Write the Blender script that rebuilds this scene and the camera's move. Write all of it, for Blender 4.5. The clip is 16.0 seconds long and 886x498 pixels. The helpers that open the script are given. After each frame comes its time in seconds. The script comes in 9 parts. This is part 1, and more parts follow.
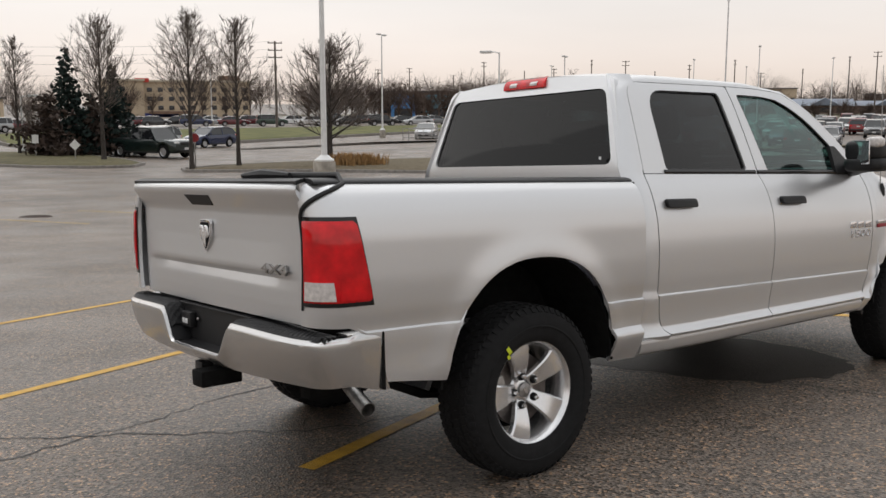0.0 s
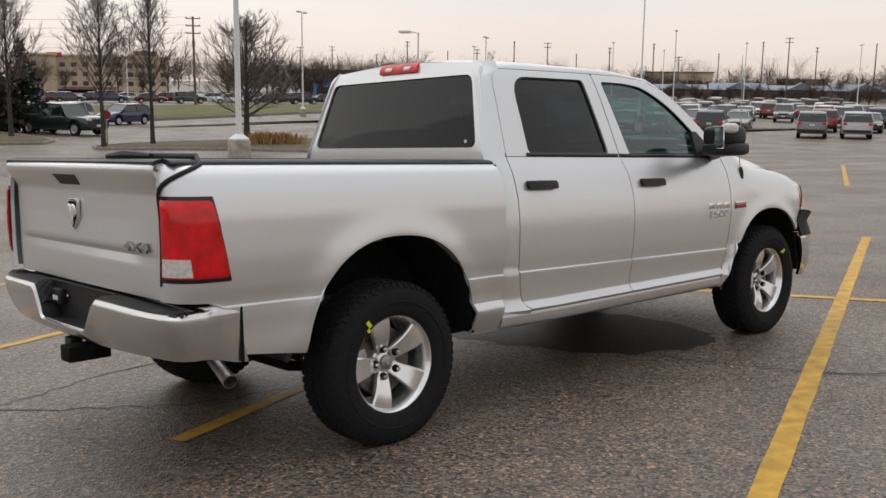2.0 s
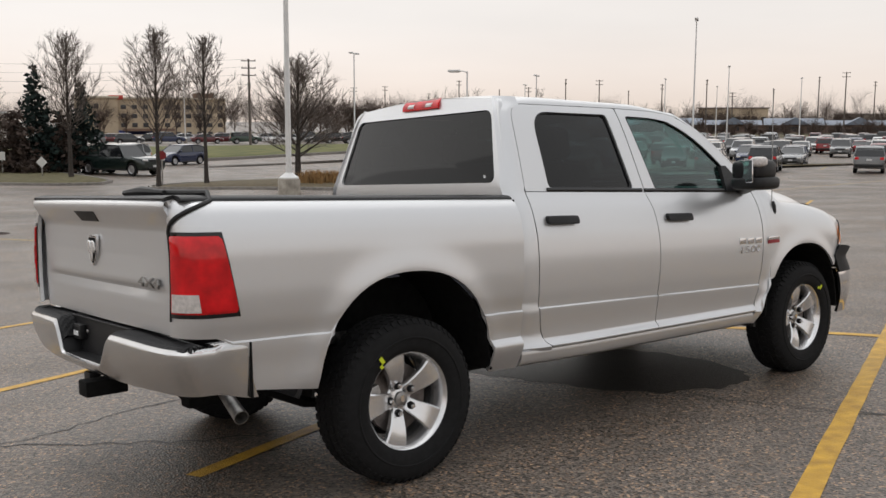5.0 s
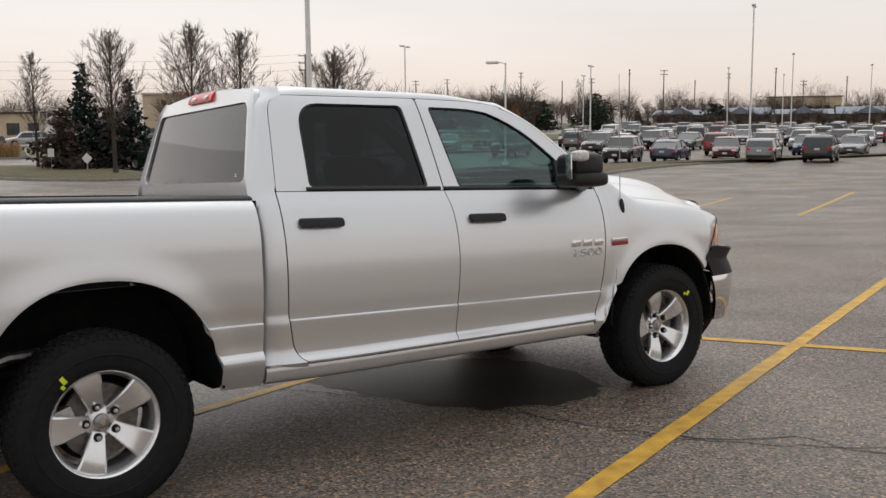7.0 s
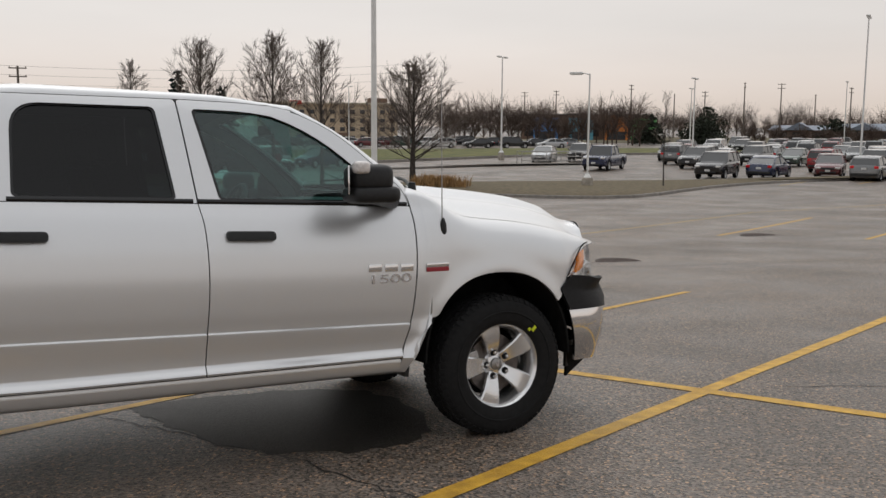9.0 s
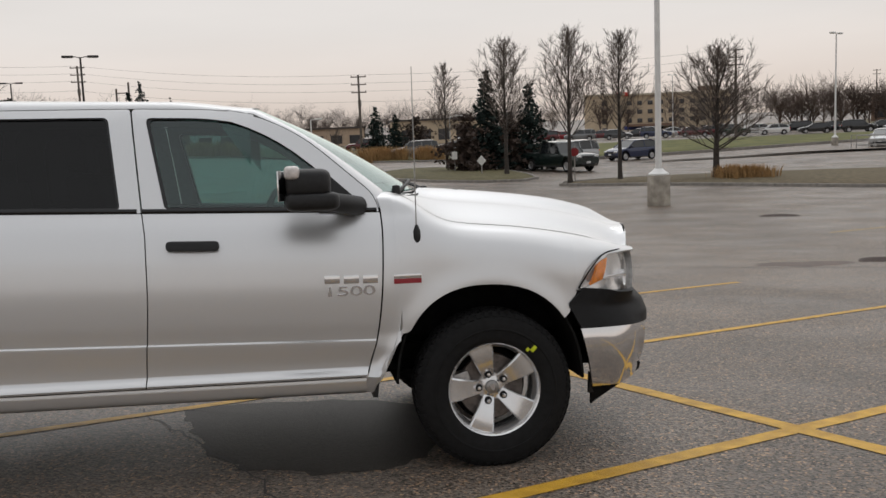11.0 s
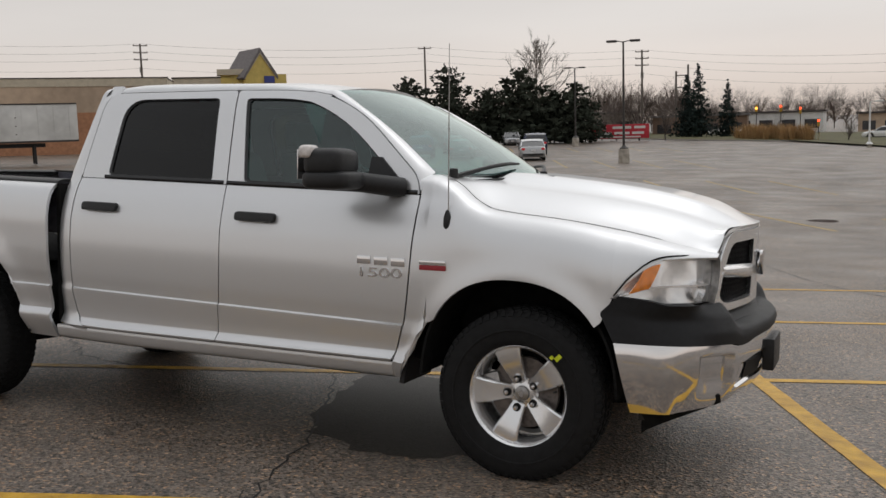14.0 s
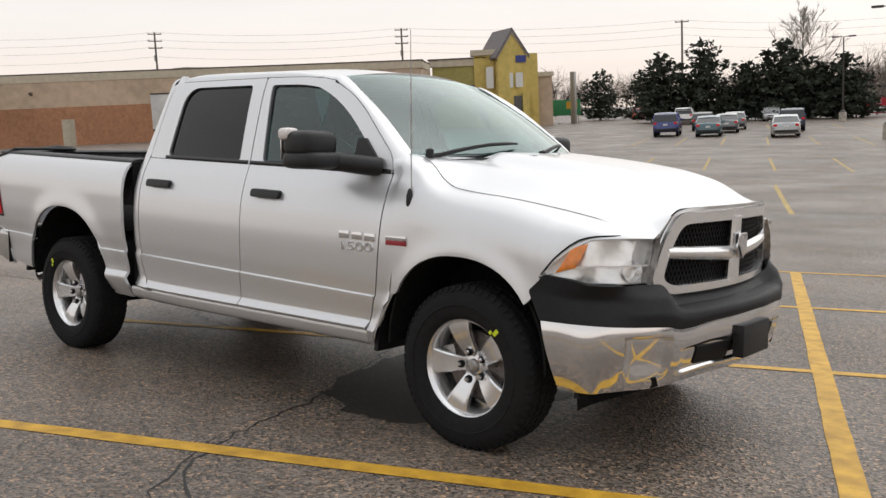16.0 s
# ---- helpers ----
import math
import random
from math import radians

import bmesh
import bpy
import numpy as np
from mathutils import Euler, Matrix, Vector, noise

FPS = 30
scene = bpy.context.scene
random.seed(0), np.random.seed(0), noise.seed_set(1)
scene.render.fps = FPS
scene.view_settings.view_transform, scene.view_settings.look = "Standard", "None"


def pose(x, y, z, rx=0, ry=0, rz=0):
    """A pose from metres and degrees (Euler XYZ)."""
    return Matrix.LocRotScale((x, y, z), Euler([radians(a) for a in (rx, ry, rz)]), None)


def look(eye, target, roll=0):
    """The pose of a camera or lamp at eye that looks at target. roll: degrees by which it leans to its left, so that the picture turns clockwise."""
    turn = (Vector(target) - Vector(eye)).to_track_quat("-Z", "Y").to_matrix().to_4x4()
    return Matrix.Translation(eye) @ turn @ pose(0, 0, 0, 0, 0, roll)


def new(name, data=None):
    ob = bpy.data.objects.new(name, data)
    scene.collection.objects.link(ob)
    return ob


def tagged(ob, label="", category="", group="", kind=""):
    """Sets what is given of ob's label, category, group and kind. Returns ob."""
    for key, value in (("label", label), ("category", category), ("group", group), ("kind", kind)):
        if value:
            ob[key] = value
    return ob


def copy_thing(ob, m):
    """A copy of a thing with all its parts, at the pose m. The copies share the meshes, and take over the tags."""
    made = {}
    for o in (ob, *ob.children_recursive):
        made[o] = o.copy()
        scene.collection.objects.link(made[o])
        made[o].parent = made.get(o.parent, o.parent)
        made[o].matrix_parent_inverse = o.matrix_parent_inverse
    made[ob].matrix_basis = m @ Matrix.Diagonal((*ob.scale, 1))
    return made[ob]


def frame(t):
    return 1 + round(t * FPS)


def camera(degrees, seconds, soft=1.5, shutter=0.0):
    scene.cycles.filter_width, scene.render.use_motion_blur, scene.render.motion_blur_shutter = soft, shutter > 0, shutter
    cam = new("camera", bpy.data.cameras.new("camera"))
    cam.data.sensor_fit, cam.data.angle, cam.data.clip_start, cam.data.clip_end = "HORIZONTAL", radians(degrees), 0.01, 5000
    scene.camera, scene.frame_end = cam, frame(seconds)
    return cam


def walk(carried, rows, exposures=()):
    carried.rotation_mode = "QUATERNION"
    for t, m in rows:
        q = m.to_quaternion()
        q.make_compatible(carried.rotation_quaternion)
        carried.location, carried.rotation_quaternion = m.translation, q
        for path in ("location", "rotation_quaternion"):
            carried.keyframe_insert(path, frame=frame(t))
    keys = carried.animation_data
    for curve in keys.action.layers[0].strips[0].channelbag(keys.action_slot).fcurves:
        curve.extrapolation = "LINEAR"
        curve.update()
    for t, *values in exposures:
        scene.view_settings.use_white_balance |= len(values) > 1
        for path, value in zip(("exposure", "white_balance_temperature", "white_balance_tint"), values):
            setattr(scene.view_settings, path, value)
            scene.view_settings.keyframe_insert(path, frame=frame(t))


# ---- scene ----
# camera: poses in the frame of the sloping lot, then tilted into the upright world
LOT = Matrix(((0.99986, -0.00052, 0.01690, 0), (-0.00052, 0.99808, 0.06190, 0), (-0.01690, -0.06190, 0.99794, 0), (0, 0, 0, 1)))
cam = camera(49.9, 16.0)
PATH = [
    (0, (-2.944, -4.075, 1.452), (-1.715, -2.508, 1.267), -1.5),
    (0.5, (-2.85, -4.296, 1.457), (-1.55, -2.783, 1.315), 0.1),
    (1, (-2.799, -4.392, 1.445), (-1.495, -2.887, 1.255), -0.4),
    (1.5, (-2.812, -4.386, 1.46), (-1.449, -2.943, 1.219), -0.6),
    (2, (-2.856, -4.421, 1.459), (-1.51, -2.96, 1.229), -1.0),
    (2.5, (-2.873, -4.44, 1.461), (-1.622, -2.892, 1.261), -1.2),
    (3, (-2.898, -4.432, 1.468), (-1.665, -2.864, 1.315), -0.7),
    (3.2, (-2.896, -4.431, 1.466), (-1.664, -2.863, 1.321), -0.9),
    (5.3, (-2.589, -4.575, 1.44), (-1.313, -3.043, 1.293), -1.2),
    (5.5, (-2.45, -4.658, 1.438), (-1.174, -3.124, 1.302), -0.7),
    (6, (-2.045, -4.788, 1.42), (-0.735, -3.282, 1.306), -0.5),
    (6.5, (-1.613, -4.93, 1.426), (-0.343, -3.39, 1.306), 0.5),
    (7, (-1.136, -5.108, 1.425), (0.019, -3.483, 1.265), -1.8),
    (7.5, (-0.678, -5.165, 1.415), (0.468, -3.531, 1.279), -0.2),
    (8, (-0.205, -5.298, 1.403), (0.894, -3.632, 1.272), -1.3),
    (8.5, (0.261, -5.397, 1.403), (1.269, -3.673, 1.29), -0.6),
    (8.7, (0.444, -5.413, 1.403), (1.438, -3.682, 1.278), -0.3),
    (10.8, (2.443, -5.561, 1.407), (2.818, -3.6, 1.299), -2.7),
    (11, (2.614, -5.558, 1.413), (2.92, -3.586, 1.281), -1.9),
    (11.5, (3.063, -5.458, 1.401), (3.323, -3.481, 1.246), -2.5),
    (12, (3.533, -5.422, 1.398), (3.535, -3.425, 1.296), -1.2),
    (12.5, (3.909, -5.347, 1.411), (3.676, -3.364, 1.296), 1.0),
    (13, (4.245, -5.205, 1.426), (3.711, -3.282, 1.288), 0.9),
    (13.5, (4.655, -5.151, 1.41), (3.835, -3.334, 1.258), 1.3),
    (14, (5.009, -4.988, 1.394), (4.191, -3.169, 1.238), 0.6),
    (14.5, (5.328, -4.836, 1.408), (4.408, -3.068, 1.243), 1.0),
    (15, (5.695, -4.776, 1.423), (4.562, -3.135, 1.267), 2.0),
    (15.5, (6.007, -4.599, 1.404), (4.814, -3.008, 1.194), 0.8),
    (16, (6.324, -4.421, 1.416), (5.051, -2.891, 1.21), 0.4),
]
EXPOSE = [(0.0, 0.14), (3.0, 0.12), (5.5, 0.14), (7.5, 0.05), (8.5, -0.07), (11.0, -0.15), (13.5, -0.20), (14.5, -0.16), (15.2, 0.08), (16.0, 0.29)]
walk(cam, [(t, LOT @ look(eye, target, roll)) for t, eye, target, roll in PATH], EXPOSE)

# ---- world, sun ----
world = bpy.data.worlds.new("overcast_sky")
scene.world = world
world.use_nodes = True
wn, wl = world.node_tree.nodes, world.node_tree.links
wn.clear()
w_out = wn.new("ShaderNodeOutputWorld")
w_sky = wn.new("ShaderNodeTexSky")
w_sky.sky_type, w_sky.sun_disc = "NISHITA", False
w_sky.sun_elevation, w_sky.sun_rotation = radians(62), radians(13)
w_sky.dust_density, w_sky.ozone_density = 4.0, 0.6
w_bw = wn.new("ShaderNodeRGBToBW")
wl.new(w_sky.outputs[0], w_bw.inputs[0])
w_co = wn.new("ShaderNodeTexCoord")
w_sep = wn.new("ShaderNodeSeparateXYZ")
wl.new(w_co.outputs["Generated"], w_sep.inputs[0])
# cloud deck: creamy at the skyline, grey above it, brightest overhead
w_ramp = wn.new("ShaderNodeValToRGB")
els = w_ramp.color_ramp.elements
els[0].position, els[0].color = 0.0, (0.574, 0.485, 0.420, 1)
els[1].position, els[1].color = 1.0, (0.50, 0.51, 0.53, 1)
for pos, col in ((0.035, (0.584, 0.505, 0.450)), (0.10, (0.505, 0.470, 0.443)), (0.22, (0.458, 0.446, 0.44)), (0.35, (0.49, 0.485, 0.485)), (0.6, (0.50, 0.505, 0.52))):
    e = els.new(pos)
    e.color = (*col, 1)
wl.new(w_sep.outputs["Z"], w_ramp.inputs[0])
w_map = wn.new("ShaderNodeMapping")
w_map.inputs["Scale"].default_value = (1.2, 1.2, 7.0)
wl.new(w_co.outputs["Generated"], w_map.inputs[0])
w_noise = wn.new("ShaderNodeTexNoise")
w_noise.inputs["Scale"].default_value, w_noise.inputs["Detail"].default_value = 1.6, 5.0
wl.new(w_map.outputs[0], w_noise.inputs["Vector"])
w_mr = wn.new("ShaderNodeMapRange")
w_mr.inputs["From Min"].default_value, w_mr.inputs["From Max"].default_value = 0.3, 0.7
w_mr.inputs["To Min"].default_value, w_mr.inputs["To Max"].default_value = 0.93, 1.06
wl.new(w_noise.outputs[0], w_mr.inputs[0])
w_mul = wn.new("ShaderNodeMix")
w_mul.data_type, w_mul.blend_type = "RGBA", "MULTIPLY"
w_mul.inputs["Factor"].default_value = 1.0
w_south = wn.new("ShaderNodeMapRange")
w_south.interpolation_type = "SMOOTHSTEP"
for k, v in zip(("From Min", "From Max", "To Min", "To Max"), (0.15, -0.85, 1.0, 1.02)):
    w_south.inputs[k].default_value = v
w_dot = wn.new("ShaderNodeVectorMath")
w_dot.operation = "DOT_PRODUCT"
w_dot.inputs[1].default_value = (0.1, 0.995, 0.0)
wl.new(w_co.outputs["Generated"], w_dot.inputs[0])
wl.new(w_dot.outputs["Value"], w_south.inputs[0])
w_cl = wn.new("ShaderNodeMath")
w_cl.operation = "MULTIPLY"
wl.new(w_mr.outputs[0], w_cl.inputs[0])
wl.new(w_south.outputs[0], w_cl.inputs[1])
wl.new(w_ramp.outputs[0], w_mul.inputs["A"])
wl.new(w_cl.outputs[0], w_mul.inputs["B"])
w_b1, w_b2, w_add = wn.new("ShaderNodeBackground"), wn.new("ShaderNodeBackground"), wn.new("ShaderNodeAddShader")
wl.new(w_bw.outputs[0], w_b1.inputs["Color"])
w_b1.inputs["Strength"].default_value = 0.05
wl.new(w_mul.outputs["Result"], w_b2.inputs["Color"])
w_b2.inputs["Strength"].default_value = 1.22
wl.new(w_b1.outputs[0], w_add.inputs[0])
wl.new(w_b2.outputs[0], w_add.inputs[1])
wl.new(w_add.outputs[0], w_out.inputs["Surface"])

sun_data = bpy.data.lights.new("sun", "SUN")
sun_data.energy, sun_data.angle, sun_data.color = 0.6, radians(110), (1.0, 0.97, 0.93)
sun = new("sun", sun_data)
sun.matrix_world = look((5, 31, 52), (0, 0, 0))

# ---- materials ----
def mat(name, color, rough=0.5, metal=0.0, spec=0.5, noise_scale=0.0, vary=0.0, color2=None, bump=0.0, bump_scale=None, coat=0.0, rough_vary=0.0, detail=6.0, obcol=False, random_vary=0.0, big=0.0):
    """A principled material: two noises (grain and large stains) vary colour, gloss and relief, in metres."""
    m = bpy.data.materials.new(name)
    m.use_nodes = True
    n, l = m.node_tree.nodes, m.node_tree.links
    b = n["Principled BSDF"]
    b.inputs["Base Color"].default_value = (*color, 1)
    b.inputs["Roughness"].default_value, b.inputs["Metallic"].default_value = rough, metal
    b.inputs["Specular IOR Level"].default_value = spec
    b.inputs["Coat Weight"].default_value = coat
    b.inputs["Coat Roughness"].default_value = 0.04
    co = n.new("ShaderNodeTexCoord")
    base = None
    if obcol or random_vary:
        info = n.new("ShaderNodeObjectInfo")
    if obcol:
        base = info.outputs["Color"]
    if noise_scale:
        tex = n.new("ShaderNodeTexNoise")
        tex.inputs["Scale"].default_value, tex.inputs["Detail"].default_value = noise_scale, detail
        l.new(co.outputs["Object"], tex.inputs["Vector"])
        ramp = n.new("ShaderNodeMapRange")
        ramp.inputs["From Min"].default_value, ramp.inputs["From Max"].default_value = 0.3, 0.7
        l.new(tex.outputs[0], ramp.inputs[0])
        mix = n.new("ShaderNodeMix")
        mix.data_type = "RGBA"
        l.new(ramp.outputs[0], mix.inputs["Factor"])
        mix.inputs["A"].default_value = (*[c * (1 - vary) for c in color], 1)
        mix.inputs["B"].default_value = (*(color2 or [min(1, c * (1 + vary)) for c in color]), 1)
        base = mix.outputs["Result"]
        if big:
            t2 = n.new("ShaderNodeTexNoise")
            t2.inputs["Scale"].default_value, t2.inputs["Detail"].default_value = big, 4.0
            l.new(co.outputs["Object"], t2.inputs["Vector"])
            r2 = n.new("ShaderNodeMapRange")
            r2.inputs["From Min"].default_value, r2.inputs["From Max"].default_value = 0.3, 0.7
            r2.inputs["To Min"].default_value, r2.inputs["To Max"].default_value = 0.78, 1.15
            l.new(t2.outputs[0], r2.inputs[0])
            mu = n.new("ShaderNodeMix")
            mu.data_type, mu.blend_type = "RGBA", "MULTIPLY"
            mu.inputs["Factor"].default_value = 1.0
            l.new(base, mu.inputs["A"])
            l.new(r2.outputs[0], mu.inputs["B"])
            base = mu.outputs["Result"]
        if rough_vary:
            rr = n.new("ShaderNodeMapRange")
            rr.inputs["To Min"].default_value, rr.inputs["To Max"].default_value = max(0, rough - rough_vary), min(1, rough + rough_vary)
            l.new((t2 if big else tex).outputs[0], rr.inputs[0])
            l.new(rr.outputs[0], b.inputs["Roughness"])
    if random_vary and base is not None:
        rv = n.new("ShaderNodeMapRange")
        rv.inputs["To Min"].default_value, rv.inputs["To Max"].default_value = 1 - random_vary, 1 + random_vary
        l.new(info.outputs["Random"], rv.inputs[0])
        mu3 = n.new("ShaderNodeMix")
        mu3.data_type, mu3.blend_type = "RGBA", "MULTIPLY"
        mu3.inputs["Factor"].default_value = 1.0
        l.new(base, mu3.inputs["A"])
        l.new(rv.outputs[0], mu3.inputs["B"])
        base = mu3.outputs["Result"]
    if base is not None:
        l.new(base, b.inputs["Base Color"])
    if bump:
        bt = n.new("ShaderNodeTexNoise")
        bt.inputs["Scale"].default_value, bt.inputs["Detail"].default_value = bump_scale or noise_scale, 5.0
        l.new(co.outputs["Object"], bt.inputs["Vector"])
        bp = n.new("ShaderNodeBump")
        bp.inputs["Strength"].default_value, bp.inputs["Distance"].default_value = bump, 0.01
        l.new(bt.outputs[0], bp.inputs["Height"])
        l.new(bp.outputs[0], b.inputs["Normal"])
    return m


def glass(name, tint, gloss=0.04, rough=0.01, coating=(1, 1, 1)):
    """A thin pane: tinted see-through with a glossy face."""
    m = bpy.data.materials.new(name)
    m.use_nodes = True
    n, l = m.node_tree.nodes, m.node_tree.links
    n.clear()
    out, tr, gl, mx, fr = (n.new(k) for k in ("ShaderNodeOutputMaterial", "ShaderNodeBsdfTransparent", "ShaderNodeBsdfGlossy", "ShaderNodeMixShader", "ShaderNodeLayerWeight"))
    tr.inputs[0].default_value = (*tint, 1)
    gl.inputs["Roughness"].default_value = rough
    gl.inputs["Color"].default_value = (*coating, 1)
    pw = n.new("ShaderNodeMath")
    pw.operation = "POWER"
    pw.inputs[1].default_value = 4.0
    l.new(fr.outputs["Facing"], pw.inputs[0])
    ad = n.new("ShaderNodeMath")
    ad.operation, ad.use_clamp = "ADD", True
    ad.inputs[1].default_value = gloss
    l.new(pw.outputs[0], ad.inputs[0])
    l.new(ad.outputs[0], mx.inputs[0])
    l.new(tr.outputs[0], mx.inputs[1])
    l.new(gl.outputs[0], mx.inputs[2])
    l.new(mx.outputs[0], out.inputs[0])
    return m


def glow(name, color, strength):
    m = mat(name, color, 0.3)
    b = m.node_tree.nodes["Principled BSDF"]
    b.inputs["Emission Color"].default_value = (*color, 1)
    b.inputs["Emission Strength"].default_value = strength
    return m


M_SILVER = mat("silver_paint", (0.69, 0.695, 0.705), 0.33, 0.72, 0.5, 900, 0.06, coat=0.6, bump=0.015, bump_scale=700, detail=2)
M_CHROME = mat("chrome", (0.76, 0.76, 0.77), 0.09, 1.0, noise_scale=3, vary=0.02)
M_BRIGHT = mat("bright_chrome", (0.88, 0.88, 0.885), 0.24, 0.85, noise_scale=4, vary=0.03)
M_SATIN = mat("satin_chrome", (0.60, 0.595, 0.59), 0.22, 0.95, noise_scale=4, vary=0.04)
M_ALLOY = mat("machined_alloy", (0.78, 0.78, 0.785), 0.24, 0.88, noise_scale=8, vary=0.03)
M_BLACKPL = mat("black_plastic", (0.011, 0.011, 0.012), 0.48, spec=0.38, noise_scale=60, vary=0.25, bump=0.12, bump_scale=500)
M_FASCIA = mat("charcoal_plastic", (0.009, 0.0095, 0.011), 0.55, spec=0.3, noise_scale=40, vary=0.2, bump=0.1, bump_scale=600)
M_GLOSSBLACK = mat("gloss_black", (0.008, 0.008, 0.009), 0.12, noise_scale=8, vary=0.2)
M_RUBBER = mat("tyre_rubber", (0.013, 0.013, 0.0135), 0.85, spec=0.2, noise_scale=30, vary=0.25, bump=0.2, bump_scale=180, rough_vary=0.1)
M_UNDER = mat("underbody_black", (0.009, 0.009, 0.009), 0.9, spec=0.15, noise_scale=20, vary=0.4)
M_BEDLINER = mat("bed_liner", (0.10, 0.10, 0.12), 0.45, 0.3, noise_scale=40, vary=0.25, bump=0.2, bump_scale=150)
M_STEEL = mat("worn_steel", (0.35, 0.34, 0.33), 0.4, 0.9, noise_scale=30, vary=0.3)
M_INTERIOR = mat("dark_cabin_trim", (0.045, 0.047, 0.05), 0.7, noise_scale=60, vary=0.2)
M_CABTRIM = mat("grey_cabin_trim", (0.20, 0.21, 0.21), 0.8, noise_scale=60, vary=0.1)
M_SEAT = mat("grey_seat_cloth", (0.14, 0.145, 0.15), 0.85, noise_scale=200, vary=0.2, bump=0.2, bump_scale=400)
M_GLASS_FRONT = glass("green_glass", (0.34, 0.56, 0.53), 0.09, coating=(0.84, 0.94, 0.93))
M_GLASS_WIND = glass("windscreen_glass", (0.40, 0.60, 0.57), 0.09, coating=(0.84, 0.94, 0.92))
M_GLASS_DARK = glass("privacy_glass", (0.045, 0.048, 0.055), 0.03, 0.02)
M_LENS = glass("clear_lens", (0.97, 0.97, 0.97), 0.02)
M_RED = mat("red_lens", (0.62, 0.006, 0.010), 0.10, spec=0.4, noise_scale=14, vary=0.30, coat=0.25)
M_WHITELENS = mat("clear_reverse_lens", (0.62, 0.58, 0.56), 0.2, noise_scale=60, vary=0.2, coat=0.5)
M_AMBER = mat("amber_lens", (0.75, 0.22, 0.02), 0.2, noise_scale=40, vary=0.25, coat=0.5)
M_REFLECTOR = mat("reflector_chrome", (0.90, 0.90, 0.90), 0.20, 0.60, noise_scale=20, vary=0.10, bump=0.35, bump_scale=14)
M_BADGE_RED = mat("red_badge", (0.30, 0.02, 0.03), 0.4, noise_scale=200, vary=0.2)
M_STICKER = mat("yellow_green_sticker", (0.62, 0.70, 0.02), 0.5, noise_scale=80, vary=0.15)
M_MESHBLACK = mat("grille_black", (0.006, 0.006, 0.007), 0.6, spec=0.2, noise_scale=50, vary=0.3)
M_SPOTWHITE = mat("white_marker", (0.8, 0.8, 0.8), 0.4, noise_scale=50, vary=0.05)
M_ROTOR = mat("brake_iron", (0.16, 0.14, 0.13), 0.5, 0.7, noise_scale=40, vary=0.4)

# ---- mesh tools ----
def part(name, bm, material, parent=None, label="", smooth=True):
    """Links a bmesh as one mesh object, under a thing or a part."""
    me = bpy.data.meshes.new(name)
    bm.to_mesh(me)
    bm.free()
    me.materials.append(material)
    if smooth:
        me.shade_smooth()
        me.set_sharp_from_angle(angle=radians(34))
    ob = new(name, me)
    if parent is not None:
        ob.parent = parent
    if label:
        ob["label"] = label
    return ob


def empty(name, m, label, category, group="", kind=""):
    ob = new(name)
    ob.empty_display_size = 0.2
    ob.matrix_world = m
    return tagged(ob, label, category, group, kind)


def lerp(a, b, t):
    return a + (b - a) * t


def sstep(a, b, x):
    t = min(1.0, max(0.0, (x - a) / (b - a)))
    return t * t * (3 - 2 * t)


def tab(x, pts):
    """Piecewise-linear lookup."""
    return float(np.interp(x, [p[0] for p in pts], [p[1] for p in pts]))


def curve_tab(x, pts):
    """Smooth lookup through the points (monotone cubic)."""
    xs = [p[0] for p in pts]
    if x <= xs[0]:
        return pts[0][1]
    if x >= xs[-1]:
        return pts[-1][1]
    i = max(k for k in range(len(xs) - 1) if xs[k] <= x)
    d = [(pts[k + 1][1] - pts[k][1]) / (xs[k + 1] - xs[k]) for k in range(len(xs) - 1)]

    def slope(k):
        if k == 0:
            return d[0]
        if k == len(xs) - 1:
            return d[-1]
        return 0.0 if d[k - 1] * d[k] <= 0 else 2 * d[k - 1] * d[k] / (d[k - 1] + d[k])
    h = xs[i + 1] - xs[i]
    t = (x - xs[i]) / h
    return ((2 * t ** 3 - 3 * t ** 2 + 1) * pts[i][1] + (t ** 3 - 2 * t ** 2 + t) * h * slope(i)
            + (-2 * t ** 3 + 3 * t ** 2) * pts[i + 1][1] + (t ** 3 - t ** 2) * h * slope(i + 1))


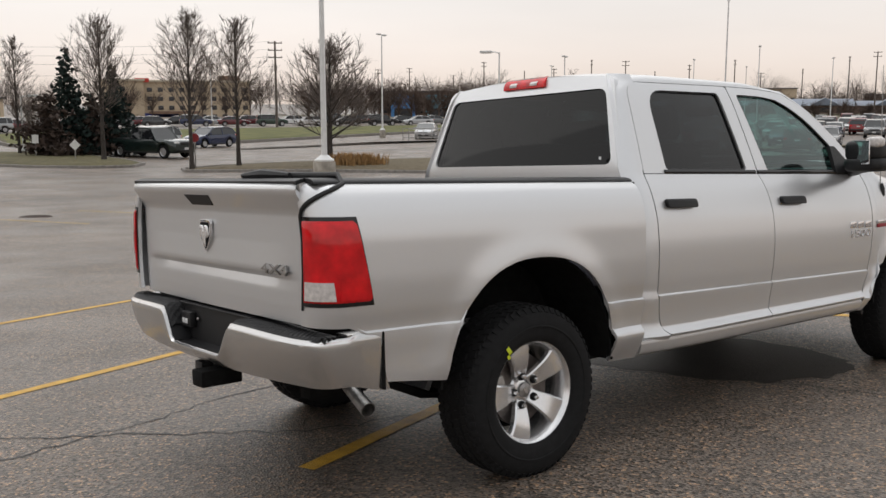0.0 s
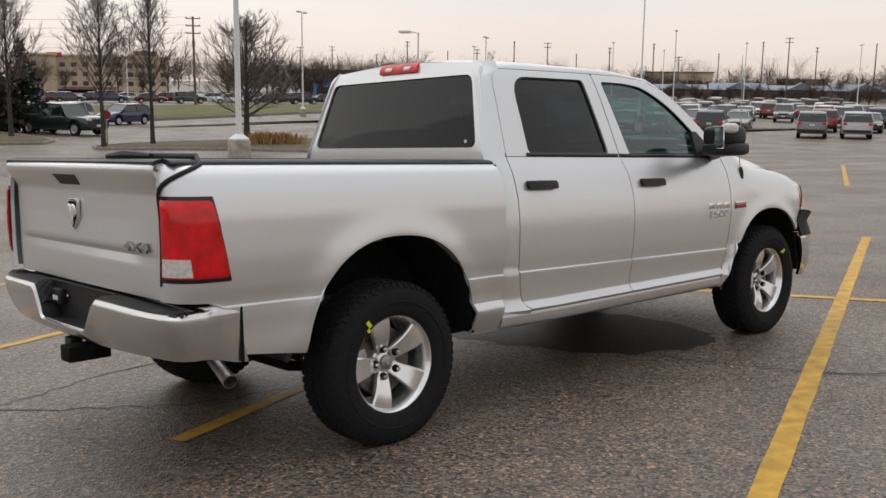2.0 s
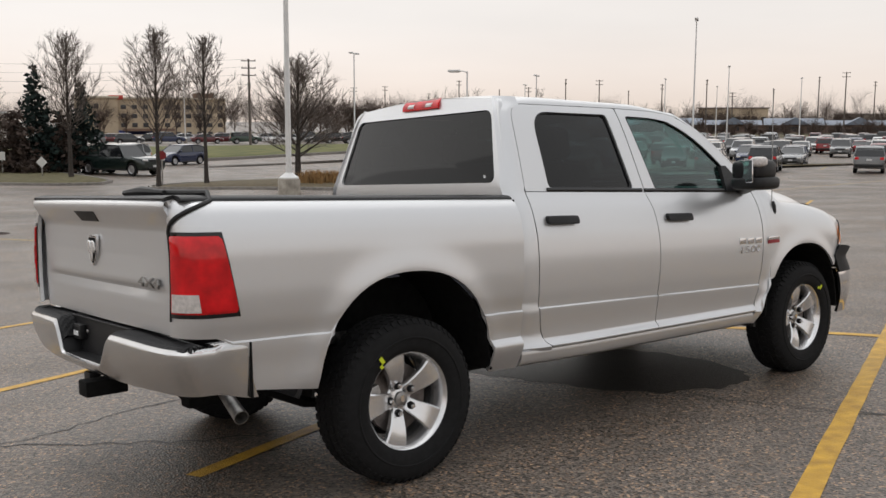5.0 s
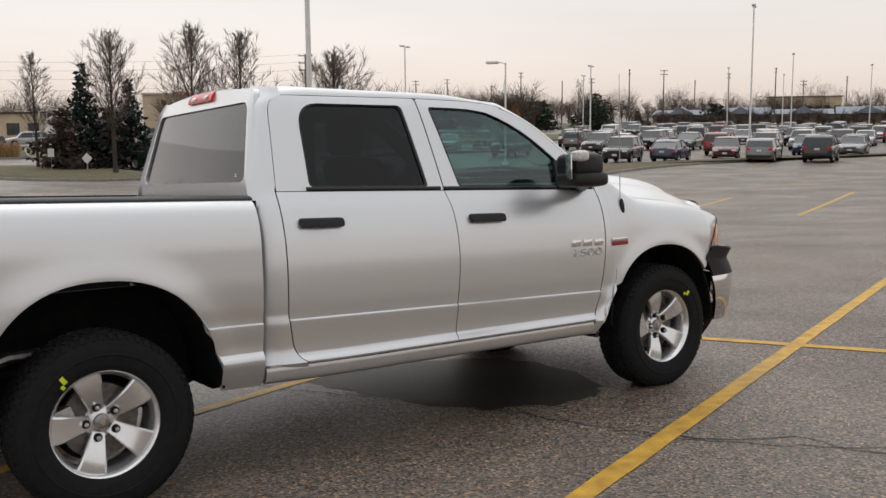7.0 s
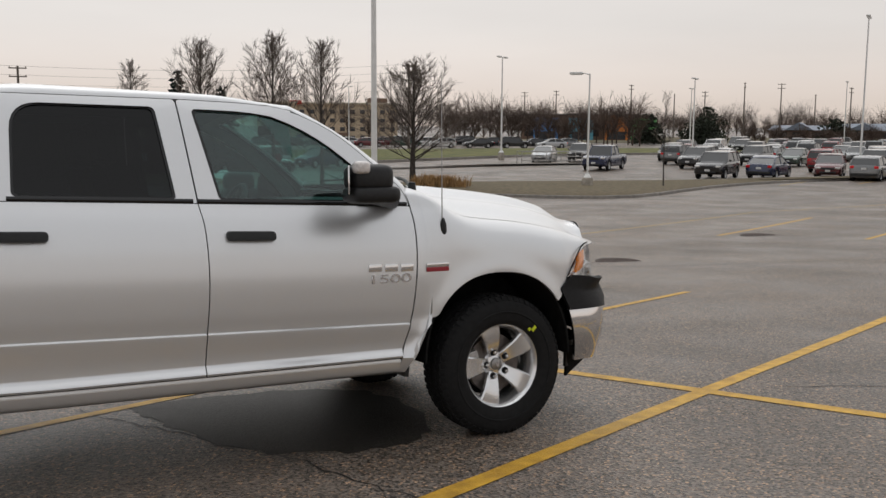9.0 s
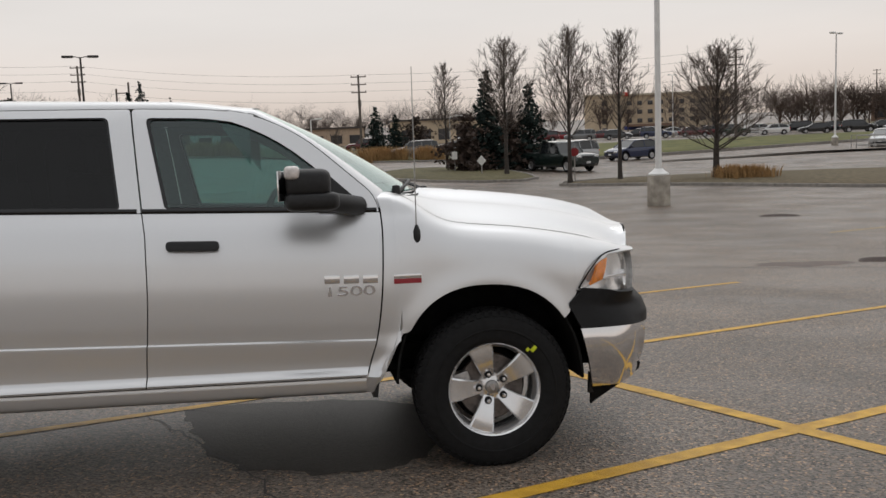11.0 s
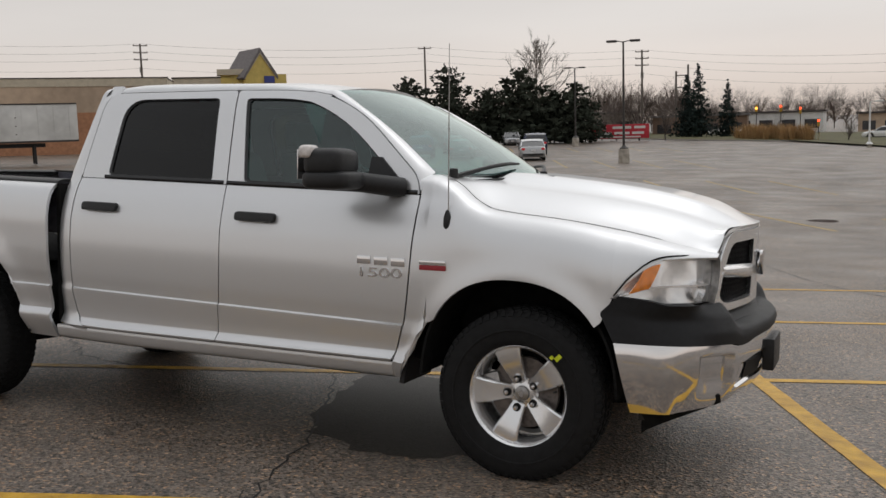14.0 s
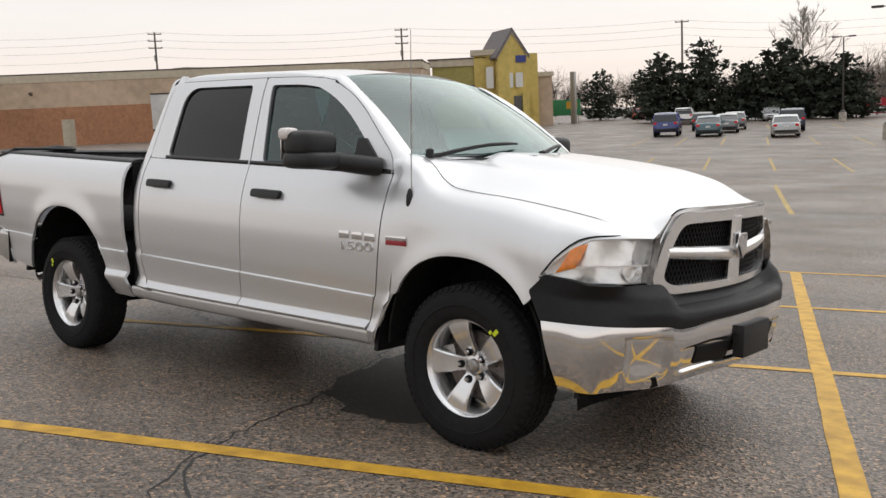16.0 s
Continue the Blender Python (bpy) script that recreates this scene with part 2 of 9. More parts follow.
def skin(fn, us, vs, out, thick=0.012, warp=None, wrap=False):
    """A sheet fn(u, v) with thickness; out: a hint of its outward side."""
    P = np.array([[fn(u, v) for v in vs] for u in us], float)
    if warp:
        P = np.array([[warp(*p) for p in row] for row in P])
    du, dv = np.gradient(P, axis=0), np.gradient(P, axis=1)
    N = np.cross(du, dv)
    N /= np.maximum(np.linalg.norm(N, axis=2, keepdims=True), 1e-9)
    flip = float((N.reshape(-1, 3) @ np.array(out, float)).mean()) < 0
    if flip:
        N = -N
    bm = bmesh.new()
    nu, nv = len(us), len(vs)
    A = [[bm.verts.new(P[i, j]) for j in range(nv)] for i in range(nu)]

    def quad(*q):
        q = q[::-1] if flip else q
        return bm.faces.new(q)
    for i in range(nu - 1):
        for j in range(nv - 1):
            quad(A[i][j], A[i + 1][j], A[i + 1][j + 1], A[i][j + 1])
    if thick:
        Q = P - N * thick
        B = [[bm.verts.new(Q[i, j]) for j in range(nv)] for i in range(nu)]
        for i in range(nu - 1):
            for j in range(nv - 1):
                quad(B[i][j], B[i][j + 1], B[i + 1][j + 1], B[i + 1][j])
        rims = []
        for i in range(nu - 1):
            rims += [quad(A[i][0], B[i][0], B[i + 1][0], A[i + 1][0]), quad(A[i][-1], A[i + 1][-1], B[i + 1][-1], B[i][-1])]
        for j in range(nv - 1):
            rims += [quad(A[0][j], A[0][j + 1], B[0][j + 1], B[0][j]), quad(A[-1][j], B[-1][j], B[-1][j + 1], A[-1][j + 1])]
    return bm


def add_box(bm, c, s, m=None, bevel=0.0):
    geo = bmesh.ops.create_cube(bm, size=1.0, matrix=(m or Matrix()) @ Matrix.Translation(c) @ Matrix.Diagonal((*s, 1)))
    if bevel:
        edges = list({e for v in geo["verts"] for e in v.link_edges})
        bmesh.ops.bevel(bm, geom=edges, offset=bevel, segments=2, affect="EDGES", profile=0.6)
    return bm


def box(c, s, m=None, bevel=0.0):
    return add_box(bmesh.new(), c, s, m, bevel)


def add_lathe(bm, prof, seg=32, m=None, close=False):
    """Turns (radius, height) points round the local z axis."""
    m = m or Matrix()
    rings = []
    for r, h in prof:
        rings.append([bm.verts.new(m @ Vector((r * math.cos(2 * math.pi * k / seg), r * math.sin(2 * math.pi * k / seg), h))) for k in range(seg)])
    for a, b in zip(rings, rings[1:]):
        for k in range(seg):
            bm.faces.new((a[k], a[(k + 1) % seg], b[(k + 1) % seg], b[k]))
    if close:
        bm.faces.new(rings[0][::-1])
        bm.faces.new(rings[-1])
    return bm


def lathe(prof, seg=32, m=None, close=False):
    return add_lathe(bmesh.new(), prof, seg, m, close)


def add_tube(bm, pts, radii, seg=8, cap=True):
    """A round bar along points."""
    pts = [Vector(p) for p in pts]
    if not hasattr(radii, "__len__"):
        radii = [radii] * len(pts)
    rings = []
    side = None
    for i, p in enumerate(pts):
        d = (pts[min(i + 1, len(pts) - 1)] - pts[max(i - 1, 0)]).normalized()
        if side is None:
            side = d.orthogonal().normalized()
        side = (side - d * side.dot(d)).normalized()
        up = d.cross(side)
        rings.append([bm.verts.new(p + radii[i] * (math.cos(2 * math.pi * k / seg) * side + math.sin(2 * math.pi * k / seg) * up)) for k in range(seg)])
    for a, b in zip(rings, rings[1:]):
        for k in range(seg):
            bm.faces.new((a[k], a[(k + 1) % seg], b[(k + 1) % seg], b[k]))
    if cap:
        bm.faces.new(rings[0][::-1])
        bm.faces.new(rings[-1])
    return bm


def tube(pts, radii, seg=8, cap=True):
    return add_tube(bmesh.new(), pts, radii, seg, cap)


def prism(outline, lo, hi, put, bevel=0.0):
    """An outline (a, b) drawn out from lo to hi; put(a, b, h) gives the place."""
    bm = bmesh.new()
    A = [bm.verts.new(put(a, b, lo)) for a, b in outline]
    B = [bm.verts.new(put(a, b, hi)) for a, b in outline]
    n = len(outline)
    bm.faces.new(A[::-1])
    bm.faces.new(B)
    for k in range(n):
        bm.faces.new((A[k], A[(k + 1) % n], B[(k + 1) % n], B[k]))
    bmesh.ops.recalc_face_normals(bm, faces=bm.faces)
    if bevel:
        bmesh.ops.bevel(bm, geom=list(bm.edges), offset=bevel, segments=2, affect="EDGES", profile=0.6)
    return bm


def rounded(corners, radius, n=5, side=6):
    """A closed outline with rounded corners, each side cut into equal steps."""
    out = []
    k = len(corners)
    radius = radius if hasattr(radius, "__len__") else [radius] * k
    for i in range(k):
        p, a, b = (Vector(corners[j % k]) for j in (i, i - 1, i + 1))
        r = radius[i]
        pa, pb = p + (a - p).normalized() * r, p + (b - p).normalized() * r
        for j in range(n + 1):
            t = j / n
            out.append(tuple((1 - t) ** 2 * pa + 2 * t * (1 - t) * p + t * t * pb))
        nxt = Vector(corners[(i + 1) % k])
        pe = nxt + (p - nxt).normalized() * radius[(i + 1) % k]
        for j in range(1, side):
            out.append(tuple(pb.lerp(pe, j / side)))
    return out


def ring(outer, inner, put, thick_dir, thick=0.02, warp=None):
    """A flat frame between two loops of the same count, laid on a surface by put(x, z)."""
    bm = bmesh.new()
    td = Vector(thick_dir) * thick

    def mk(loop, off):
        vs = []
        for a, b in loop:
            p = Vector(put(a, b))
            p = Vector(warp(*p)) if warp else p
            vs.append(bm.verts.new(p + off))
        return vs
    mid = [tuple(Vector(o).lerp(Vector(i), 0.5)) for o, i in zip(outer, inner)]
    O, M_, I = mk(outer, Vector()), mk(mid, Vector()), mk(inner, Vector())
    O2, I2 = mk(outer, td), mk(inner, td)
    n = len(outer)
    for a, b in ((O, M_), (M_, I), (I, I2), (O2, O)):
        for k in range(n):
            bm.faces.new((a[k], a[(k + 1) % n], b[(k + 1) % n], b[k]))
    bmesh.ops.recalc_face_normals(bm, faces=bm.faces)
    return bm


def fill(loop, put, warp=None, off=(0, 0, 0)):
    """A pane filling a loop, as a fan of strips across it."""
    bm = bmesh.new()
    n = len(loop)
    c = Vector((sum(p[0] for p in loop) / n, sum(p[1] for p in loop) / n))
    rings = []
    for f in (1.0, 0.66, 0.33):
        row = []
        for p in loop:
            q = c.lerp(Vector(p), f)
            w = Vector(put(q.x, q.y))
            w = Vector(warp(*w)) if warp else w
            row.append(bm.verts.new(w + Vector(off)))
        rings.append(row)
    w = Vector(put(c.x, c.y))
    w = Vector(warp(*w)) if warp else w
    mid = bm.verts.new(w + Vector(off))
    for a, b in zip(rings, rings[1:]):
        for k in range(n):
            bm.faces.new((a[k], a[(k + 1) % n], b[(k + 1) % n], b[k]))
    for k in range(n):
        bm.faces.new((rings[-1][k], rings[-1][(k + 1) % n], mid))
    bmesh.ops.recalc_face_normals(bm, faces=bm.faces)
    return bm


def blob(c, r, e=0.55, nu=20, nv=14, m=None):
    """A rounded block: a superellipsoid round c."""
    pw = lambda a, k: math.copysign(abs(a) ** k, a)
    bm = bmesh.new()
    m = m or Matrix()
    rows = []
    for j in range(1, nv):
        b = -math.pi / 2 + math.pi * j / nv
        rows.append([bm.verts.new(m @ Vector((c[0] + r[0] * pw(math.cos(b), e) * pw(math.cos(2 * math.pi * i / nu), e), c[1] + r[1] * pw(math.cos(b), e) * pw(math.sin(2 * math.pi * i / nu), e), c[2] + r[2] * pw(math.sin(b), e)))) for i in range(nu)])
    lo, hi = bm.verts.new(m @ Vector((c[0], c[1], c[2] - r[2]))), bm.verts.new(m @ Vector((c[0], c[1], c[2] + r[2])))
    for a, b in zip(rows, rows[1:]):
        for i in range(nu):
            bm.faces.new((a[i], a[(i + 1) % nu], b[(i + 1) % nu], b[i]))
    for i in range(nu):
        bm.faces.new((rows[0][(i + 1) % nu], rows[0][i], lo))
        bm.faces.new((rows[-1][i], rows[-1][(i + 1) % nu], hi))
    return bm


def lettering(name, body, size, m, material, parent, depth=0.004, label=""):
    cu = bpy.data.curves.new(name, "FONT")
    cu.body, cu.size, cu.extrude, cu.align_x, cu.align_y = body, size, depth, "CENTER", "CENTER"
    cu.bevel_depth = size * 0.015
    cu.materials.append(material)
    ob = new(name, cu)
    ob.parent = parent
    ob.matrix_local = m
    if label:
        ob["label"] = label
    return ob

# ---- the lie of the land, upright world ----
def gz(x, y):
    """Height of the ground: the lot falls away to the north and east and levels out."""
    sx = x if x < 10 else 10 + 9 * math.tanh((x - 10) / 9)
    sy = y if y < 5 else 5 + 14 * math.tanh((y - 5) / 14)
    sx, sy = max(sx, -80), max(sy, -25)
    return -0.0169 * sx - 0.0620 * sy


def asphalt_material():
    """Old wet asphalt: stone grain, pale worn patches, darker damp stains."""
    m = bpy.data.materials.new("wet_asphalt")
    m.use_nodes = True
    n, l = m.node_tree.nodes, m.node_tree.links
    b = n["Principled BSDF"]
    co = n.new("ShaderNodeTexCoord")

    def tex(scale, detail, rough=0.6):
        t = n.new("ShaderNodeTexNoise")
        t.inputs["Scale"].default_value, t.inputs["Detail"].default_value, t.inputs["Roughness"].default_value = scale, detail, rough
        l.new(co.outputs["Object"], t.inputs["Vector"])
        return t.outputs[0]

    def span(src, lo, hi, a, c):
        r = n.new("ShaderNodeMapRange")
        for k, v in zip(("From Min", "From Max", "To Min", "To Max"), (lo, hi, a, c)):
            r.inputs[k].default_value = v
        l.new(src, r.inputs[0])
        return r.outputs[0]

    def mul(a, c):
        x = n.new("ShaderNodeMath")
        x.operation = "MULTIPLY"
        l.new(a, x.inputs[0])
        l.new(c, x.inputs[1])
        return x.outputs[0]
    vor = n.new("ShaderNodeTexVoronoi")
    vor.inputs["Scale"].default_value = 75.0
    l.new(co.outputs["Object"], vor.inputs["Vector"])
    stone = n.new("ShaderNodeSeparateColor")
    l.new(vor.outputs["Color"], stone.inputs[0])
    grain = span(stone.outputs[0], 0.0, 1.0, 0.15, 2.3)
    fine = span(tex(210, 3), 0.3, 0.7, 0.7, 1.3)
    patch = span(tex(0.35, 6), 0.35, 0.68, 0.72, 1.22)
    mid = span(tex(2.2, 5), 0.35, 0.7, 0.86, 1.12)
    f = mul(mul(grain, fine), mul(patch, mid))
    mix = n.new("ShaderNodeMix")
    mix.data_type, mix.blend_type = "RGBA", "MULTIPLY"
    mix.inputs["Factor"].default_value = 1.0
    mix.inputs["A"].default_value = (0.099, 0.081, 0.066, 1)
    l.new(f, mix.inputs["B"])
    tan = n.new("ShaderNodeMix")
    tan.data_type, tan.blend_type = "RGBA", "MULTIPLY"
    tan.inputs["B"].default_value = (2.3, 1.8, 1.35, 1)
    l.new(span(stone.outputs[1], 0.80, 0.92, 0.0, 1.0), tan.inputs["Factor"])
    l.new(mix.outputs["Result"], tan.inputs["A"])
    l.new(tan.outputs["Result"], b.inputs["Base Color"])
    l.new(span(tex(0.55, 5), 0.35, 0.65, 0.38, 0.56), b.inputs["Roughness"])
    b.inputs["Specular IOR Level"].default_value = 0.5
    bp = n.new("ShaderNodeBump")
    bp.inputs["Strength"].default_value, bp.inputs["Distance"].default_value = 0.6, 0.008
    l.new(vor.outputs["Distance"], bp.inputs["Height"])
    l.new(bp.outputs[0], b.inputs["Normal"])
    return m


M_ASPHALT = asphalt_material()
M_YELLOW = mat("yellow_road_paint", (0.55, 0.295, 0.018), 0.55, noise_scale=9, vary=0.30, color2=(0.65, 0.37, 0.03), bump=0.4, bump_scale=90, detail=10)
M_YELLOW_OLD = mat("faded_yellow_paint", (0.38, 0.26, 0.07), 0.6, noise_scale=7, vary=0.35, color2=(0.52, 0.36, 0.10), bump=0.4, bump_scale=90, detail=10)
M_PATCH = mat("dark_seal", (0.012, 0.012, 0.012), 0.55, noise_scale=30, vary=0.4)
M_IRON = mat("rusty_iron", (0.055, 0.035, 0.028), 0.7, 0.4, noise_scale=12, vary=0.5, bump=0.4, bump_scale=60)
M_KERB = mat("grey_kerb_concrete", (0.24, 0.22, 0.20), 0.85, noise_scale=6, vary=0.3, bump=0.4, bump_scale=40, big=0.4)
M_GRASS = mat("winter_grass", (0.090, 0.085, 0.030), 0.95, noise_scale=3.0, vary=0.4, color2=(0.15, 0.125, 0.055), bump=0.9, bump_scale=25, big=0.15)


def axis(near, far, step, grow):
    a, d = [0.0], step
    while a[-1] < far:
        if a[-1] > near:
            d *= grow
        a.append(a[-1] + d)
    return a


def ground_sheet():
    pos = axis(60, 3500, 2.5, 1.25)
    xs = sorted(set([-p for p in pos] + pos))
    me = bpy.data.meshes.new("ground")
    verts = [(x, y, gz(x, y)) for x in xs for y in xs]
    k = len(xs)
    faces = [(i * k + j, (i + 1) * k + j, (i + 1) * k + j + 1, i * k + j + 1) for i in range(k - 1) for j in range(k - 1)]
    me.from_pydata(verts, [], faces)
    me.shade_smooth()
    me.materials.append(M_ASPHALT)
    return tagged(new("ground", me), "damp grey asphalt car park with worn grain", "ground", kind="structure")


ground = ground_sheet()


def lot_point(k, s):
    """A place on the stall grid: k stall widths along the spine, s metres along the stall lines."""
    a = radians(21.3)
    x, y = 5.325 - 2.72 * k * math.sin(a) + s * math.cos(a), -0.715 + 2.72 * k * math.cos(a) + s * math.sin(a)
    p = LOT @ Vector((x, y, 0))
    return p.x, p.y


def paint(name, p, q, width, material=M_YELLOW, lift=0.004, worn=0.0, seed=1, label="worn yellow parking line painted on asphalt"):
    """A painted strip laid on the ground, with slightly ragged edges."""
    rnd = random.Random(seed)
    p, q = Vector(p), Vector(q)
    d = q - p
    ln = d.length
    d.normalize()
    nrm = Vector((-d.y, d.x))
    n = max(2, int(ln / 0.25))
    bm = bmesh.new()
    rows = []
    for i in range(n + 1):
        c = p.lerp(q, i / n)
        a, b = (width / 2 * (1 + rnd.uniform(-0.07, 0.05)) for _ in range(2))
        pts = [c - nrm * a, c - nrm * a * 0.3, c + nrm * b * 0.3, c + nrm * b]
        rows.append([bm.verts.new((v.x, v.y, gz(v.x, v.y) + lift)) for v in pts])
    for r0, r1 in zip(rows, rows[1:]):
        for k in range(3):
            bm.faces.new((r0[k], r1[k], r1[k + 1], r0[k + 1]))
    bmesh.ops.recalc_face_normals(bm, faces=bm.faces)
    ob = part(name, bm, material, None, "", False)
    return tagged(ob, label, "road marking", kind="structure")


# the stalls that the truck stands on: a spine and lines across it
G = lot_point
paint("line_spine", G(-2.6, 0), G(3.02, 0), 0.125, seed=3, lift=0.0044)
paint("line_stall", G(0, -5.45), G(0, 5.45), 0.118, seed=4)
for k in (1, 2, 3):
    paint("line_stall", G(k, -5.45), G(k, 5.45), 0.10, seed=10 + k)
for k in (-1, -2):
    paint("line_stall", G(k, -5.45), G(k, 5.45), 0.11, seed=20 - k)

# ---- the pickup truck: x ahead, its rear axle at x = 0 ----
truck = empty("pickup_truck", LOT.copy(), "silver crew-cab pickup truck parked across yellow stall lines on wet asphalt", "pickup truck")
HUB_R, HUB_F, HUBZ, WR = 0.0, 3.569, 0.389, 0.393


def rk(x, y, z):
    """The body stands a little higher at the rear."""
    return (x, y, z + 0.029 * (1.85 - x) * sstep(0.25, 0.42, z))


def sill(x, y, z):
    """As rk, with the doors' lower edge falling towards the rear."""
    return rk(x, y, z - 0.038 * min(1.0, max(0.0, (2.93 - x) / 1.75)) * sstep(0.69, 0.55, z))


CAB_Y = [(0.44, 0.905), (0.452, 0.930), (0.475, 0.942), (0.498, 0.948), (0.510, 0.950), (0.520, 0.946), (0.530, 0.966), (0.538, 0.971), (0.548, 0.966), (0.576, 0.942), (0.60, 0.943), (0.66, 0.953), (0.7050, 0.9595), (0.7125, 0.9505), (0.72, 0.951), (0.80, 0.960),
         (0.95, 0.966), (1.08, 0.957), (1.16, 0.940), (1.24, 0.913), (1.29, 0.888), (1.325, 0.868), (1.38, 0.850), (1.58, 0.782), (1.78, 0.706), (1.86, 0.662)]
BED_Y = [(0.40, 0.92), (0.49, 0.972), (0.53, 0.988), (0.542, 0.988), (0.574, 0.965), (0.60, 0.966), (0.66, 0.978), (0.7050, 0.9855), (0.7125, 0.9765), (0.72, 0.977), (0.80, 0.992), (0.93, 1.001), (1.06, 1.001), (1.15, 0.992), (1.22, 0.972), (1.27, 0.940), (1.292, 0.905)]


def cab_y(z):
    return curve_tab(z, CAB_Y)


BED_TAIL = [(0.42, 0.945), (0.49, 0.968), (0.60, 0.976), (0.7050, 0.9855), (0.7125, 0.9765), (0.72, 0.977)]


def bed_y(z, x=-1.0):
    y = curve_tab(z, BED_Y)
    return y if z > 0.72 else lerp(curve_tab(z, BED_TAIL), y, sstep(-0.1, 0.1, x))


def arch(x, cx, hw, top, base):
    f = abs((x - cx) / hw)
    hub = HUBZ - 0.029 * (1.85 - cx)
    return hub + (top - hub) * (1 - f ** 2.35) ** (1 / 2.35) if f < 1 else base


def flare(x, z, cx, top):
    hub = HUBZ - 0.029 * (1.85 - cx)
    r = math.hypot((x - cx) * (0.60 / 0.53), z - hub) / (top - hub)
    return 0.016 * math.exp(-((r - 1.02) / 0.13) ** 2) * sstep(0.3, 0.55, z)


def arch_columns(x0, x1, cx, hw):
    xs = list(np.linspace(x0, cx - hw, 14)) + [cx - hw * math.cos(math.pi * k / 30) for k in range(1, 30)] + list(np.linspace(cx + hw, x1, 14))
    return [x for x in xs if x0 <= x <= x1]


def side_of(s, pt):
    return (pt[0], pt[1] * s, pt[2])


RA, FA = (0.015, 0.524, 0.958), (3.555, 0.462, 0.972)      # arch centre, half width, top
VS = [i / 22 for i in range(23)]
bed = part("bed_shell", skin(lambda u, v: (lerp(-1.02, 0.70, u), lerp(-0.53, 0.53, v), 0.76), VS, VS, (0, 0, 1), 0.05, rk), M_BEDLINER, truck, "grey lined load bed")

CORNER = 0.13


def bed_point(q, z, extra=0.0):
    """q: way along the bed side from its front; past the corner's start it turns onto the rear face."""
    x_c = -0.985
    x = 0.745 - q
    W = bed_y(z, x) + extra
    if x >= x_c:
        return (x, W + flare(x, z, RA[0], RA[2]), z)
    a = min((x_c - x) / CORNER, math.pi / 2)
    rest = max(0.0, (x_c - x) - CORNER * math.pi / 2)
    return (x_c - (CORNER + extra) * math.sin(a) + 0.02 * (z - 0.9) * sstep(0, 1, a), W - CORNER * (1 - math.cos(a)) - rest, z)


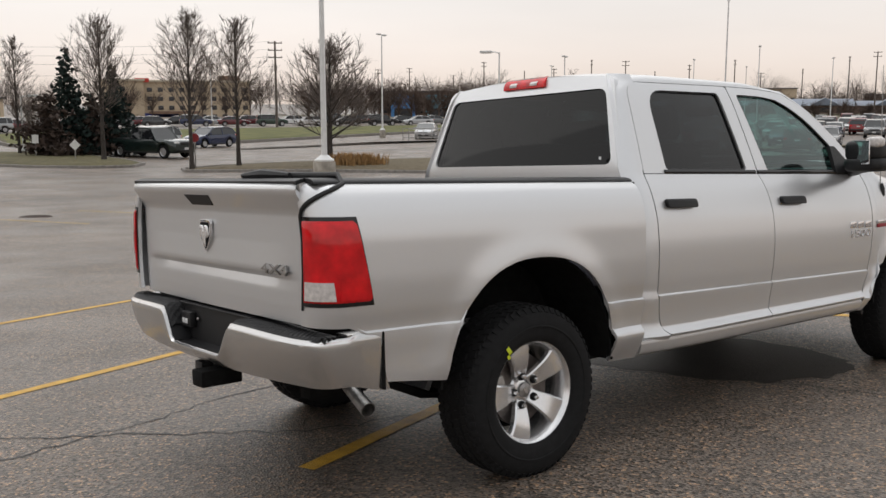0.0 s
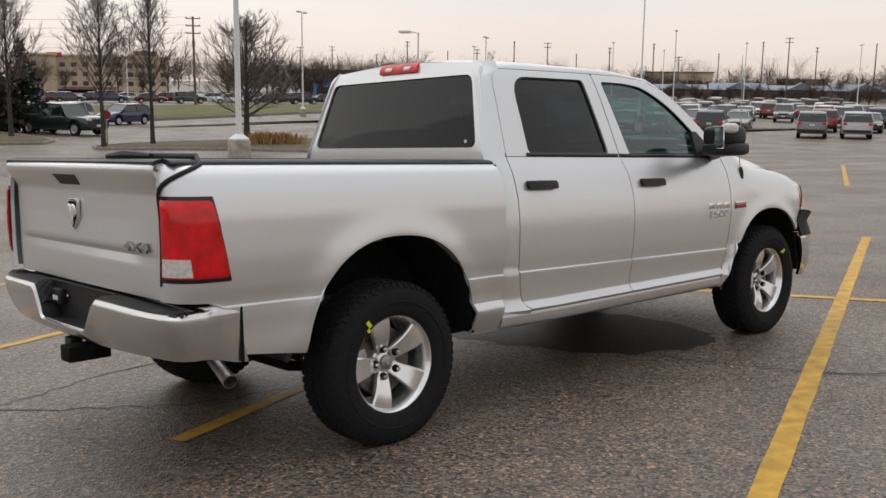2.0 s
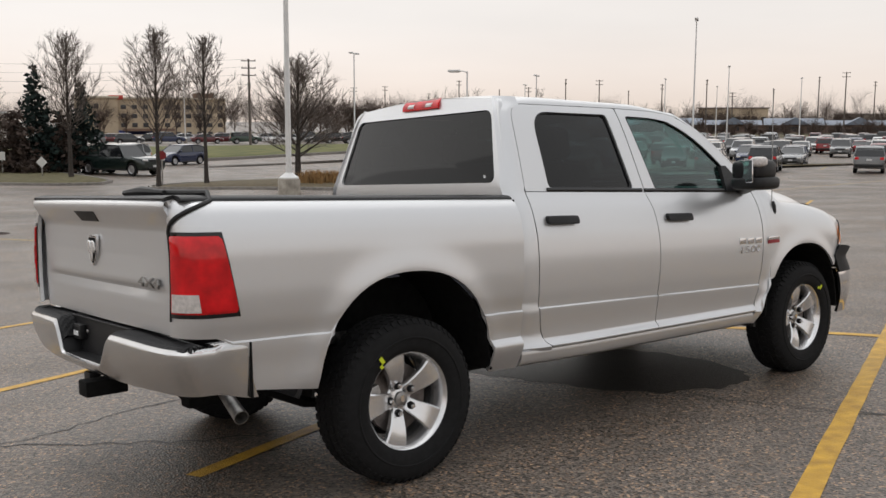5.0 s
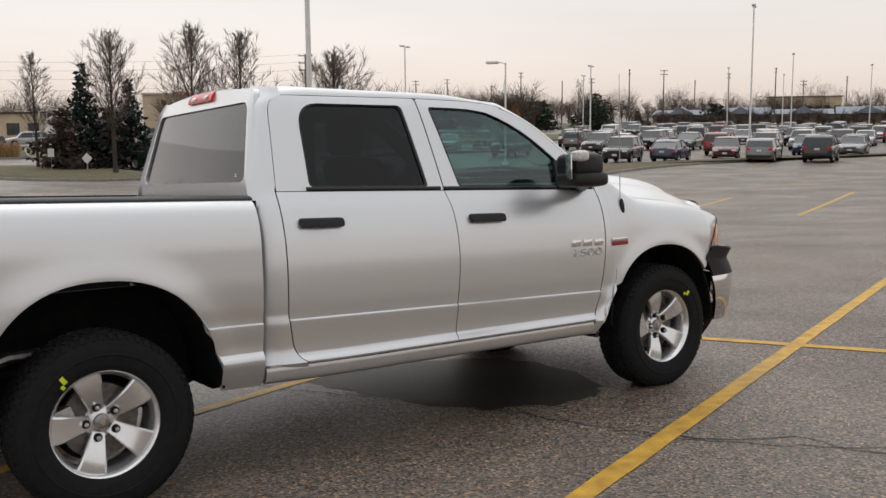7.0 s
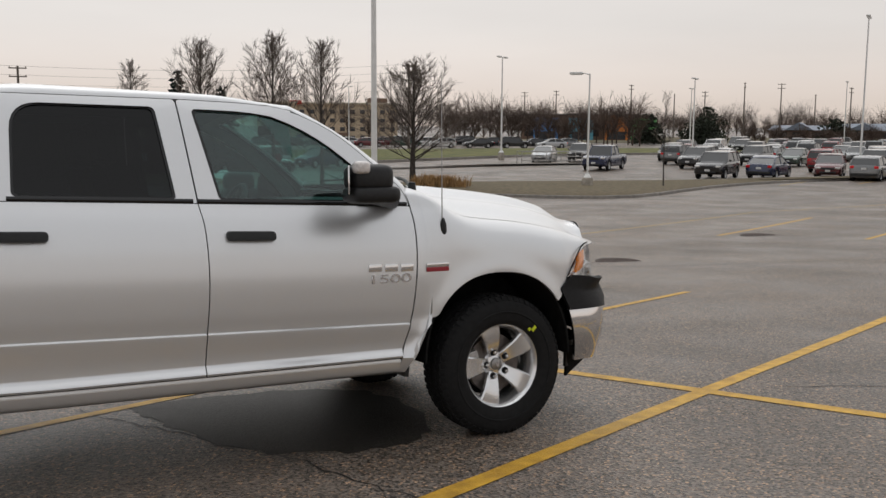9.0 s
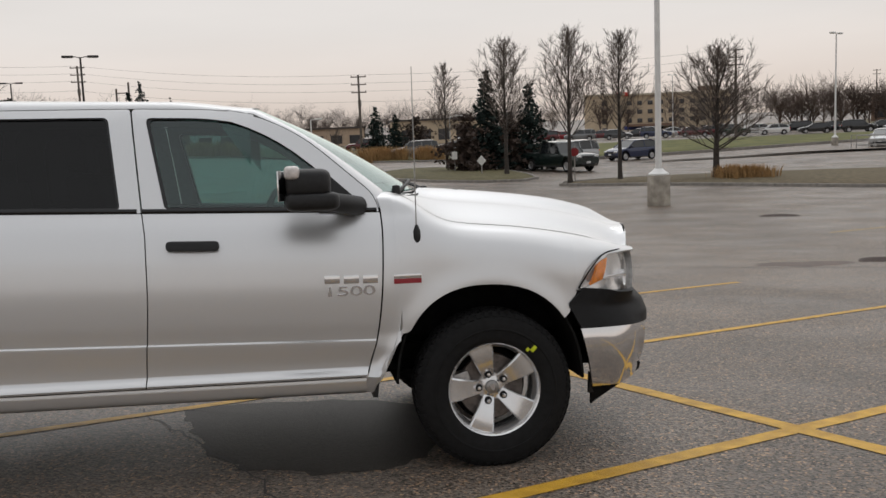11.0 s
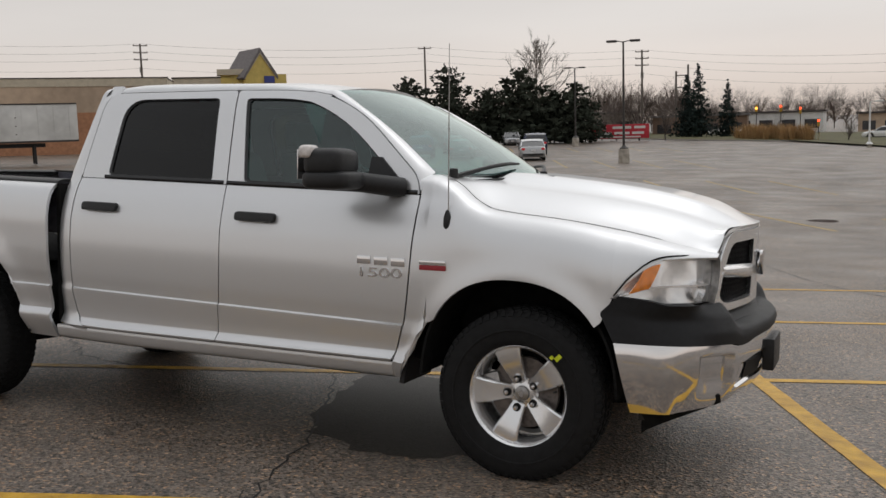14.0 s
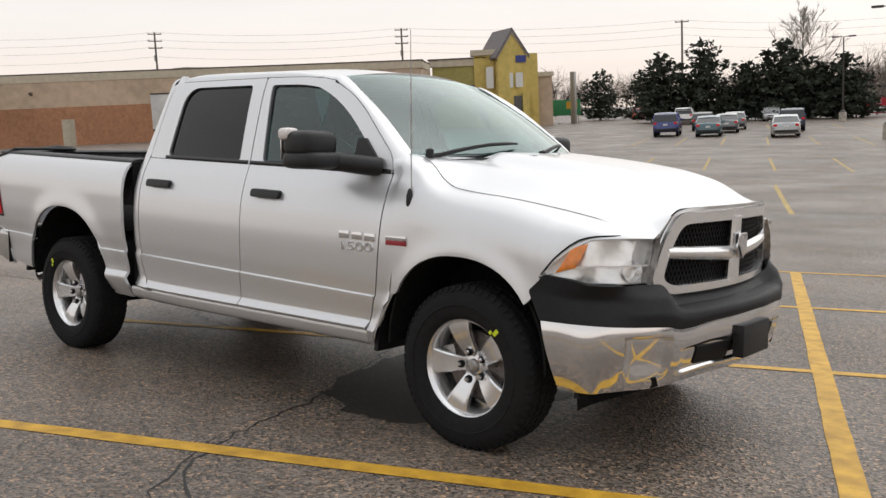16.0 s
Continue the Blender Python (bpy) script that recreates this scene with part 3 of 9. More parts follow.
Q_END = 0.745 + 0.985 + CORNER * math.pi / 2 + 0.012
BED_Z = sorted([0.40 + 0.892 * i / 46 for i in range(47)] + [0.53, 0.542, 0.558, 0.574, 0.7050, 0.709, 0.7125, 0.72, 1.286])
for s in (-1, 1):
    qs = [0.745 - x for x in arch_columns(-0.985, 0.745, RA[0], RA[1])][::-1] + [1.73 + (Q_END - 1.73) * k / 12 for k in range(1, 13)]

    def bed_fn(q, v, s=s):
        x = 0.745 - q
        zb = max(arch(x, RA[0], RA[1], RA[2], 0.40), tab(x, [(-1.2, 0.738), (-0.97, 0.730), (-0.90, 0.690), (-0.86, 0.650), (-0.845, 0.50), (-0.5, 0.462), (0.55, 0.405), (0.75, 0.402)]))
        z = max(BED_Z[v], zb + 0.0004 * v)
        return side_of(s, bed_point(q, z))
    part("bed_side", skin(bed_fn, qs, list(range(len(BED_Z))), (0, s, 0), 0.018, rk), M_SILVER, truck)
    # black rail cap along the top
    cap = skin(lambda u, v, s=s: side_of(s, (lerp(-1.08, 0.750, u), 0.80 + 0.110 * math.cos(math.pi * v * 0.5) ** 0.6 if v < 1 else 0.80, 1.292 + 0.022 * math.sin(math.pi * v * 0.5))), [0, 0.5, 1], [i / 8 for i in range(9)], (0, 0, 1), 0.02, rk)
    part("bed_rail_cap", cap, M_BLACKPL, truck, "black plastic bed rail cap")
    # inner wall of the bed
    part("bed_inner_wall", skin(lambda u, v, s=s: side_of(s, (lerp(-1.02, 0.70, u), 0.79 + 0.02 * math.sin(v * 3.1), lerp(1.0, 1.296, v))), [0, 0.5, 1], [i / 6 for i in range(7)], (0, -s, 0), 0.03, rk), M_BEDLINER, truck)
    # tail lamp wraps the corner
    def lamp_fn(u, v, s=s, e=0.010):
        z = lerp(0.824, 1.158, v)
        q0 = lerp(1.63, 1.70, v) + 0.018 * (1 - min(1, min(v, 1 - v) / 0.08)) ** 2
        return side_of(s, bed_point(lerp(q0, Q_END - 0.012, u), z, e * (1 - (2 * abs(v - 0.5)) ** 12) ** 0.5))
    lamp = part("tail_lamp", skin(lamp_fn, [i / 16 for i in range(17)], [i / 16 for i in range(17)], (0, s, 0), 0.02, rk), M_RED, truck, "red tail lamp with clear reversing lens")
    part("lamp_surround", skin(lambda u, v, s=s: side_of(s, bed_point(lerp(lerp(1.624, 1.692, v), Q_END - 0.002, u), lerp(0.817, 1.165, v), 0.004)), [i / 14 for i in range(15)], [i / 10 for i in range(11)], (0, s, 0), 0.01, rk), M_GLOSSBLACK, lamp, "black lamp surround")
    part("reverse_lens", skin(lambda u, v, s=s: side_of(s, bed_point(lerp(1.790 + 0.010 * v, Q_END - 0.020, u), lerp(0.842, 0.915, v), 0.0125)), [i / 8 for i in range(9)], [i / 4 for i in range(5)], (0, s, 0), 0.004, rk), M_WHITELENS, lamp, "clear reversing lens")
    part("brake_lens", skin(lambda u, v, s=s: side_of(s, bed_point(lerp(1.68, Q_END - 0.020, u), lerp(0.940, 1.040, v), 0.0118)), [i / 8 for i in range(9)], [i / 4 for i in range(5)], (0, s, 0), 0.003, rk), M_RED, lamp)
    part("lower_lens", skin(lambda u, v, s=s: side_of(s, bed_point(lerp(1.665, 1.775, u), lerp(0.842, 0.915, v), 0.0118)), [i / 8 for i in range(9)], [i / 4 for i in range(5)], (0, s, 0), 0.003, rk), M_RED, lamp)

# bed front wall, tailgate
part("bed_front_wall", box((0.715, 0, 1.05), (0.04, 1.60, 0.53)), M_BEDLINER, truck)


def gate(u, v):
    y, z = lerp(-0.848, 0.848, u), lerp(0.73, 1.298, v)
    x = tab(z, [(0.73, -1.083), (0.80, -1.086), (1.165, -1.084), (1.185, -1.092), (1.25, -1.134), (1.268, -1.139), (1.283, -1.134), (1.293, -1.118), (1.298, -1.092)])
    crease = tab(z, [(0.86, 0.0), (0.905, 0.012), (0.925, -0.010), (0.945, -0.013), (1.05, -0.002), (1.12, 0.0)])
    edge = sstep(0.815, 0.848, abs(y))
    return (x + crease * sstep(0.80, 0.55, abs(y)) - 0.012 * (1 - (y / 0.85) ** 2) + 0.012 * edge, y, z)


tailgate = part("tailgate", skin(gate, [0, 0.008, 0.02] + [0.04 + 0.92 * i / 24 for i in range(25)] + [0.98, 0.992, 1], [i / 72 for i in range(73)], (-1, 0, 0), 0.05, rk), M_SILVER, truck, "silver tailgate with a pressed crease")
part("tailgate_handle", skin(lambda u, v: (lerp(-1.112, -1.141, v), lerp(-0.085, 0.175, u) * lerp(0.86, 1.0, v), lerp(1.192, 1.238, v)), [i / 6 for i in range(7)], [i / 4 for i in range(5)], (-1, 0, 0), 0.02, rk), M_BLACKPL, tailgate, "black tailgate handle recess")
part("tailgate_cap", skin(lambda u, v: (lerp(-1.125, -1.03, v), lerp(-0.845, 0.845, u), 1.301 + 0.012 * math.sin(math.pi * v)), [i / 4 for i in range(5)], [i / 6 for i in range(7)], (0, 0, 1), 0.02, rk), M_BLACKPL, tailgate, "black plastic cap strip")
shield = rounded([(-0.055, 0.07), (0.055, 0.07), (0.05, -0.02), (0.0, -0.085), (-0.05, -0.02)], 0.018, 3, 2)
part("tailgate_emblem", prism(shield, 0, 0.014, lambda a, b, h: rk(-1.100 - h, a + 0.02, 1.057 + b), 0.004), M_CHROME, tailgate, "chrome shield emblem")
part("emblem_centre", prism([(a * 0.80, b * 0.82) for a, b in shield], 0, 0.003, lambda a, b, h: rk(-1.114 - h, a + 0.02, 1.057 + b), 0.001), M_UNDER, tailgate)
for k in (-1, 1):
    part("emblem_curl", blob(rk(-1.118, 0.02 + 0.022 * k, 1.072), (0.008, 0.020, 0.030)), M_BRIGHT, tailgate)
part("emblem_curl", blob(rk(-1.118, 0.02, 1.040), (0.008, 0.013, 0.040)), M_BRIGHT, tailgate)
TX = Matrix(((0, 0, -1, 0), (-1, 0, 0, 0), (0, 1, 0, 0), (0, 0, 0, 1)))
lettering("drive_badge", "4X4", 0.075, Matrix.Translation(rk(-1.103, -0.610, 0.940)) @ TX @ Matrix.Diagonal((1.75, 0.80, 1, 1)), M_STEEL, tailgate)
# black tube: traces the dark gap beside the tailgate, then a strap on top
GAP_LINE = [side_of(-1, bed_point(lerp(Q_END - 0.004, 1.70, (i / 8) ** 1.25), lerp(1.165, 1.290, (i / 8) ** 0.75), 0.004)) for i in range(9)]
part("tie_strap", tube([rk(*side_of(-1, bed_point(Q_END - 0.003, z, 0.003))) for z in (0.80, 0.95, 1.08)] + [rk(*p) for p in GAP_LINE] + [rk(-0.94, -0.86, 1.325), rk(-0.99, -0.60, 1.326), rk(-1.05, -0.30, 1.322)], [0.005, 0.005, 0.006] + [0.008, 0.009, 0.010, 0.010, 0.010, 0.010, 0.010, 0.011, 0.011] + [0.012, 0.013, 0.009], 8), M_BLACKPL, truck, "black strap over the tailgate corner")
part("strap_buckle", tube([rk(-1.02, -0.62, 1.325), rk(-1.05, -0.45, 1.330), rk(-1.07, -0.30, 1.324)], [0.012, 0.024, 0.012], 8), M_BLACKPL, truck)

# ---- cab sides ----
DOOR_GAP = [(0.44, 1.888), (0.60, 1.898), (0.98, 1.921), (1.20, 1.917), (1.328, 1.900)]
REAR_EDGE = [(0.44, 1.015), (0.53, 0.985), (0.56, 0.945), (0.62, 0.912), (0.75, 0.892), (1.328, 0.892)]
FRONT_EDGE = [(0.44, 2.905), (0.60, 2.955), (0.74, 2.995), (0.95, 3.022), (1.11, 3.032), (1.25, 3.037), (1.328, 3.034), (1.43, 3.008)]


def zcol(n=34):
    return [i / n for i in range(n + 1)]


DOOR_V = sorted(set([i / 34 for i in range(35)] + [(z - 0.530) / (1.328 - 0.530) for z in (0.54, 0.545, 0.56, 0.572, 0.58, 0.70, 0.7050, 0.709, 0.7125, 0.717, 0.722)]))


def back_x(z):
    return tab(z, [(0.45, 0.768), (1.36, 0.772), (1.80, 0.875), (1.86, 0.905)])


def roof_fn(u, v):
    x = lerp(0.90, 2.40, u)
    y = lerp(-1, 1, v)
    half = lerp(0.615, 0.605, u)
    crown = 0.045 * (1 - y * y)
    z = 1.868 + 0.012 * u + crown - 0.03 * sstep(0.2, 0.0, u) - 0.040 * sstep(0.72, 1.0, u) ** 1.2 * (1 - 0.25 * (1 - y * y))
    return (x + 0.05 * (1 - y * y) * sstep(0.6, 1, u), half * y, z)


def screen(u, v):
    y = lerp(-1, 1, u)
    xb, zb, hb = 3.30 - 0.235 * y * y, 1.447 - 0.018 * y * y, 0.750
    xt, zt, ht = 2.46 - 0.04 * y * y, 1.880 - 0.034 * y * y, 0.610
    return (lerp(xb, xt, v) + 0.015 * math.sin(math.pi * v), lerp(hb, ht, v) * y, lerp(zb, zt, v) + 0.02 * math.sin(math.pi * v))


for s in (-1, 1):
    outs = (0, s, 0)
    SP = lambda x, z, s=s, d=0.0: side_of(s, (x, cab_y(z) + d, z))
    frm_r = rounded([(0.896, 1.332), (1.896, 1.332), (1.842, 1.838), (0.945, 1.815)], [0.01, 0.01, 0.02, 0.10], 6, 8)
    back_side = sorted((p[1], p[0]) for p in frm_r if p[0] < 1.03 and p[1] > 1.35)

    def corner_edge(z):
        return (curve_tab(z, REAR_EDGE) if z < 1.34 else (tab(z, back_side) if z < 1.80 else 1.03)) - 0.004
    # lower door skins
    rear_door = part("rear_door", skin(lambda u, v, s=s: SP(lerp(curve_tab(lerp(0.530, 1.328, v), REAR_EDGE) + 0.0028, curve_tab(lerp(0.530, 1.328, v), DOOR_GAP) - 0.0028, u), lerp(0.530, 1.328, v)), zcol(12), DOOR_V, outs, 0.02, sill), M_SILVER, truck)
    front_door = part("front_door", skin(lambda u, v, s=s: SP(lerp(curve_tab(lerp(0.530, 1.328, v), DOOR_GAP) + 0.0028, curve_tab(lerp(0.530, 1.328, v), FRONT_EDGE) - 0.003, u), lerp(0.530, 1.328, v)), zcol(12), DOOR_V, outs, 0.02, sill), M_SILVER, truck)
    # rocker
    part("rocker_panel", skin(lambda u, v, s=s: SP(lerp(0.765, 2.93, u), lerp(0.44, 0.522, v)), zcol(8), zcol(12), outs, 0.02, sill), M_SILVER, truck)
    # cab corner behind the rear door
    part("cab_corner", skin(lambda u, v, s=s: side_of(s, (lerp(back_x(lerp(0.44, 1.86, v)) - 0.006, corner_edge(lerp(0.44, 1.86, v)), u), cab_y(lerp(0.44, 1.86, v)) - 0.05 * (1 - u) ** 2.6, lerp(0.44, 1.86, v))), zcol(8), zcol(60), outs, 0.02, sill), M_SILVER, truck)
    # door frames over the belt
    win_r = rounded([(1.080, 1.350), (1.800, 1.350), (1.740, 1.795), (1.095, 1.780)], [0.03, 0.02, 0.03, 0.13], 6, 8)
    win_f = rounded([(2.005, 1.350), (2.935, 1.350), (2.905, 1.395), (2.50, 1.742), (2.26, 1.797), (1.915, 1.795)], [0.02, 0.02, 0.06, 0.26, 0.16, 0.03], 6, 8)
    frm_f = rounded([(1.904, 1.332), (3.029, 1.332), (3.004, 1.418), (2.57, 1.795), (2.28, 1.840), (1.850, 1.838)], [0.01, 0.01, 0.05, 0.26, 0.16, 0.02], 6, 8)
    for dr, frm, win, gm, lab in ((rear_door, frm_r, win_r, M_GLASS_DARK, "dark tinted rear side window"), (front_door, frm_f, win_f, M_GLASS_FRONT, "green tinted side window")):
        part("window_frame", ring(frm, win, lambda a, b, s=s: SP(a, b), (0, -s, 0), 0.03, rk), M_SILVER, dr)
        part("window_seal", ring(win, [tuple(Vector(p).lerp(Vector((sum(q[0] for q in win) / len(win), sum(q[1] for q in win) / len(win))), 0.035)) for p in win], lambda a, b, s=s: SP(a, b, s, -0.008), (0, -s, 0), 0.02, rk), M_GLOSSBLACK, dr, "black window seal")
        part("inner_trim", ring(frm, win, lambda a, b, s=s: SP(a, b, s, -0.040), (0, -s, 0), 0.006, rk), M_CABTRIM, dr, "grey pillar trim")
        part("window_glass", fill(win, lambda a, b, s=s: SP(a, b, s, -0.016), rk), gm, dr, lab)
        xs = (min(p[0] for p in win) - 0.02, max(p[0] for p in win) + 0.08)
        part("belt_strip", skin(lambda u, v, s=s, xs=xs: side_of(s, (lerp(xs[0], xs[1], u), cab_y(1.338) + 0.006 * math.sin(math.pi * v), lerp(1.329, 1.352, v))), zcol(3), zcol(4), outs, 0.006, rk), M_GLOSSBLACK, dr, "black belt moulding")
    # handles: a dished backing and a bar
    for dr, hx in ((rear_door, 1.097), (front_door, 2.135)):
        hz = 1.176
        hb = rounded([(-0.122, -0.022), (0.122, -0.022), (0.122, 0.024), (-0.122, 0.024)], 0.02, 4, 2)
        part("door_handle", prism(hb, -0.005, 0.034, lambda a, b, h, hx=hx, hz=hz, s=s: side_of(s, rk(hx + a, cab_y(hz + b) + h * (1 - 0.25 * (a / 0.122) ** 2), hz + b)), 0.006), M_BLACKPL, dr, "black door handle")
    # roof rail and screen pillar strip, along the doors' upper edge
    upper = sorted(p for p in frm_r if p[1] > 1.79 and p[0] < 1.80) + sorted((p for p in frm_f if p[0] > 1.90 and p[1] > 1.345), key=lambda p: p[0] - 0.3 * p[1])
    L = np.array([(x + 0.004 * sstep(2.3, 2.6, x), z + 0.004) for x, z in upper])

    def rail_fn(u, v, s=s):
        i = u * (len(L) - 1)
        k = min(int(i), len(L) - 2)
        x, z = L[k] * (1 - (i - k)) + L[k + 1] * (i - k)
        slope = sstep(2.30, 2.58, x)
        A = Vector((x, cab_y(z) - 0.002, z))
        ru = min(1.0, max(0.0, (x - 0.90) / 1.5))
        E1 = Vector(roof_fn(ru, 1.0)) + Vector((x - roof_fn(ru, 1.0)[0], 0, 0.001))
        E2 = Vector(screen(1.0, min(1.0, max(0.0, (3.035 - x) / 0.60)))) + Vector((0, 0, 0.005))
        E = E1.lerp(E2, slope)
        C = A.lerp(E, 0.5) + Vector((0.008 * slope, 0.018, 0.022))
        return side_of(s, tuple(A * (1 - v) ** 2 + C * 2 * v * (1 - v) + E * v * v))
    part("roof_rail", skin(rail_fn, [i / 70 for i in range(71)], [i / 8 for i in range(9)], (0, s, 0.6), 0.02, rk), M_SILVER, truck)
    # front wing
    TOP_Z = [(2.96, 1.432), (3.06, 1.430), (3.12, 1.420), (3.20, 1.385), (3.30, 1.315), (3.40, 1.276), (3.75, 1.246), (4.0, 1.212), (4.2, 1.172), (4.30, 1.150), (4.40, 1.130)]
    TOP_Y = [(2.96, 0.735), (3.10, 0.74), (3.20, 0.752), (3.30, 0.782), (3.40, 0.80), (3.75, 0.792), (4.0, 0.762), (4.2, 0.708), (4.30, 0.672), (4.40, 0.63)]
    SIDE_W = [(2.96, 0.0), (3.9, 0.0), (4.0, -0.006), (4.1, -0.05), (4.2, -0.10), (4.3, -0.175), (4.4, -0.27)]

    def wing_fn(x, v, s=s):
        zt, yt = curve_tab(x, TOP_Z), curve_tab(x, TOP_Y)
        if x > 4.0:
            zb = tab(x, [(4.0, 0.925), (4.05, 0.99), (4.12, 1.055), (4.2, 1.105), (4.3, 1.114), (4.4, 1.116)])
        else:
            zb = max(arch(x, FA[0], FA[1], FA[2], 0.0), tab(x, [(2.9, 0.445), (3.1002, 0.445), (3.1004, 0.735), (3.15, 0.742), (3.20, 0.46), (3.9, 0.60), (3.96, 0.84), (4.0, 0.925)]))
        z = lerp(zb, zt, 1 - (1 - v) ** 1.7)
        zs = max(zt - 0.23, zb - 0.03)
        W = 0.968 + curve_tab(x, SIDE_W) - 0.02 * sstep(0.75, 0.45, z)
        q = min(1.0, max(0.0, (z - zs) / (zt - zs)))
        front = yt + (W - yt) * (1 - q ** 2.2) ** (1 / 2.2)
        q2 = min(1.0, max(0.0, (z - zt + 0.045) / 0.045))
        rear = yt + (cab_y(z) - yt) * (1 - q2 ** 2) ** 0.5
        k = 0.9 if x < 4.05 else 0.3
        return side_of(s, (x, lerp(rear, front, sstep(2.98, 3.55, x)) + k * flare(x, z, FA[0], FA[2]), z))

    ARCH_BACK = [(0.445, 2.968), (0.47, 2.976), (0.542, 3.006), (0.643, 3.066), (0.72, 3.096), (0.75, 3.1)]

    def wing_skin(u, v):
        p = wing_fn(max(u, 2.96), v)
        x = u
        if u < 3.1001:
            x = lerp(curve_tab(p[2], FRONT_EDGE) + 0.005, curve_tab(p[2], ARCH_BACK), (u - 2.96) / 0.14)
        return (x, p[1], p[2])
    part("front_wing", skin(wing_skin, [x for x in sorted(set([c for c in arch_columns(2.96, 4.0, FA[0], FA[1]) if abs(c - 3.106) > 0.008] + [3.1] + [4.0 + 0.4 * k / 14 for k in range(15)]))], [i / 40 for i in range(41)], (0, s, 0), 0.014, rk), M_SILVER, truck)
    # black arch liner edges and flaps
    for cx, hw, top in (RA, FA):
        n = 28
        part("arch_liner", skin(lambda u, v, cx=cx, hw=hw, top=top, s=s: side_of(s, (cx - (hw + 0.015) * math.cos(math.pi * u), lerp(0.948, 0.52, v), max(0.42, arch(cx - hw * 0.999 * math.cos(math.pi * u), cx, hw, top, 0.4) + 0.006))), [i / n for i in range(n + 1)], [0, 0.5, 1], (0, 0, 1), 0.012, rk), M_UNDER, truck)
    part("mud_flap", skin(lambda u, v, s=s: side_of(s, (2.985 + 0.105 * v ** 1.5, lerp(0.62, 0.930, u), lerp(0.385, 0.74, v))), zcol(4), zcol(6), (1, 0, 0), 0.025), M_BLACKPL, truck, "black mud flap")
    part("mud_flap", skin(lambda u, v, s=s: side_of(s, (-0.60 + 0.12 * v, lerp(0.74, 0.968, u), lerp(0.50, 0.74, v))), zcol(4), zcol(6), (1, 0, 0), 0.025), M_BLACKPL, truck, "black mud flap")

# gap fillers between cab and bed, dark
part("cab_bed_gap", box((0.753, 0, 0.92), (0.03, 1.82, 0.80)), M_UNDER, truck)

# roof, back panel, rear glass
part("roof", skin(roof_fn, zcol(24), zcol(24), (0, 0, 1), 0.02, rk), M_SILVER, truck)


win_b = rounded([(-0.745, 1.378), (0.745, 1.378), (0.63, 1.782), (-0.63, 1.782)], 0.05, 5, 6)
frm_b = rounded([(-0.845, 1.28), (0.845, 1.28), (0.668, 1.845), (-0.668, 1.845)], 0.04, 5, 6)
BK = lambda y, z, d=0.0: (back_x(z) + d + 0.012 * (abs(y) / 0.86) ** 4, y, z + (0.03 * (1 - (y / 0.66) ** 2) if z > 1.83 else 0))
part("cab_back", ring(frm_b, win_b, lambda a, b: BK(a, b), (1, 0, 0), 0.03, rk), M_SILVER, truck)
part("cab_back_lower", box((0.80, 0, 0.95), (0.03, 1.74, 0.72)), M_SILVER, truck)
part("rear_window", fill(win_b, lambda a, b: BK(a, b, 0.012), rk), M_GLASS_DARK, truck, "dark tinted rear window")
part("window_mark", box(rk(0.770, -0.68, 1.412), (0.004, 0.014, 0.016), None), M_SPOTWHITE, truck, "small white mark on the rear glass")
hl = skin(lambda u, v: (0.872 + 0.035 * v - 0.012 * math.sin(math.pi * v), lerp(-0.17, 0.17, u), lerp(1.822, 1.884, v)), zcol(10), zcol(5), (-1, 0, 0), 0.03, rk)
chm = part("high_brake_lamp", hl, M_RED, truck, "red high-level brake lamp")
for a in (-0.085, 0.085):
    part("cargo_lens", skin(lambda u, v, a=a: (0.868 + 0.035 * v - 0.012 * math.sin(math.pi * v), a + lerp(-0.028, 0.028, u), lerp(1.836, 1.870, v)), zcol(3), zcol(3), (-1, 0, 0), 0.004, rk), M_WHITELENS, chm, "clear cargo lens")

# windscreen
part("windscreen", skin(screen, zcol(20), zcol(12), (1, 0, 1), 0.0, rk), M_GLASS_WIND, truck, "green tinted windscreen")
for nm, v0, v1 in (("screen_shade_band", 0.955, 1.0), ("screen_base_band", -0.02, 0.05)):
    part(nm, skin(lambda u, v: tuple(Vector(screen(u, lerp(v0, v1, v))) + Vector((-0.004, 0, -0.004))), zcol(16), zcol(2), (1, 0, 1), 0.004, rk), M_GLOSSBLACK, truck)
part("rear_view_mirror", prism(rounded([(-0.12, -0.03), (0.12, -0.03), (0.12, 0.035), (-0.12, 0.035)], 0.025, 3, 1), 0, 0.03, lambda a, b, h: (2.52 + h, a, 1.735 + b), 0.006), M_BLACKPL, truck, "cabin rear-view mirror")
part("cowl", skin(lambda u, v: (lerp(3.36, 3.28, v) - 0.25 * lerp(-1, 1, u) ** 2, 0.75 * lerp(-1, 1, u), 1.432 - 0.035 * lerp(-1, 1, u) ** 2 - 0.012 * math.sin(math.pi * v)), zcol(16), zcol(4), (0, 0, 1), 0.02, rk), M_BLACKPL, truck)
for y0, y1 in ((-0.70, -0.10), (-0.02, 0.55)):
    w = part("wiper", tube([rk(3.36 - 0.27 * (lerp(y0, y1, t) / 0.75) ** 2 - 0.10 * t, lerp(y0, y1, t), 1.442 - 0.03 * (lerp(y0, y1, t) / 0.75) ** 2 + 0.055 * t + 0.02 * math.sin(math.pi * t)) for t in [i / 8 for i in range(9)]], [0.014, 0.012, 0.011, 0.010, 0.010, 0.010, 0.009, 0.008, 0.006], 6), M_BLACKPL, truck, "black wiper")
    part("wiper_pivot", lathe([(0.0, 0.03), (0.02, 0.025), (0.025, -0.02)], 12, Matrix.Translation(rk(3.37 - 0.27 * (y0 / 0.75) ** 2, y0, 1.435))), M_BLACKPL, w)

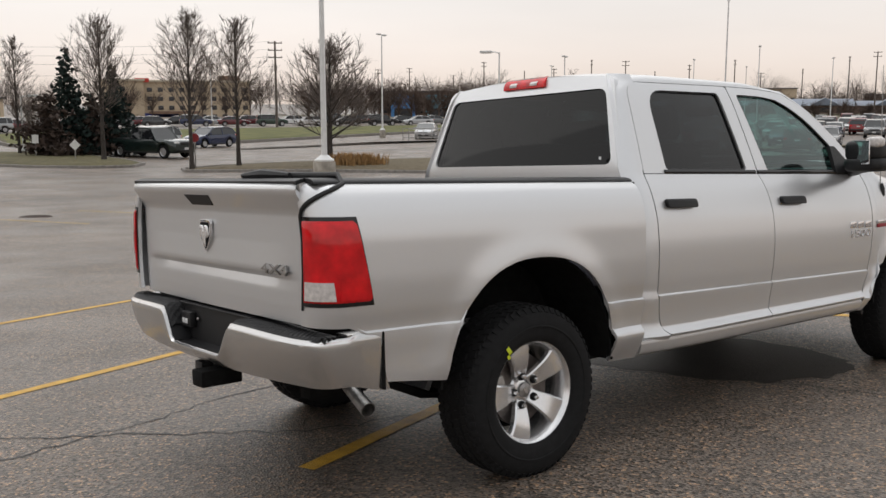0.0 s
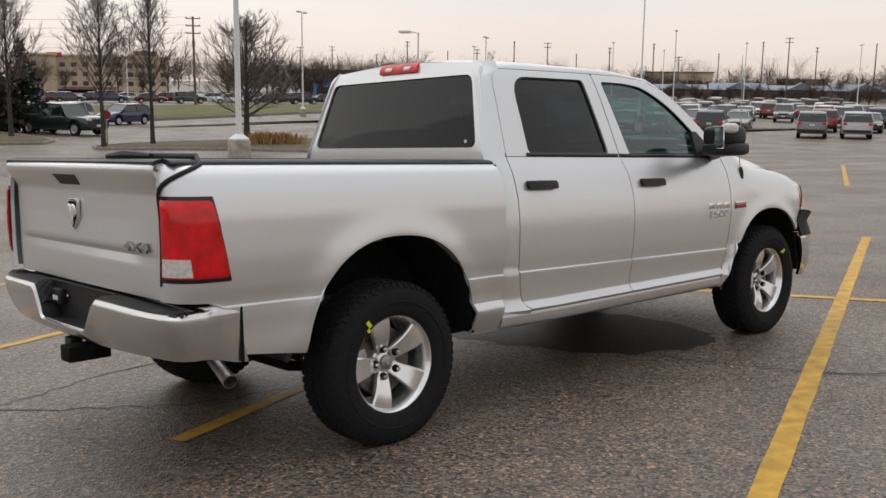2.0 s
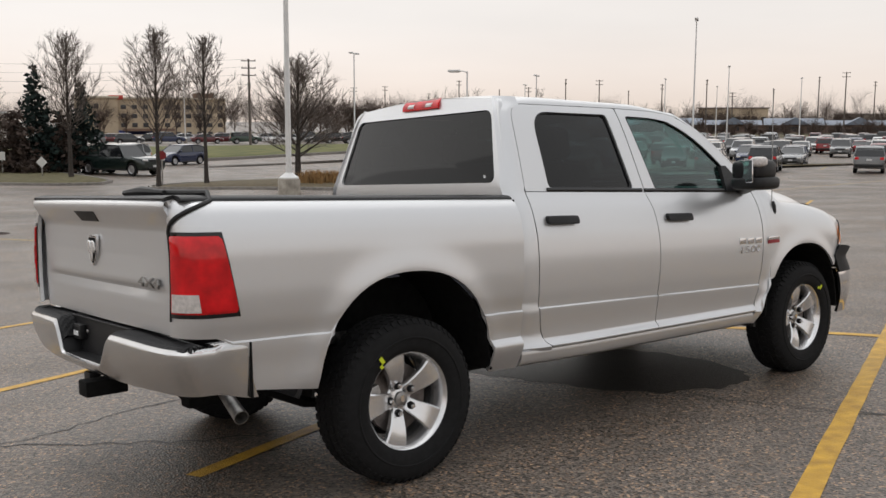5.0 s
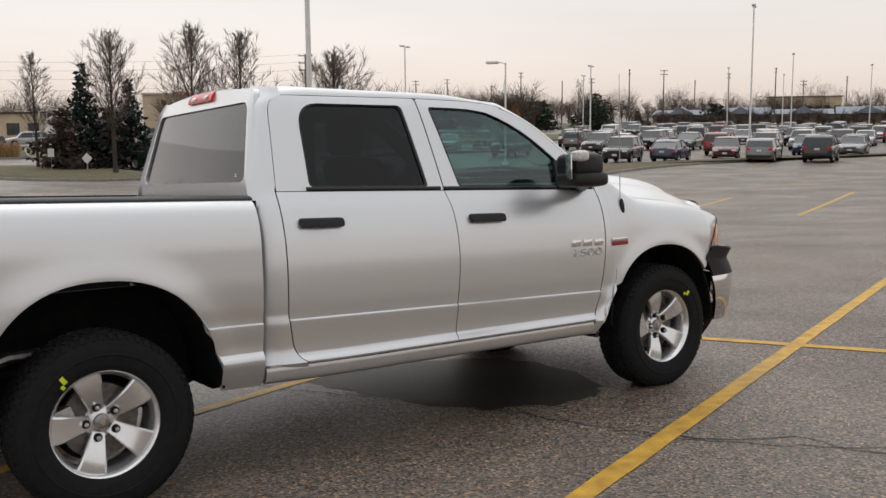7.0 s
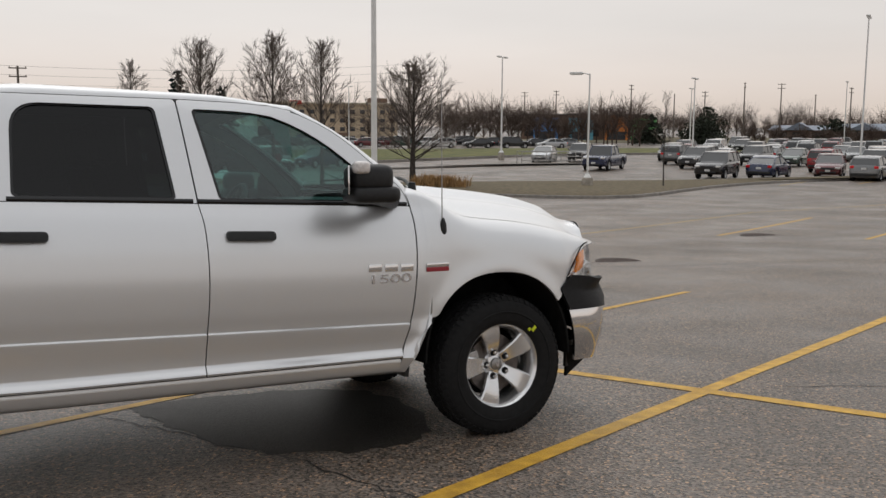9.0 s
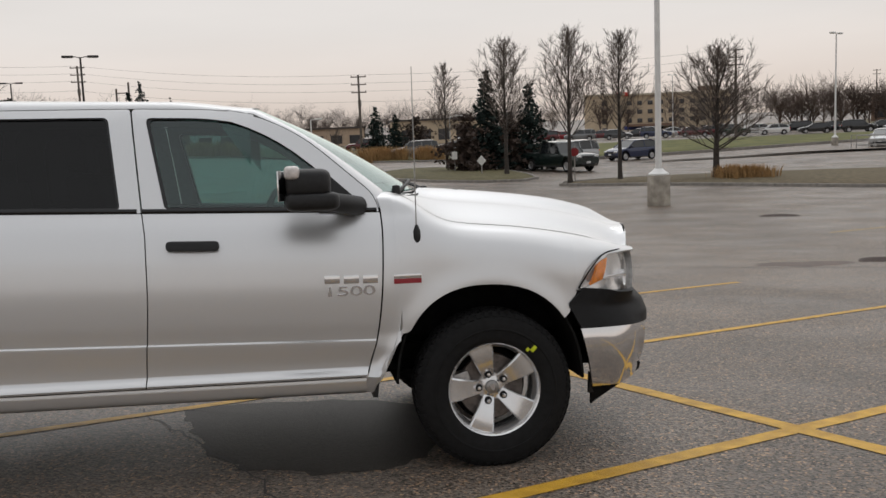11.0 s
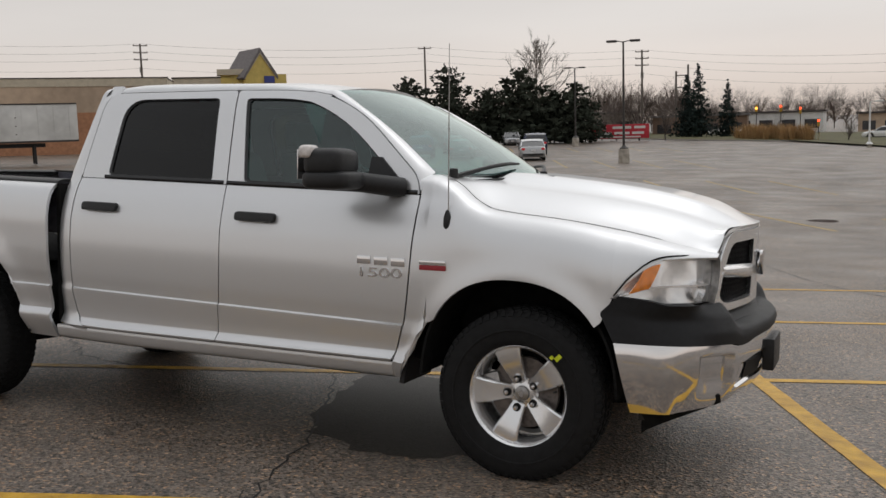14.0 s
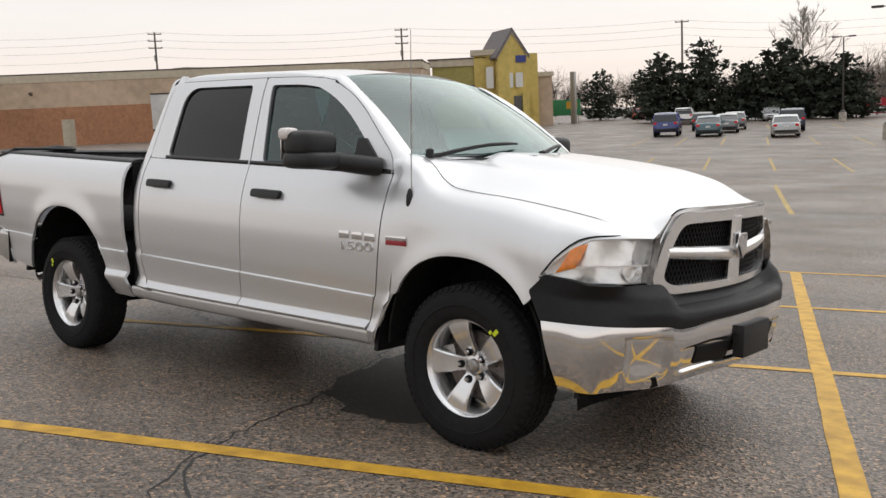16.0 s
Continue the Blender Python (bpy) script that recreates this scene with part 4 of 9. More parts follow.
# bonnet
def bonnet(u, v):
    t = lerp(-1, 1, v)
    xa, xb = 3.345 - 0.30 * t * t, 4.492 - 0.115 * t * t
    x = lerp(xa, xb, u)
    zt = curve_tab(min(max(x, 3.05), 4.4), TOP_Z)
    yt = curve_tab(min(max(x, 3.05), 4.4), TOP_Y) - 0.006
    zc = curve_tab(x, [(3.0, 1.450), (3.3, 1.448), (3.63, 1.430), (4.0, 1.394), (4.2, 1.355), (4.38, 1.300), (4.45, 1.270), (4.50, 1.244), (4.53, 1.222)])
    zt = min(zt, zc + 0.01)
    a = 1 - abs(t)
    f = 0.62 * sstep(0, 0.42, a) ** 0.8 + 0.38 * sstep(0.40, 0.62, a)
    lip = tab(abs(yt * t), [(0, 1.248), (0.30, 1.246), (0.45, 1.238), (0.51, 1.224), (0.55, 1.195), (0.585, 1.150), (0.61, 1.128), (0.65, 1.122)])
    return (x, yt * t, lerp(zt + (zc - zt) * f + 0.003, lip, max(0.0, (u - 0.80) / 0.20) ** 2.2))


part("bonnet", skin(bonnet, [1 - (1 - i / 40) ** 1.3 for i in range(41)], [i / 48 for i in range(49)], (0, 0, 1), 0.014, rk), M_SILVER, truck)
for yy in (-0.30, 0.30):
    part("washer_nozzle", box(rk(3.50, yy, 1.432), (0.05, 0.03, 0.02), None, 0.006), M_BLACKPL, truck, "black washer nozzle")

# grille
def gx(y, z):
    return 4.475 - 0.27 * y * y + 0.03 * (z - 1.1)


def sym(half):
    return rounded([(-a, b) for a, b in half[:1]] + half + [(-a, b) for a, b in half[:0:-1]], [0.05, 0.05, 0.03, 0.08, 0.05, 0.05, 0.08, 0.03], 5, 10)


g_out = sym([(0.585, 0.850), (0.658, 0.915), (0.588, 1.120), (0.505, 1.226)])
g_in = sym([(0.520, 0.892), (0.574, 0.930), (0.524, 1.085), (0.460, 1.165)])
g_mid = [tuple(Vector(a).lerp(Vector(b), 0.22)) for a, b in zip(g_out, g_in)]
bow = lambda a, b: b + 0.012 * (1 - (a / 0.6) ** 2) * sstep(1.05, 1.2, b)
grille = part("grille_surround", ring(g_mid, g_in, lambda a, b: (gx(a, b) + 0.014, a, bow(a, b)), (-1, 0, 0), 0.07, rk), M_BRIGHT, truck, "chrome grille surround")
part("surround_edge", ring(g_out, g_mid, lambda a, b: (gx(a, b) - 0.004, a, bow(a, b)), (-1, 0, 0), 0.09, rk), M_BRIGHT, grille, "chrome outer edge")
part("grille_bar", skin(lambda u, v: (gx(lerp(-0.55, 0.55, u), 1.03) + 0.022 - 0.022 * abs(2 * v - 1) ** 2.5, lerp(-0.55, 0.55, u), lerp(0.975, 1.046, v) + 0.034 * abs(lerp(-1, 1, u)) + (0.5 - v) * 0.014 * abs(lerp(-1, 1, u))), zcol(24), zcol(8), (1, 0, 0), 0.03, rk), M_BRIGHT, grille, "chrome cross bar")
part("grille_bar", skin(lambda u, v: (gx(0, lerp(0.87, 1.19, u)) + 0.026 - 0.022 * abs(2 * v - 1) ** 2.5, lerp(-0.048, 0.048, v) * lerp(1.2, 0.95, u), lerp(0.87, 1.19, u)), zcol(8), zcol(8), (1, 0, 0), 0.03, rk), M_BRIGHT, grille, "chrome upright bar")
part("grille_emblem", prism(rounded([(-0.045, 0.058), (0.045, 0.058), (0.042, -0.015), (0.0, -0.075), (-0.042, -0.015)], 0.016, 3, 2), 0, 0.028, lambda a, b, h: rk(gx(0, 1.04) + 0.025 + h, a, 1.055 + b), 0.01), M_CHROME, grille, "chrome shield emblem")
part("grille_back", skin(lambda u, v: (gx(lerp(-0.6, 0.6, u), 0.95) - 0.055, lerp(-0.58, 0.58, u), lerp(0.88, 1.17, v)), zcol(12), zcol(2), (1, 0, 0), 0.02, rk), M_UNDER, grille)
LINE = sorted([(a, b) for a, b in g_out if b > 1.0])
part("bonnet_gap", tube([rk(gx(a, b) + 0.002, a * 1.008, bow(a, b) + 0.005) for a, b in LINE], 0.0045, 6), M_UNDER, truck, "dark gap round the grille")
hm = bmesh.new()
for i in range(-22, 23):
    for j in range(13):
        y, z = i * 0.026 + (0.013 if j % 2 else 0), 0.892 + j * 0.024
        lim = 0.575 - 0.10 * sstep(0.93, 1.17, z)
        if abs(y) > lim or z > 1.165:
            continue
        x = gx(y, z) - 0.022
        for dy, dz in ((0.013, 0.024), (-0.013, 0.024)):
            a, b = Vector(rk(x, y, z)), Vector(rk(gx(y + dy, z + dz) - 0.022, y + dy, z + dz))
            d = (b - a).normalized()
            n1 = d.cross(Vector((1, 0, 0))).normalized() * 0.0032
            q = [a - n1, a + n1, b + n1, b - n1]
            F = [hm.verts.new(p) for p in q]
            B = [hm.verts.new(p + Vector((-0.018, 0, 0))) for p in q]
            hm.faces.new(F)
            for k in range(4):
                hm.faces.new((F[k], F[(k + 1) % 4], B[(k + 1) % 4], B[k]))
bmesh.ops.recalc_face_normals(hm, faces=hm.faces)
part("grille_mesh", hm, M_MESHBLACK, grille, "black honeycomb mesh", smooth=False)

# head lamps
for s in (-1, 1):
    BOT = [(0.0, 4.000, 0.972, 0.928), (0.12, 4.06, 0.955, 0.912), (0.45, 4.225, 0.866, 0.908), (0.7, 4.315, 0.785, 0.908), (1.0, 4.365, 0.672, 0.908)]
    UP = [(0.0, 4.010, 0.972, 0.940), (0.15, 4.075, 0.948, 1.022), (0.33, 4.165, 0.893, 1.098), (0.45, 4.215, 0.855, 1.112), (0.7, 4.305, 0.765, 1.118), (1.0, 4.375, 0.605, 1.122)]

    def lamp_pt(u, v, d=0.0, s=s):
        b = [curve_tab(u, [(r[0], r[k]) for r in BOT]) for k in (1, 2, 3)]
        t = [curve_tab(u, [(r[0], r[k]) for r in UP]) for k in (1, 2, 3)]
        p = [lerp(b[k], t[k], v) for k in range(3)]
        bulge = 0.012 * math.sin(math.pi * v)
        ang = lerp(0.5, 1.15, u)
        return side_of(s, (p[0] + (bulge - d) * math.sin(ang), p[1] + (bulge - d) * math.cos(ang), p[2]))
    hd = part("head_lamp", skin(lambda u, v: lamp_pt(u, v, 0.030 + 0.022 * math.sin(math.pi * (u * 2.5 % 1)) * math.sin(math.pi * v)), zcol(30), zcol(10), (1, s, 0), 0.02, rk), M_REFLECTOR, truck, "clear headlamp with amber corner marker")
    part("lamp_rim", skin(lambda u, v: lamp_pt(u, 0.0 if v < 0.5 else 0.012, 0.05 * (1 - v) - 0.002), zcol(16), [0, 0.5, 1], (0, 0, -1), 0.006, rk), M_GLOSSBLACK, hd)
    part("lamp_gap", tube([rk(*lamp_pt(u, 1.03, 0.004)) for u in zcol(16)], 0.004, 6), M_UNDER, hd)
    part("amber_marker", skin(lambda u, v: lamp_pt(lerp(lerp(0.14, 0.25, v), lerp(0.29, 0.39, v), u), lerp(0.40, 0.90, v), 0.006), zcol(6), zcol(6), (1, s, 0), 0.02, rk), M_AMBER, hd, "amber side marker")
    for cu_, cv_, r_ in ((0.80, 0.30, 0.048),):
        c = Vector(rk(*lamp_pt(cu_, cv_, 0.034)))
        zdir = Vector((0.88, 0.47 * s, 0.0)).normalized()
        mm = Matrix.Translation(c) @ zdir.to_track_quat("Z", "Y").to_matrix().to_4x4()
        part("lamp_bowl", lathe([(r_, 0.02), (r_ * 0.92, 0.012), (r_ * 0.7, -0.01), (r_ * 0.35, -0.025), (r_ * 0.25, -0.005), (0.004, 0.0)], 20, mm), M_BRIGHT, hd)
    lens = part("lamp_lens", skin(lambda u, v: lamp_pt(u, v, 0.0), zcol(16), zcol(10), (1, s, 0), 0.0, rk), M_LENS, hd, "clear lens")
    part("lamp_filler", skin(lambda u, v: lamp_pt(lerp(0.985, 1.02, u), lerp(-0.02, 1.02, v), 0.012), zcol(2), zcol(3), (1, s, 0), 0.04, rk), M_STEEL, hd)
    part("lamp_divider", skin(lambda u, v: lamp_pt(lerp(0.06, 0.98, u), lerp(0.385, 0.425, v), 0.010), zcol(16), zcol(2), (1, s, 0), 0.02, rk), M_BRIGHT, hd, "bright divider strip")
    lens.visible_shadow = False

# front bumper: plan line of its face, from one end round to the other
PLAN = [(0.0, 4.015, 0.980), (0.10, 4.15, 0.965), (0.20, 4.29, 0.915), (0.30, 4.395, 0.805), (0.42, 4.485, 0.62), (0.58, 4.545, 0.36), (0.80, 4.575, 0.14), (1.0, 4.58, 0.0)]


def plan(t, d=0.0):
    """t: -1 .. 1 round the front; d: metres outward."""
    s, a = (1 if t >= 0 else -1), 1 - abs(t)
    x, y = curve_tab(a, [(p[0], p[1]) for p in PLAN]), curve_tab(a, [(p[0], p[2]) for p in PLAN])
    e = 0.01
    x1, y1 = curve_tab(min(1, a + e), [(p[0], p[1]) for p in PLAN]), curve_tab(min(1, a + e), [(p[0], p[2]) for p in PLAN])
    if a > 0.985:
        nx, ny = 1.0, 0.0
    else:
        tx, ty = x1 - x, y1 - y
        ln = math.hypot(tx, ty) or 1
        nx, ny = -ty / ln, tx / ln
        nx, ny = abs(nx), abs(ny)
    return (x + nx * d, (y + ny * d) * s)


TS = [lerp(-1, 1, i / 120) for i in range(121)]


def chrome_top(y):
    return curve_tab(abs(y), [(0, 0.664), (0.40, 0.655), (0.52, 0.642), (0.58, 0.640), (0.64, 0.655), (0.85, 0.668), (1.0, 0.676)])


def bumper_fn(t, v):
    y0 = abs(plan(t)[1])
    z = lerp(0.404 - 0.024 * sstep(0.30, 0.75, y0) - 0.012 * sstep(0.80, 0.98, y0), chrome_top(y0), v)
    d = -0.060 * (1 - v) ** 2.2 - 0.012 * v ** 4 + 0.004
    # pressed pockets: one under each lamp, one long one round the slots
    band = sstep(0.05, 0.50, v) * sstep(0.86, 0.80, v)
    d -= 0.034 * band * sstep(0.630, 0.648, y0) * sstep(0.850, 0.815, y0)
    d -= 0.018 * sstep(0.16, 0.24, v) * sstep(0.68, 0.60, v) * sstep(0.575, 0.55, y0)
    x, y = plan(t, d)
    return (x + 0.075 * (1 - v) * sstep(0.90, 0.985, y0), y, z)


bumper = part("front_bumper", skin(bumper_fn, TS, [i / 40 for i in range(41)], (1, 0, 0), 0.02, None), M_CHROME, truck, "chrome front bumper")


def bumper_at(y, z, s, d=0.004):
    """The bumper's face at a given width and height."""
    lo, hi = 0.0, 1.0
    for _ in range(30):
        m = (lo + hi) / 2
        lo, hi = (m, hi) if plan(m)[1] < y else (lo, m)
    p = bumper_fn(lo, min(1.0, (z - 0.392) / (chrome_top(y) - 0.392)))
    return (p[0] + d, y * s, z)


def fascia_fn(t, v):
    y0 = plan(t)[1]
    zt = tab(abs(y0), [(0, 0.775), (0.45, 0.778), (0.57, 0.790), (0.64, 0.838), (0.80, 0.840), (0.95, 0.848), (0.985, 0.885)])
    z = lerp(chrome_top(y0) + 0.004, zt, v)
    lip = tab(v, [(0, 0.006), (0.25, 0.012), (0.48, 0.004), (0.58, -0.02), (0.64, -0.08), (1.0, -0.125)])
    lip = lerp(lip, tab(v, [(0, 0.006), (0.3, 0.008), (0.7, -0.02), (1.0, -0.07)]), sstep(0.50, 0.62, abs(y0)))
    side = sstep(0.75, 0.95, abs(y0))
    lip = lerp(lip, tab(v, [(0, 0.004), (1, -0.004)]), side)
    x, y = plan(t, lip)
    x -= 0.075 * tab(v, [(0, 0), (0.62, 0.85), (1, -0.25)]) * side
    return (x, y, z)


part("upper_bumper_cover", skin(fascia_fn, TS, [i / 14 for i in range(15)], (1, 0, 0), 0.02, None), M_FASCIA, truck, "charcoal plastic upper bumper cover")
part("air_dam", skin(lambda t, v: (plan(t * 0.90, -0.15 - 0.03 * (1 - v))[0] - 0.02, plan(t * 0.90, -0.15)[1], lerp(0.31 + 0.05 * (1 - abs(t)), 0.42, v)), TS, zcol(4), (1, 0, 0), 0.02, None), M_BLACKPL, truck, "black air dam")
for s in (-1, 1):
    part("air_deflector", skin(lambda u, v, s=s: side_of(s, (lerp(4.11, 4.43, u), lerp(0.825, 0.68, u ** 1.8) - 0.02 * (1 - v), lerp(lerp(0.250, 0.392, u ** 0.8), 0.43, v))), zcol(14), zcol(4), (0.3, s, 0), 0.02), M_UNDER, truck, "black lower deflector behind the bumper end")
    part("bumper_slot", skin(lambda u, v, s=s: bumper_at(lerp(0.185, 0.45, u), lerp(0.462 + 0.004 * u, 0.545, v), s), zcol(10), zcol(6), (1, 0, 0), 0.004), M_MESHBLACK, bumper, "black lower grille slot")
part("plate_bracket", box((4.578, 0.0, 0.535), (0.056, 0.31, 0.155), None, 0.008), M_BLACKPL, bumper, "black front plate bracket")

# rear bumper
RPLAN = [(0.0, -0.845, 0.985), (0.12, -0.95, 0.994), (0.22, -1.085, 0.982), (0.30, -1.150, 0.925), (0.42, -1.182, 0.75), (0.62, -1.204, 0.48), (1.0, -1.215, 0.0)]


def rplan(t):
    s, a = (1 if t >= 0 else -1), 1 - abs(t)
    return curve_tab(a, [(p[0], p[1]) for p in RPLAN]), s * curve_tab(a, [(p[0], p[2]) for p in RPLAN])


def rb_top(t):
    """Top line of the face: a step at each end, a notch for the plate in the middle."""
    x, y = rplan(t)
    z = 0.788 - 0.010 * sstep(0.45, 0.85, abs(y)) + 0.014 * sstep(-1.005, -0.965, x)
    return lerp(0.636, z, sstep(0.245, 0.372, abs(y)) ** 0.9)


def rb_fn(t, v):
    x, y = rplan(t)
    z = lerp(0.572 + 0.010 * sstep(0.3, 0.95, abs(y)) - 0.040 * sstep(-1.06, -0.85, x), rb_top(t), v)
    roll = 0.016 * sstep(0.86, 1.0, v) ** 2
    return (x + 0.05 * (1 - v) ** 2 + roll, y * (1 - 0.02 * (1 - v) ** 2) - math.copysign(roll, y) * sstep(0.9, 0.97, abs(y)), z)


RB_T = [lerp(-1, 1, i / 240) for i in range(241)]
rbump = part("rear_bumper", skin(rb_fn, RB_T, [0, 0.05, 0.15, 0.3, 0.45, 0.6, 0.75, 0.86, 0.91, 0.95, 0.98, 1.0], (-1, 0, 0), 0.02, None), M_SATIN, truck, "satin chrome rear step bumper")
for s in (-1, 1):
    # ribbed rubber tread on each side of the plate notch, bright cap beyond it
    def pad(u, v, s=s):
        t = lerp(0.235, 0.745, u)
        x, y = rplan(t)
        rib = 0.004 if (int(u * 60) + int(v * 8)) % 2 else 0.0
        return (lerp(x + 0.016, -1.03, v), s * min(y, 0.955), rb_top(t) - 0.004 + 0.012 * sstep(0, 0.2, v) + rib * sstep(0, 0.1, v) * sstep(1.0, 0.9, v))
    part("step_pad", skin(pad, [i / 120 for i in range(121)], [i / 16 for i in range(17)], (0, 0, 1), 0.02, None), M_BLACKPL, rbump, "black ribbed rubber step pad", smooth=False)
    part("bumper_end_cap", skin(lambda u, v, s=s: (lerp(-0.995, -0.848, u), s * lerp(0.976, 0.90, v), 0.787 + 0.002 * math.sin(math.pi * v)), zcol(6), zcol(4), (0, 0, 1), 0.02, None), M_SATIN, rbump)
    part("recess_side", skin(lambda u, v, s=s: (lerp(-1.196, -1.09, u), s * lerp(0.250, 0.378, v), lerp(0.632, 0.782, v)), zcol(3), zcol(6), (0, -s, 0), 0.01, None), M_BLACKPL, rbump)
    part("recess_bolt", lathe([(0.0, 0.006), (0.007, 0.005), (0.009, 0.0)], 10, Matrix.Translation((-1.108, 0.19 * s - 0.03, 0.735)) @ Matrix.Rotation(radians(-90), 4, "Y")), M_STEEL, rbump, "steel bolt")
    part("end_gap", box((-0.834, 0.978 * s, 0.665), (0.010, 0.022, 0.235), None, 0.002), M_UNDER, rbump)
part("recess_floor", skin(lambda u, v: (lerp(-1.198, -1.09, v), lerp(-0.255, 0.255, u), 0.630), zcol(3), zcol(3), (0, 0, 1), 0.01), M_BLACKPL, rbump, "black plate recess")
part("recess_back", skin(lambda u, v: (-1.10, lerp(-0.39, 0.39, u), lerp(0.625, 0.800, v)), zcol(2), zcol(2), (-1, 0, 0), 0.02), M_BLACKPL, rbump)
part("recess_top", box((-1.07, 0.0, 0.797), (0.075, 0.76, 0.012), None, 0.003), M_BLACKPL, rbump)
socket = part("trailer_socket", box((-1.118, 0.245, 0.728), (0.035, 0.105, 0.075), None, 0.012), M_BLACKPL, rbump, "black trailer socket with two pale contacts")
for k in (-1, 1):
    part("contact", box((-1.137, 0.245 + 0.017 * k, 0.722), (0.006, 0.022, 0.024), None, 0.002), M_SPOTWHITE, socket)
part("hitch_receiver", box((-1.12, -0.05, 0.500), (0.20, 0.11, 0.075), None, 0.01), M_UNDER, truck, "black tow hitch receiver")
part("hitch_bar", box((-1.06, 0.0, 0.575), (0.08, 0.9, 0.05), None, 0.01), M_UNDER, truck)
part("hitch_socket", box((-1.12, 0.09, 0.525), (0.06, 0.08, 0.05), None, 0.01), M_BLACKPL, truck)
part("tailpipe", lathe([(0.028, -0.16), (0.030, -0.08), (0.033, 0.045), (0.0345, 0.05), (0.0305, 0.05), (0.027, -0.05), (0.0, -0.055)], 22, look((-0.785, -0.745, 0.437), (-0.70, 0.155, 0.80))), M_STEEL, truck, "steel exhaust tailpipe")

# wheels
def tyre_profile():
    w, R = 0.132, WR
    return [(0.232, -w * 0.80), (0.247, -w * 0.93), (0.27, -w * 1.0), (0.315, -w * 1.02), (0.352, -w * 0.97), (0.374, -w * 0.86), (0.387, -w * 0.72), (R, -w * 0.58), (R, 0), (R, w * 0.58), (0.387, w * 0.72), (0.374, w * 0.86), (0.352, w * 0.97), (0.315, w * 1.02), (0.27, w * 1.0), (0.247, w * 0.93), (0.232, w * 0.80)]


def tyre_mesh():
    bm = lathe(tyre_profile(), 60)
    # tread blocks and shoulder lugs
    for k in range(60):
        a = 2 * math.pi * k / 60
        for h, ww, dr in ((-0.075, 0.034, 0.0), (-0.028, 0.030, 0.05), (0.028, 0.030, 0.0), (0.075, 0.034, 0.05)):
            m = Matrix.Rotation(a + dr, 4, "Z") @ Matrix.Translation((WR - (0.004 if abs(h) > 0.05 else 0.001), 0, h)) @ Matrix.Rotation(radians(18 if h > 0 else -18), 4, "X")
            add_box(bm, (0, 0, 0), (0.016, 0.030, ww), m)
        for sg in (-1, 1):
            m = Matrix.Rotation(a, 4, "Z") @ Matrix.Translation((0.3795, 0, sg * 0.108)) @ Matrix.Rotation(radians(-sg * 48), 4, "Y")
            add_box(bm, (0, 0, 0), (0.008, 0.020, 0.030), m)
    # raised ring on the sidewall
    for sg in (-1, 1):
        add_lathe(bm, [(0.300, sg * 0.1335), (0.304, sg * 0.1385), (0.309, sg * 0.1385), (0.313, sg * 0.1335)], 48)
    return bm


def spoke_mesh():
    """One broad spoke, from hub to rim, outward face at +z; split by a shallow valley."""
    rows = []
    for t in [i / 8 for i in range(9)]:
        r = lerp(0.050, 0.222, t)
        half = lerp(0.033, 0.066, t ** 1.15)
        zc = 0.036 + 0.052 * math.sin(math.pi * 0.5 * min(1.0, t * 1.15))
        rows.append([(r, -half, zc - 0.030), (r, -half, zc - 0.006), (r, -half * 0.86, zc), (r, -half * 0.3, zc - 0.001), (r, half * 0.3, zc - 0.001), (r, half * 0.86, zc), (r, half, zc - 0.006), (r, half, zc - 0.030)])
    bm = bmesh.new()
    V = [[bm.verts.new(p) for p in row] for row in rows]
    for a, b in zip(V, V[1:]):
        for k in range(7):
            bm.faces.new((a[k], b[k], b[k + 1], a[k + 1]))
        bm.faces.new((a[7], b[7], b[0], a[0]))
    bm.faces.new(V[0])
    bm.faces.new(V[-1][::-1])
    bmesh.ops.recalc_face_normals(bm, faces=bm.faces)
    return bm


